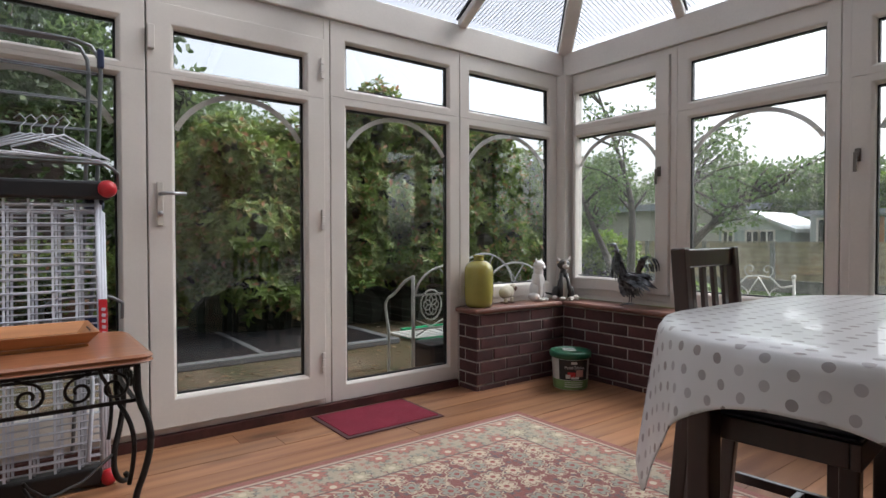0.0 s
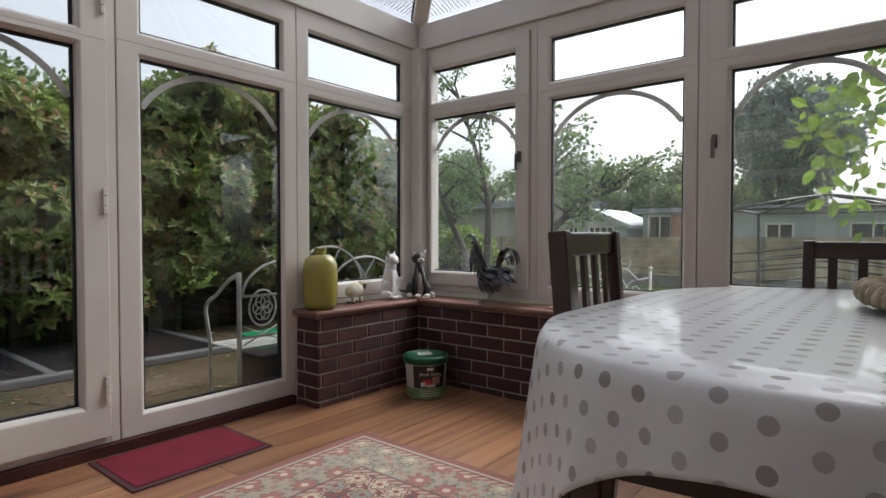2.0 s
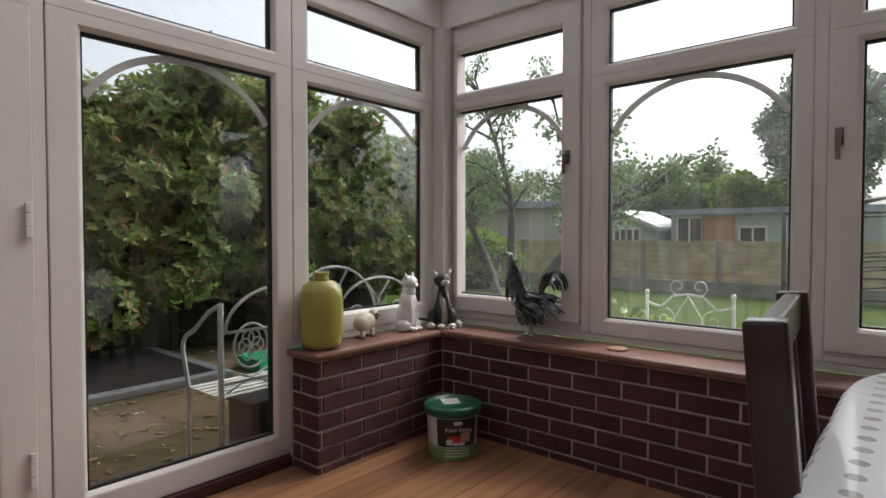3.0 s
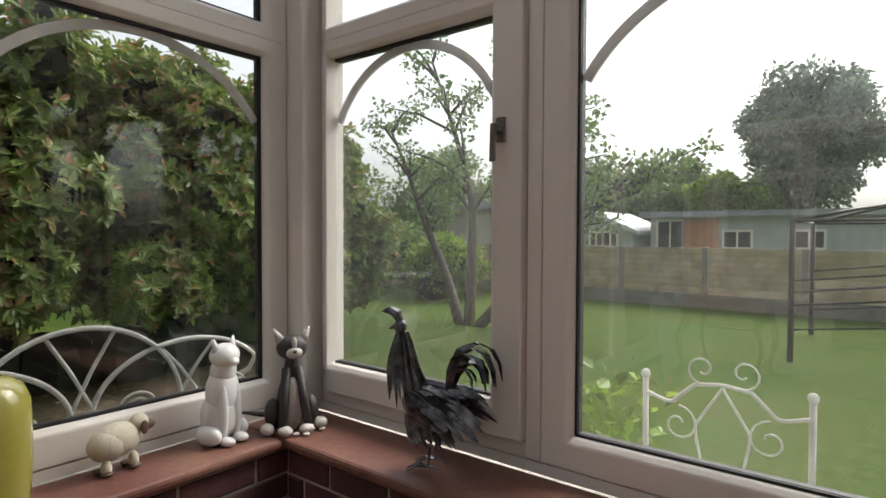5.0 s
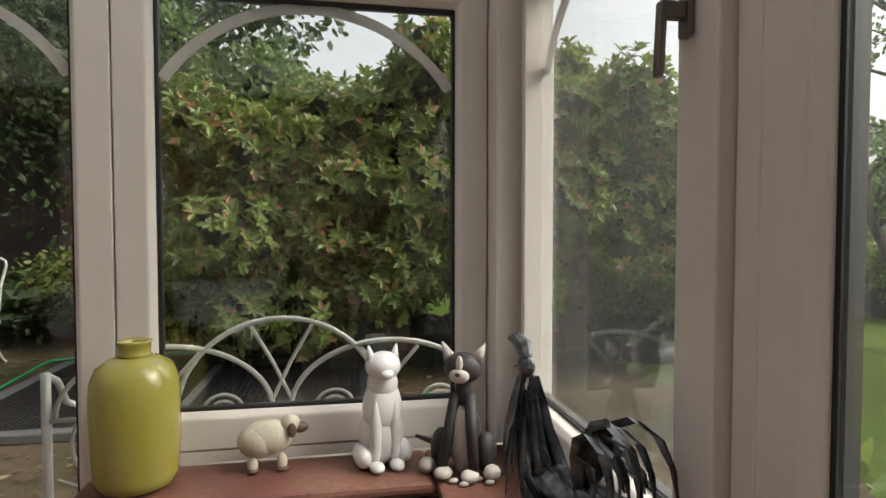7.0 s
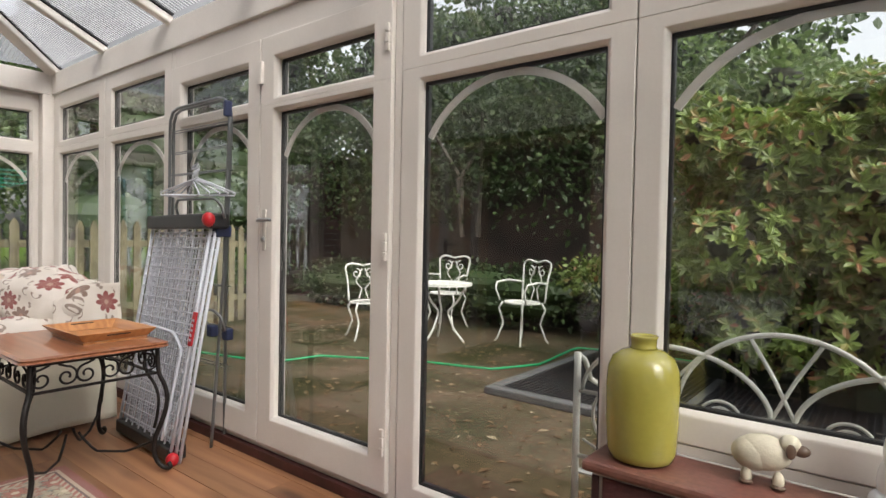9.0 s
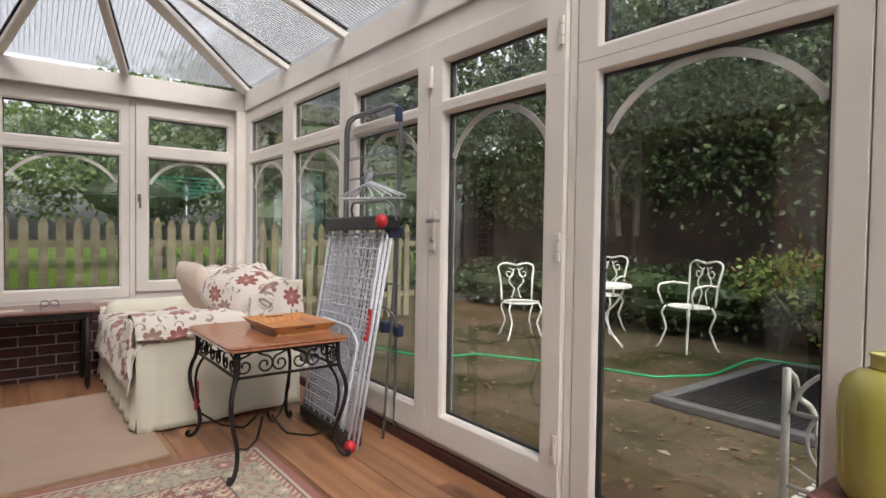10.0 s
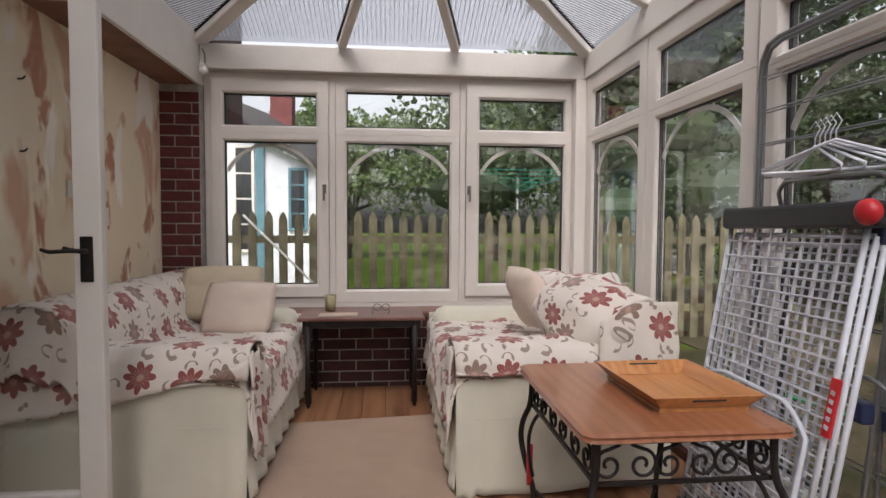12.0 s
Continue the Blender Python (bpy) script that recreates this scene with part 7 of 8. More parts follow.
for k in (0, 1):
    tube_bm(bm, [(-1.85 + 0.0, 1.40 + 0.055 * k + 0.024 * math.cos(a), 0.585 + 0.02 * math.sin(a)) for a in [math.tau * i / 14 for i in range(14)]], 0.003, 5, closed=True)
tube_bm(bm, [(-1.85, 1.376, 0.59), (-1.79, 1.37, 0.575), (-1.73, 1.375, 0.56)], 0.0025, 5)
tube_bm(bm, [(-1.85, 1.479, 0.59), (-1.79, 1.48, 0.575), (-1.73, 1.47, 0.56)], 0.0025, 5)
part("frame", bm, BLACKPLASTIC, gl, smooth=True)
bk = thing("folded_paper", "folded paper on the window table", "paper")
boxes("sheet", material("paper", (0.6, 0.5, 0.4), 0.8), [(-1.80, 1.05, 0.5565, -1.68, 1.28, 0.560)], bk)
cam_ = thing("security_sensor", "white spotlight and bracket fixed at the end of the beam", "sensor")
boxes("bracket", UPVC, [(-2.255, 0.215, 2.12, -2.19, 0.26, 2.18)], cam_, bevel=0.005)
bm = bmesh.new()
tube_bm(bm, [(-2.19, 0.24, 2.15), (-2.12, 0.27, 2.12), (-2.08, 0.285, 2.09)], [0.014, 0.022, 0.024], 12)
part("spot_head", bm, UPVC, cam_, smooth=True)
bm = bmesh.new()
tube_bm(bm, [(-2.24, 0.24, 2.18), (-2.20, 0.25, 2.24), (-2.21, 0.23, 2.28)], 0.006, 6)
part("cable", bm, GREYTUBE, cam_, smooth=True)
sw = boxes("light_switch", UPVC, [(-1.20, -0.069, 1.24, -1.115, -0.060, 1.325)], None, "white light switch on the plaster", bevel=0.003)
sw["category"] = "switch"
soc = boxes("blank_plate", UPVC, [(-1.52, -0.069, 1.10, -1.46, -0.062, 1.20)], None, "small white blanking plate on the scraped plaster", bevel=0.002)
soc["category"] = "plate"
for z in (1.72, 1.42):
    bm = bmesh.new()
    tube_bm(bm, [(-0.78, -0.072, z), (-0.78, -0.05, z), (-0.78, -0.04, z + 0.012)], 0.004, 6)
    tagged(part("wall_hook", bm, BLACKIRON, None, "small dark hook screwed into the bare plaster", smooth=True), category="hook", group="hooks in the plaster")

# ---- garden things ----
def scroll_chair(m, label, arms=True):
    t = thing("garden_chair", label, "chair", group="white garden chairs", at=m)
    bm = bmesh.new()
    tube_bm(bm, [(0.21 * math.cos(a), 0.20 * math.sin(a), 0.43) for a in [math.tau * k / 20 for k in range(20)]], 0.012, 6, closed=True)
    for k in range(-4, 5):
        w = math.sqrt(max(0, 0.04 - (k * 0.042) ** 2))
        tube_bm(bm, [(k * 0.044, -w, 0.43), (k * 0.044, w, 0.43)], 0.006, 5)
    part("seat", bm, WHITEIRON, t, smooth=True)
    for sx in (-1, 1):
        for sy in (-1, 1):
            bm = bmesh.new()
            tube_bm(bm, resample([(sx * 0.17, sy * 0.15, 0.43), (sx * 0.20, sy * 0.18, 0.36), (sx * 0.15, sy * 0.15, 0.2), (sx * 0.20, sy * 0.2, 0.03), (sx * 0.22, sy * 0.22, 0.0)], 12), 0.011, 6)
            part("leg", bm, WHITEIRON, t, smooth=True)
        if arms:
            bm = bmesh.new()
            tube_bm(bm, resample([(sx * 0.20, 0.19, 0.64), (sx * 0.25, 0.0, 0.66), (sx * 0.26, -0.16, 0.64), (sx * 0.25, -0.20, 0.58), (sx * 0.22, -0.15, 0.44)], 14), 0.012, 6)
            part("armrest", bm, WHITEIRON, t, smooth=True)
    bm = bmesh.new()
    for sx in (-1, 1):
        tube_bm(bm, resample([(sx * 0.19, 0.18, 0.43), (sx * 0.20, 0.20, 0.65), (sx * 0.23, 0.24, 0.85), (sx * 0.15, 0.24, 0.89), (0.0, 0.235, 0.86)], 16), 0.012, 6)
        tube_bm(bm, spiral((sx * 0.09, 0.225, 0.76), 0.065, 1.2, radians(90), ((sx, 0, 0), (0, 0, 1)), 1, 20), 0.007, 5)
        tube_bm(bm, resample([(sx * 0.06, 0.20, 0.45), (sx * 0.02, 0.21, 0.57), (sx * 0.10, 0.215, 0.66), (sx * 0.02, 0.23, 0.82)], 14), 0.008, 5)
    part("backrest", bm, WHITEIRON, t, smooth=True)
    return t


first = scroll_chair(pose(-0.42, 7.15, GROUND, 0, 0, -18) @ Matrix.Diagonal((1.05, 1, 1.1, 1)), "white cast-iron scroll-backed garden armchair on the mossy patio")
copy_thing(first, pose(-1.72, 7.35, GROUND, 0, 0, 10))
fc = scroll_chair(pose(-1.95, 6.1, GROUND, 0, 0, 62), "white metal bistro chair on the mossy patio", False)
gt = thing("garden_table", "round white cast-iron garden table on the patio", "table", at=pose(-1.15, 6.55, GROUND))
bm = bmesh.new()
lathe_bm(bm, [(0, 0.685), (0.33, 0.685), (0.345, 0.695), (0.345, 0.665), (0.325, 0.672), (0, 0.676)], 32)
part("tabletop", bm, WHITEIRON, gt)
for k in range(3):
    a = radians(20 + 120 * k)
    bm = bmesh.new()
    tube_bm(bm, resample([(0.28 * math.cos(a), 0.28 * math.sin(a), 0.67), (0.20 * math.cos(a), 0.20 * math.sin(a), 0.5), (0.06 * math.cos(a), 0.06 * math.sin(a), 0.35), (0.14 * math.cos(a), 0.14 * math.sin(a), 0.15), (0.27 * math.cos(a), 0.27 * math.sin(a), 0.0)], 16), 0.013, 6)
    part("leg", bm, WHITEIRON, gt, smooth=True)


def arch_back(bm, arches, z0, y):
    """Overlapping round arches, as on a garden bench."""
    for cx, hw, top in arches:
        tube_bm(bm, [(cx - hw * math.cos(a), y, z0 + (top - z0) * math.sin(a)) for a in [math.pi * i / 24 for i in range(25)]], 0.0075, 6)
        for s in (-1, 1):
            tube_bm(bm, resample([(cx + s * hw * 0.30, y, top - 0.02), (cx + s * hw * 0.10, y, z0 + (top - z0) * 0.55), (cx - s * hw * 0.14, y, z0)], 10), 0.006, 5)
        for r in (0.055, 0.034):
            tube_bm(bm, [(cx + 0.15 - r * math.cos(a), y, z0 + r * 0.9 * math.sin(a)) for a in [math.pi * i / 14 for i in range(15)]], 0.005, 5)


nb = thing("garden_bench", "cream wrought-iron garden bench with an arched back outside the glass", "bench")
NBX0, NBX1, NBY, NBC = 2.17, 3.40, 3.085, 2.785
bm = bmesh.new()
arch_back(bm, ((NBC, 0.285, 0.848), (NBC + 0.31, 0.285, 0.776), (NBC - 0.31, 0.285, 0.776)), 0.585, NBY)
for z in (0.585, 0.36):
    tube_bm(bm, [(NBX0, NBY, z), (NBX1, NBY, z)], 0.008, 6)
part("backrest", bm, WHITEIRON, nb, smooth=True)
for cx in (NBX0 + 0.145, NBX1 - 0.145):
    bm = bmesh.new()
    for k in range(6):
        a = math.tau * k / 6
        tube_bm(bm, [(cx + 0.032 * math.cos(a) + 0.029 * math.cos(a + b), NBY, 0.515 + 0.038 * math.sin(a) + 0.034 * math.sin(a + b)) for b in [math.tau * i / 12 for i in range(12)]], 0.004, 5, closed=True)
    tube_bm(bm, [(cx + 0.085 * math.cos(b), NBY, 0.515 + 0.10 * math.sin(b)) for b in [math.tau * i / 24 for i in range(24)]], 0.006, 5, closed=True)
    for s_ in (-1, 1):
        tube_bm(bm, [(cx - s_ * 0.12, NBY, 0.32), (cx + s_ * 0.12, NBY, 0.42)], 0.005, 5)
    part("flower_panel", bm, WHITEIRON, nb, smooth=True)
for x in (NBX0, NBX1):
    o = 1 if x == NBX1 else -1
    bm = bmesh.new()
    tube_bm(bm, [(x, NBY, GROUND), (x, NBY, 0.40), (x, NBY, 0.715)], 0.013, 6)
    part("back_leg", bm, WHITEIRON, nb, smooth=True)
    bm = bmesh.new()
    tube_bm(bm, resample([(x, NBY, 0.71), (x + o * 0.01, NBY + 0.09, 0.67), (x + o * 0.03, NBY + 0.18, 0.585), (x + o * 0.03, NBY + 0.27, 0.545), (x + o * 0.025, NBY + 0.31, 0.50), (x, NBY + 0.30, 0.30), (x, NBY + 0.31, GROUND)], 24), 0.010, 6)
    part("arm_and_front_leg", bm, WHITEIRON, nb, smooth=True)
bm = bmesh.new()
for k in range(6):
    beam_bm(bm, (NBX0, NBY + 0.02 + 0.053 * k, 0.30), (NBX1, NBY + 0.02 + 0.053 * k, 0.30), 0.035, 0.006)
part("seat", bm, WHITEIRON, nb)
sb = thing("storage_box", "dark plastic box under the garden bench", "box")
boxes("body", material("dark_grey_box", (0.05, 0.05, 0.055), 0.6), [(2.36, 3.16, GROUND, 2.60, 3.38, 0.20)], sb, bevel=0.01)
boxes("lid", MATS["dark_grey_box"], [(2.35, 3.15, 0.201, 2.61, 3.39, 0.225)], sb, bevel=0.006)

eb = thing("garden_chair", "white scroll-topped iron garden chair on the slabs outside the glass", "chair", group="white garden chairs")
EX, EY0, EY1 = 3.78, 1.44, 1.84
EYM = (EY0 + EY1) / 2
for y in (EY0, EY1):
    bm = bmesh.new()
    tube_bm(bm, [(EX, y, GROUND), (EX + 0.01, y, 0.4), (EX, y, 0.715)], 0.008, 6)
    blob_bm(bm, (EX, y, 0.725), (0.013, 0.013, 0.015), 10, 8)
    part("back_leg", bm, WHITEIRON, eb, smooth=True)
    bm = bmesh.new()
    tube_bm(bm, [(EX + 0.36, y, GROUND), (EX + 0.36, y, 0.30)], 0.008, 6)
    part("front_leg", bm, WHITEIRON, eb, smooth=True)
bm = bmesh.new()
tube_bm(bm, resample([(EX, EY0, 0.675), (EX, EY0 + 0.07, 0.655), (EX, EY0 + 0.13, 0.715), (EX, EYM, 0.725), (EX, EY1 - 0.13, 0.715), (EX, EY1 - 0.07, 0.655), (EX, EY1, 0.675)], 24), 0.0055, 6)
for s in (-1, 1):
    tube_bm(bm, spiral((EX, EYM + s * 0.05, 0.76), 0.042, 1.1, radians(-90), ((0, s, 0), (0, 0, 1)), 1, 18), 0.003, 5)
    tube_bm(bm, spiral((EX, EYM + s * 0.11, 0.60), 0.052, 1.2, radians(90), ((0, s, 0), (0, 0, 1)), 1, 20), 0.003, 5)
    tube_bm(bm, resample([(EX, EYM, 0.715), (EX, EYM + s * 0.07, 0.60), (EX, EYM + s * 0.02, 0.36)], 10), 0.0038, 5)
tube_bm(bm, [(EX, EY0, 0.36), (EX, EY1, 0.36)], 0.0055, 6)
part("backrest", bm, WHITEIRON, eb, smooth=True)
boxes("seat", WHITEIRON, [(EX + 0.02, EY0, 0.30, EX + 0.38, EY1, 0.312)], eb, bevel=0.004)

wc = thing("planting_tray", "bright green plastic tray on the paving behind the garden bench", "tray")
GREENTRAY = material("bright_green_plastic", (0.01, 0.30, 0.12), 0.4)
wx0, wx1, wy0, wy1, wz = 3.50, 4.35, 4.95, 5.30, GROUND + 0.0125
boxes("base", GREENTRAY, [(wx0, wy0, GROUND + 0.001, wx1, wy1, GROUND + 0.012)], wc, bevel=0.003)
boxes("rim", GREENTRAY, [(wx0, wy0, wz, wx0 + 0.02, wy1, wz + 0.09), (wx1 - 0.02, wy0, wz, wx1, wy1, wz + 0.09), (wx0 + 0.021, wy0, wz, wx1 - 0.021, wy0 + 0.02, wz + 0.09), (wx0 + 0.021, wy1 - 0.02, wz, wx1 - 0.021, wy1, wz + 0.09)], wc, bevel=0.003)

# pond grille
pg = thing("pond_grille", "grey-framed black mesh grille over a pond in the patio", "pond cover")
FR = material("grey_frame", (0.08, 0.083, 0.086), 0.6, 0.1)
boxes("frame", FR, [(0.50, 5.00, GROUND + 0.001, 3.30, 5.10, GROUND + 0.06), (0.50, 7.05, GROUND + 0.001, 3.30, 7.15, GROUND + 0.06), (0.50, 5.101, GROUND + 0.001, 0.60, 7.049, GROUND + 0.06), (3.20, 5.101, GROUND + 0.001, 3.30, 7.049, GROUND + 0.06), (1.86, 5.101, GROUND + 0.001, 1.93, 7.049, GROUND + 0.06)], pg, bevel=0.01)
boxes("water", DARKPANE, [(0.601, 5.101, GROUND + 0.001, 3.199, 7.049, GROUND + 0.006)], pg)
bm = bmesh.new()
v = 0.62
while v < 3.19:
    beam_bm(bm, (v, 5.1, GROUND + 0.045), (v, 7.05, GROUND + 0.045), 0.006, 0.006)
    v += 0.045
v = 5.12
while v < 7.04:
    beam_bm(bm, (0.6, v, GROUND + 0.051), (3.2, v, GROUND + 0.051), 0.006, 0.006)
    v += 0.045
part("mesh", bm, BLACKPLASTIC, pg, kind="stuff")

hs = thing("garden_hose", "thin bright green hose across the patio", "hose")
bm = bmesh.new()
tube_bm(bm, resample([(-3.2, 4.1, GROUND + 0.01), (-1.6, 4.5, GROUND + 0.01), (-1.5, 5.0, GROUND + 0.01), (-0.6, 5.5, GROUND + 0.01), (0.1, 5.7, GROUND + 0.01), (0.35, 6.2, GROUND + 0.01), (0.40, 6.9, GROUND + 0.08), (0.9, 7.25, GROUND + 0.04), (2.6, 7.3, GROUND + 0.03)], 60), 0.011, 6)
part("hose", bm, material("green_hose", (0.0, 0.28, 0.10), 0.4, 0.05), hs, smooth=True)

ur = thing("stone_cat_urn", "weathered stone ornament on a terracotta pot beside the bush", "ornament", at=pose(0.75, 8.05, GROUND))
bm = bmesh.new()
lathe_bm(bm, [(0, 0), (0.17, 0), (0.22, 0.30), (0.25, 0.33), (0.25, 0.38), (0.2, 0.38), (0, 0.36)], 24)
part("pot", bm, material("terracotta", (0.33, 0.17, 0.11), 0.7), ur, smooth=True)
bm = bmesh.new()
lathe_bm(bm, [(0, 0.381), (0.15, 0.381), (0.13, 0.45), (0.10, 0.6), (0.13, 0.72), (0.10, 0.85), (0.11, 0.95), (0.05, 1.02), (0, 1.03)], 18)
part("figure", bm, material("weathered_stone", (0.26, 0.25, 0.21), 0.9, 0.2, 9, 60, 0.6), ur, smooth=True)
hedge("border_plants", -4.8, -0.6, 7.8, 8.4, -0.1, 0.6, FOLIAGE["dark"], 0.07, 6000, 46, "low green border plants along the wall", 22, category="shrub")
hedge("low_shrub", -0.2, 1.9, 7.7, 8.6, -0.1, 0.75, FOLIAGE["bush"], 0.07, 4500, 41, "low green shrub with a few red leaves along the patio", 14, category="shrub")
hedge("window_shrub", 4.0, 4.4, 2.15, 2.5, -0.1, 0.42, FOLIAGE["light"], 0.07, 420, 42, "lime-green leafy shrub outside the window", 8, core=False, category="shrub")
hedge("vine", 4.8, 5.4, -0.5, 0.45, 0.45, 1.85, FOLIAGE["light"], 0.10, 1300, 43, "lime-green vine at the side of the garden", 10, core=False, category="vine")
hedge("ivy_wall", -5.4, 0.4, 7.9, 8.4, 1.2, 3.6, FOLIAGE["dark"], 0.08, 11000, 44, "lighter climbing leaves hanging over the boundary wall", 34, core=False, category="climber")
hedge("west_shrub", -7.4, -5.9, 2.6, 8.2, 0.0, 2.6, FOLIAGE["dark"], 0.10, 6000, 45, "green shrubs beyond the picket fence", 20, category="shrub")
# fallen leaves on the patio
rngl = np.random.default_rng(9)
cnt = 2200
cx_, cy_ = -3.4 + 7.6 * rngl.random(cnt), 3.15 + 5.0 * rngl.random(cnt)
an_, sz_ = rngl.random(cnt) * math.tau, 0.010 + 0.028 * rngl.random(cnt) ** 2
vs_, fs_ = [], []
for k in range(cnt):
    for q, zz in ((0, 0.004), (1.5, 0.012), (3.1, 0.006), (4.7, 0.010)):
        vs_.append((cx_[k] + sz_[k] * math.cos(an_[k] + q) * (1.3 if zz < 0.008 else 0.7), cy_[k] + sz_[k] * math.sin(an_[k] + q) * (1.3 if zz < 0.008 else 0.7), GROUND + zz))
    fs_.append((4 * k, 4 * k + 1, 4 * k + 2, 4 * k + 3))
me = bpy.data.meshes.new("fallen_leaf")
me.from_pydata(vs_, [], fs_)
me.materials.append(leaf_material("dead_leaf", (0.16, 0.10, 0.05), (0.42, 0.36, 0.25)))
tagged(new("fallen_leaf", me), "fallen leaves and pale flecks on the patio", "leaves", kind="stuff")
# slab path along the east wall
SLAB = material("wet_slab", (0.24, 0.26, 0.27), 0.5, 0.15, 3, 50, 0.3)
for k in range(7):
    for j in range(3):
        boxes("slab", SLAB, [(3.56 + 0.65 * j, -1.6 + k * 0.62, GROUND - 0.03, 4.20 + 0.65 * j, -0.99 + k * 0.62, GROUND + 0.002)], bpy.data.objects["pavement"])

# pergola frame on the lawn
gz = thing("metal_gazebo", "dark metal gazebo frame on the lawn", "gazebo")
GX, GY = 9.6, 1.1
for sx in (-1, 1):
    for sy in (-1, 1):
        bm = bmesh.new()
        tube_bm(bm, [(GX + sx * 0.95, GY + sy * 0.95, GROUND), (GX + sx * 0.95, GY + sy * 0.95, 1.25)], 0.028, 8)
        tube_bm(bm, [(GX + sx * 0.95, GY + sy * 0.95, 1.25), (GX + sx * 0.5, GY + sy * 0.5, 1.36), (GX, GY, 1.46)], 0.018, 6)
        part("post", bm, BLACKIRON, gz, smooth=True)
bm = bmesh.new()
for z in (0.18, 0.42, 0.55, 0.66, 1.25):
    for sx in (-1, 1):
        for a, b in (((sx * 0.95, -0.95), (sx * 0.95, 0.95)),):
            if z < 1.2:
                tube_bm(bm, resample([(GX + a[0], GY + a[1], z), (GX + a[0], GY, z + 0.12), (GX + b[0], GY + b[1], z)], 10), 0.011, 5)
            else:
                tube_bm(bm, [(GX + a[0], GY + a[1], z), (GX + b[0], GY + b[1], z)], 0.016, 6)
                tube_bm(bm, [(GX - 0.95, GY + sx * 0.95, z), (GX + 0.95, GY + sx * 0.95, z)], 0.016, 6)
part("rail", bm, BLACKIRON, gz, smooth=True)

# far neighbour to the north-east
nh = thing("neighbour_house", "low neighbouring house beyond the hedge", "house")
boxes("wall", material("cream_render", (0.5, 0.47, 0.41), 0.9, 0.08), [(24, 12, GROUND, 30, 24, 2.2)], nh)
boxes("roof", FELT, [(23.5, 11.5, 2.201, 30, 24.5, 2.5)], nh)

# cottage to the west
ct = thing("cottage", "white-walled cottage with a dark tiled roof and blue-grey trim", "house")


def prism(name, mat, outline_, x0, x1, parent, rise=0.0):
    """A solid whose (y, z) outline runs from x0 to x1, where it stands higher by rise."""
    bm = bmesh.new()
    f0 = [bm.verts.new((x0, y, z)) for y, z in outline_]
    f1 = [bm.verts.new((x1, y, z + rise)) for y, z in outline_]
    bm.faces.new(f0)
    bm.faces.new(f1[::-1])
    for i in range(len(outline_)):
        j = (i + 1) % len(outline_)
        bm.faces.new((f0[i], f1[i], f1[j], f0[j]))
    bmesh.ops.recalc_face_normals(bm, faces=bm.faces)
    return part(name, bm, mat, parent)


prism("wall", material("white_render", (0.66, 0.68, 0.72), 0.85, 0.08), [(-6.0, GROUND), (0.13, GROUND), (0.13, 2.08), (-0.95, 2.67), (-6.0, 2.67)], -9.0, -13.5, ct)
DARKTILE = material("dark_roof_tile", (0.06, 0.055, 0.055), 0.8, 0.3, 8, 40, 0.8)
prism("roof", DARKTILE, [(0.28, 2.02), (-0.95, 2.69), (-3.2, 3.55), (-3.2, 3.70), (-0.95, 2.84), (0.28, 2.16)], -8.75, -11.6, ct, rise=0.62)
chimney = boxes("chimney", REDBRICK, [(-11.5, -1.08, 2.8, -11.0, -0.62, 4.5)], ct)
boxes("chimney_pot", material("terracotta", (0.33, 0.17, 0.11), 0.7), [(-11.35, -0.95, 4.501, -11.15, -0.75, 4.8)], chimney)
for y0, y1, z0, z1 in ((-1.30, -1.02, 0.6, 2.46), (-0.31, -0.07, 1.0, 2.06)):
    w_ = boxes("window", DARKPANE, [(-8.995, y0, z0, -8.97, y1, z1)], ct)
    boxes("window_frame", UPVC if y0 < -1 else material("blue_grey_paint", (0.10, 0.22, 0.27), 0.6), [(-8.995, y0 - 0.05, z0 - 0.05, -8.95, y0, z1 + 0.05), (-8.995, y1, z0 - 0.05, -8.95, y1 + 0.05, z1 + 0.05), (-8.995, y0, z1, -8.95, y1, z1 + 0.05), (-8.995, y0, z0 - 0.05, -8.95, y1, z0)] + [(-8.995, y0, z0 + (z1 - z0) * k / 4 - 0.015, -8.955, y1, z0 + (z1 - z0) * k / 4 + 0.015) for k in (1, 2, 3)], w_)
boxes("corner_board", MATS["blue_grey_paint"], [(-8.995, -0.94, GROUND, -8.93, -0.79, 2.58)], ct)
ra = thing("rotary_airer", "rotary clothes line with green cords", "clothes line", at=pose(-6.6, 3.4, GROUND))
bm = bmesh.new()
tube_bm(bm, [(0, 0, 0), (0, 0, 1.95)], 0.022, 8)
part("pole", bm, GREYTUBE, ra, smooth=True)
for k in range(4):
    a = radians(45 + 90 * k)
    bm = bmesh.new()
    tube_bm(bm, [(0, 0, 1.70), (1.1 * math.cos(a), 1.1 * math.sin(a), 1.98)], 0.010, 6)
    part("arm", bm, GREYTUBE, ra, smooth=True)
bm = bmesh.new()
for j in range(1, 7):
    r = 1.1 * j / 6
    c = [(r * math.cos(radians(45 + 90 * k)), r * math.sin(radians(45 + 90 * k)), 1.70 + 0.28 * j / 6) for k in range(4)]
    for k in range(4):
        tube_bm(bm, [c[k], c[(k + 1) % 4]], 0.006, 4)
part("cord", bm, material("green_cord", (0.0, 0.25, 0.17), 0.5), ra, kind="stuff")
bm = bmesh.new()
tube_bm(bm, [(-4.18, 0.0, 1.19), (-4.17, 0.70, 0.49), (-4.16, 1.33, GROUND + 0.01)], 0.012, 8)
tagged(part("leaning_pole", bm, WHITEIRON, None, "white pole leaning outside the west window", smooth=True), category="pole")

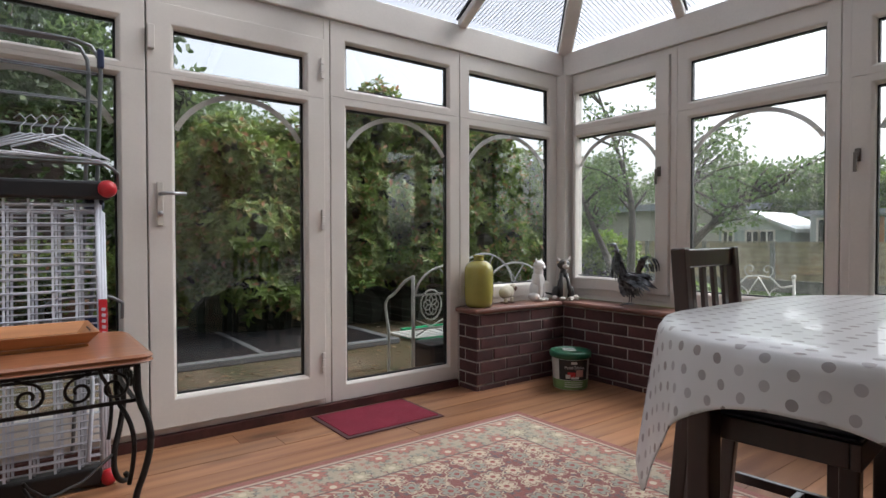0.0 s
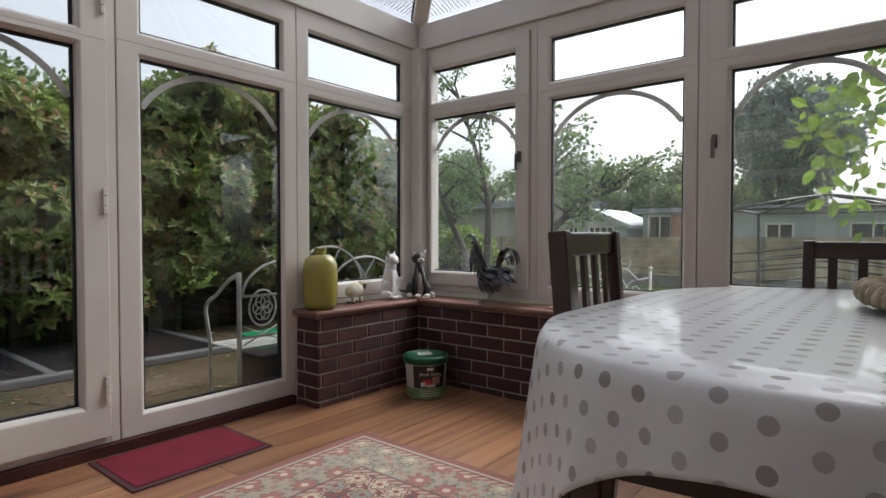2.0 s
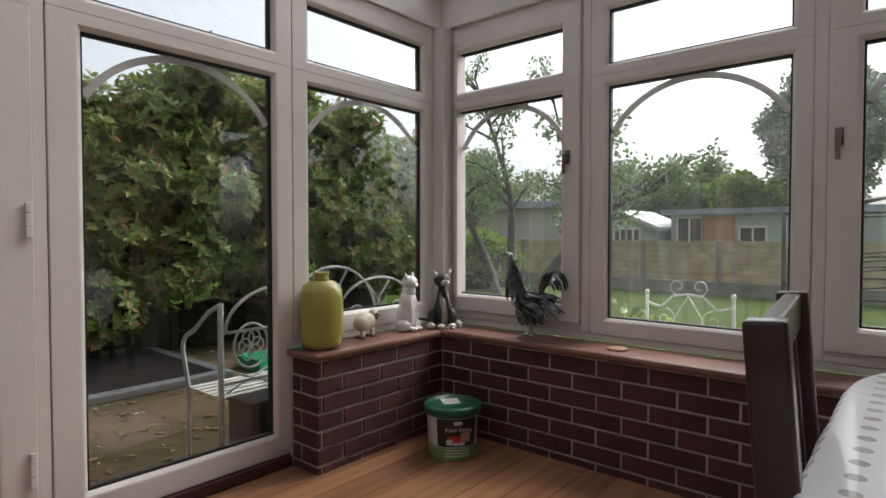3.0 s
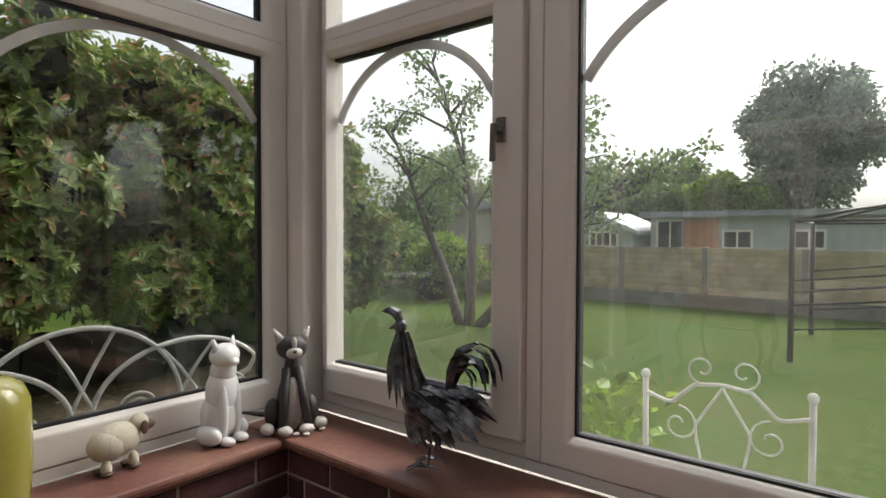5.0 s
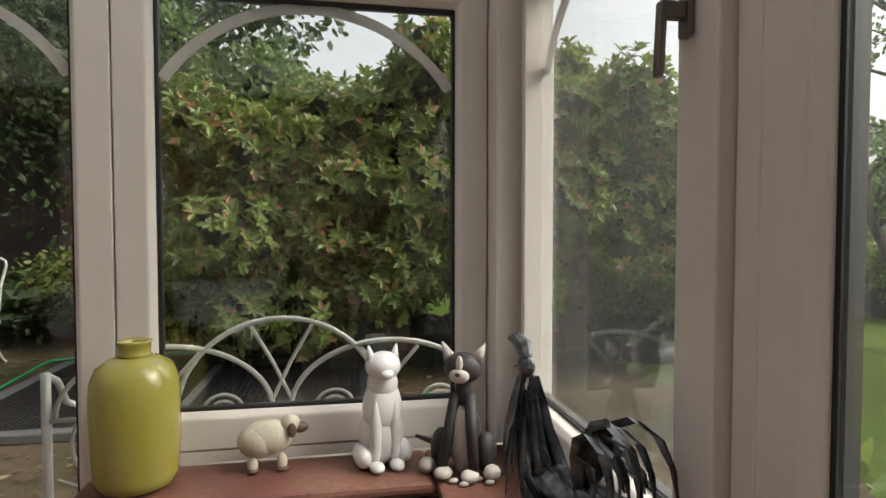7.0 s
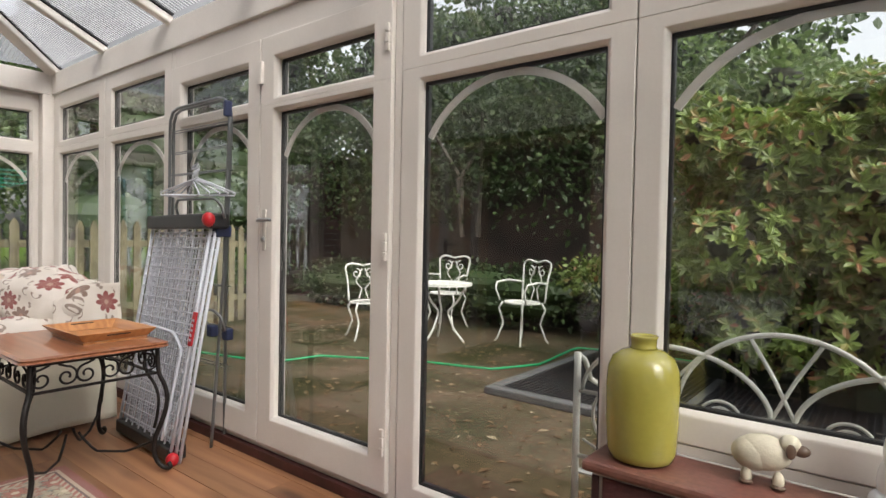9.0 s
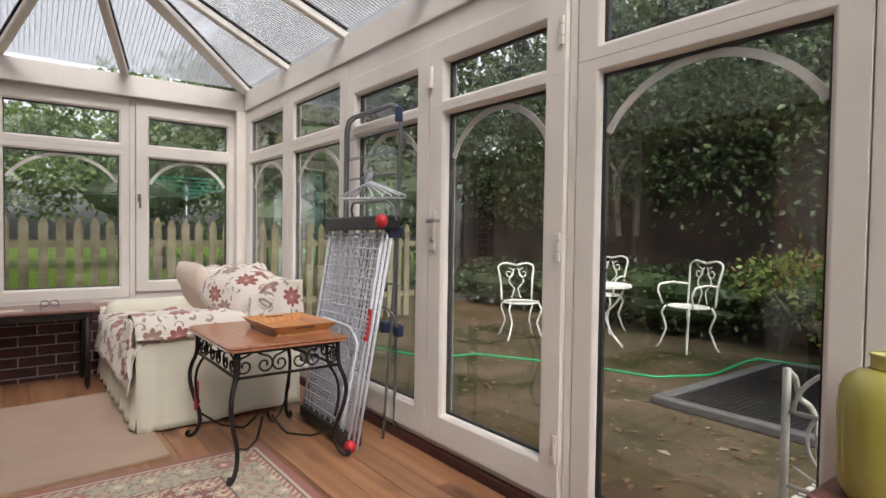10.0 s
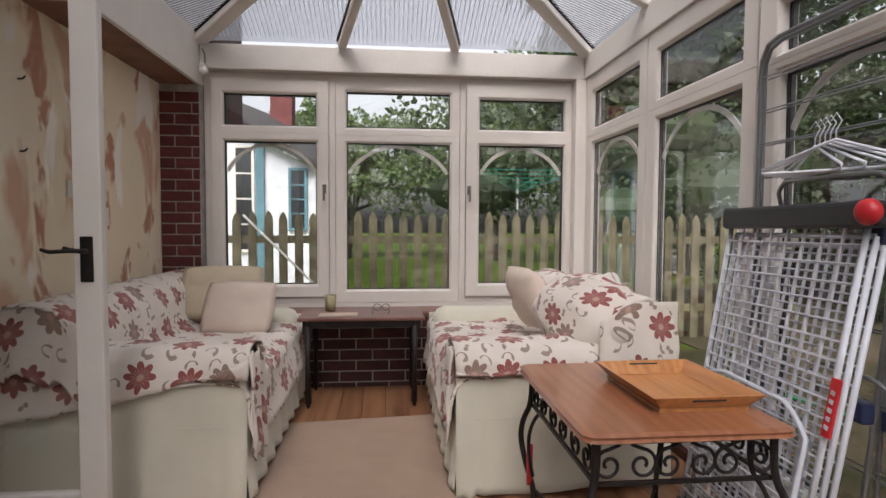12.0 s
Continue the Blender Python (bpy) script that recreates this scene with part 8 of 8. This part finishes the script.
# ---- floor boards ----
rng = random.Random(8)
yb, boards = -0.34, 0
floor_ob = bpy.data.objects["floor"]
while yb < 2.87:
    w = 0.138
    y1 = min(yb + w - 0.0025, 2.872)
    xs = [-2.40]
    while xs[-1] < 3.45:
        xs.append(xs[-1] + rng.uniform(1.3, 3.0))
    for a, b in zip(xs, xs[1:]):
        b = min(b, 3.46)
        if b - a < 0.05:
            continue
        boxes("board", PINE, [(a + 0.001, yb, -0.0215, b - 0.001, y1, rng.uniform(-0.0012, 0.0))], floor_ob, bevel=0.0)
    yb += w


# ---- bricks ----
def brick_face(m, a0, a1, z0, courses, mat, parent, limit, h=0.065, pitch=0.0745, length=0.215, joint=0.010, first=0.0, skip=None, headers=False):
    """Courses of bricks on a face: a along it, outwards is +y of m."""
    cache = {}
    for c in range(courses):
        z = z0 + c * pitch
        off = first + (0 if c % 2 else (length + joint) / 2)
        a = a0 - off
        while a < a1 - 0.004:
            b0, b1 = max(a, a0), min(a + length, a1)
            if b1 - b0 > 0.018:
                key = round(b1 - b0, 3)
                if key not in cache:
                    bm = bmesh.new()
                    e = 0.004
                    L = b1 - b0
                    v0 = [bm.verts.new(p) for p in ((0, 0, 0), (L, 0, 0), (L, 0, h), (0, 0, h))]
                    v1 = [bm.verts.new(p) for p in ((0, 0.0035, 0), (L, 0.0035, 0), (L, 0.0035, h), (0, 0.0035, h))]
                    v2 = [bm.verts.new(p) for p in ((e, 0.006, e), (L - e, 0.006, e), (L - e, 0.006, h - e), (e, 0.006, h - e))]
                    for p, q in ((v0, v1), (v1, v2)):
                        for k in range(4):
                            bm.faces.new((p[k], q[k], q[(k + 1) % 4], p[(k + 1) % 4]))
                    bm.faces.new(v2[::-1])
                    bmesh.ops.recalc_face_normals(bm, faces=bm.faces)
                    me = bpy.data.meshes.new("brick")
                    bm.to_mesh(me)
                    bm.free()
                    me.materials.append(mat)
                    cache[key] = me
                ob = new("brick", cache[key])
                ob.parent = parent
                ob.matrix_local = m @ Matrix.Translation((b0, rng.uniform(-0.0015, 0.001), z))
            a += length + joint
    return cache


def face(ox, oy, ax, ay):
    """A face whose a axis runs along (ax, ay) from (ox, oy); outwards is to its left."""
    return Matrix(((ax, -ay, 0, ox), (ay, ax, 0, oy), (0, 0, 1, 0), (0, 0, 0, 1)))


# inner faces, outward normal points into the room
brick_face(face(3.200, 2.709, -1, 0), 0.0, 0.808, -0.038, 7, BRICK, core, 200)
brick_face(face(2.394, 2.709, 0, 1), 0.0, 0.168, -0.038, 7, BRICK, core, 50, first=0.11)
brick_face(face(3.199, -0.07, 0, 1), 0.0, 2.766, -0.038, 7, BRICK, core, 300)
brick_face(face(-2.109, 2.709, 0, -1), 0.0, 2.766, -0.038, 7, BRICK, core, 300)
brick_face(face(-2.259, 0.19, 0, -1), 0.0, 0.257, 0.520, 20, REDBRICK, pier, 300, first=0.06)
brick_face(face(3.349, -0.068, 0, 1), 0.0, 0.257, 0.520, 20, BRICK, pier, 300, first=0.06)
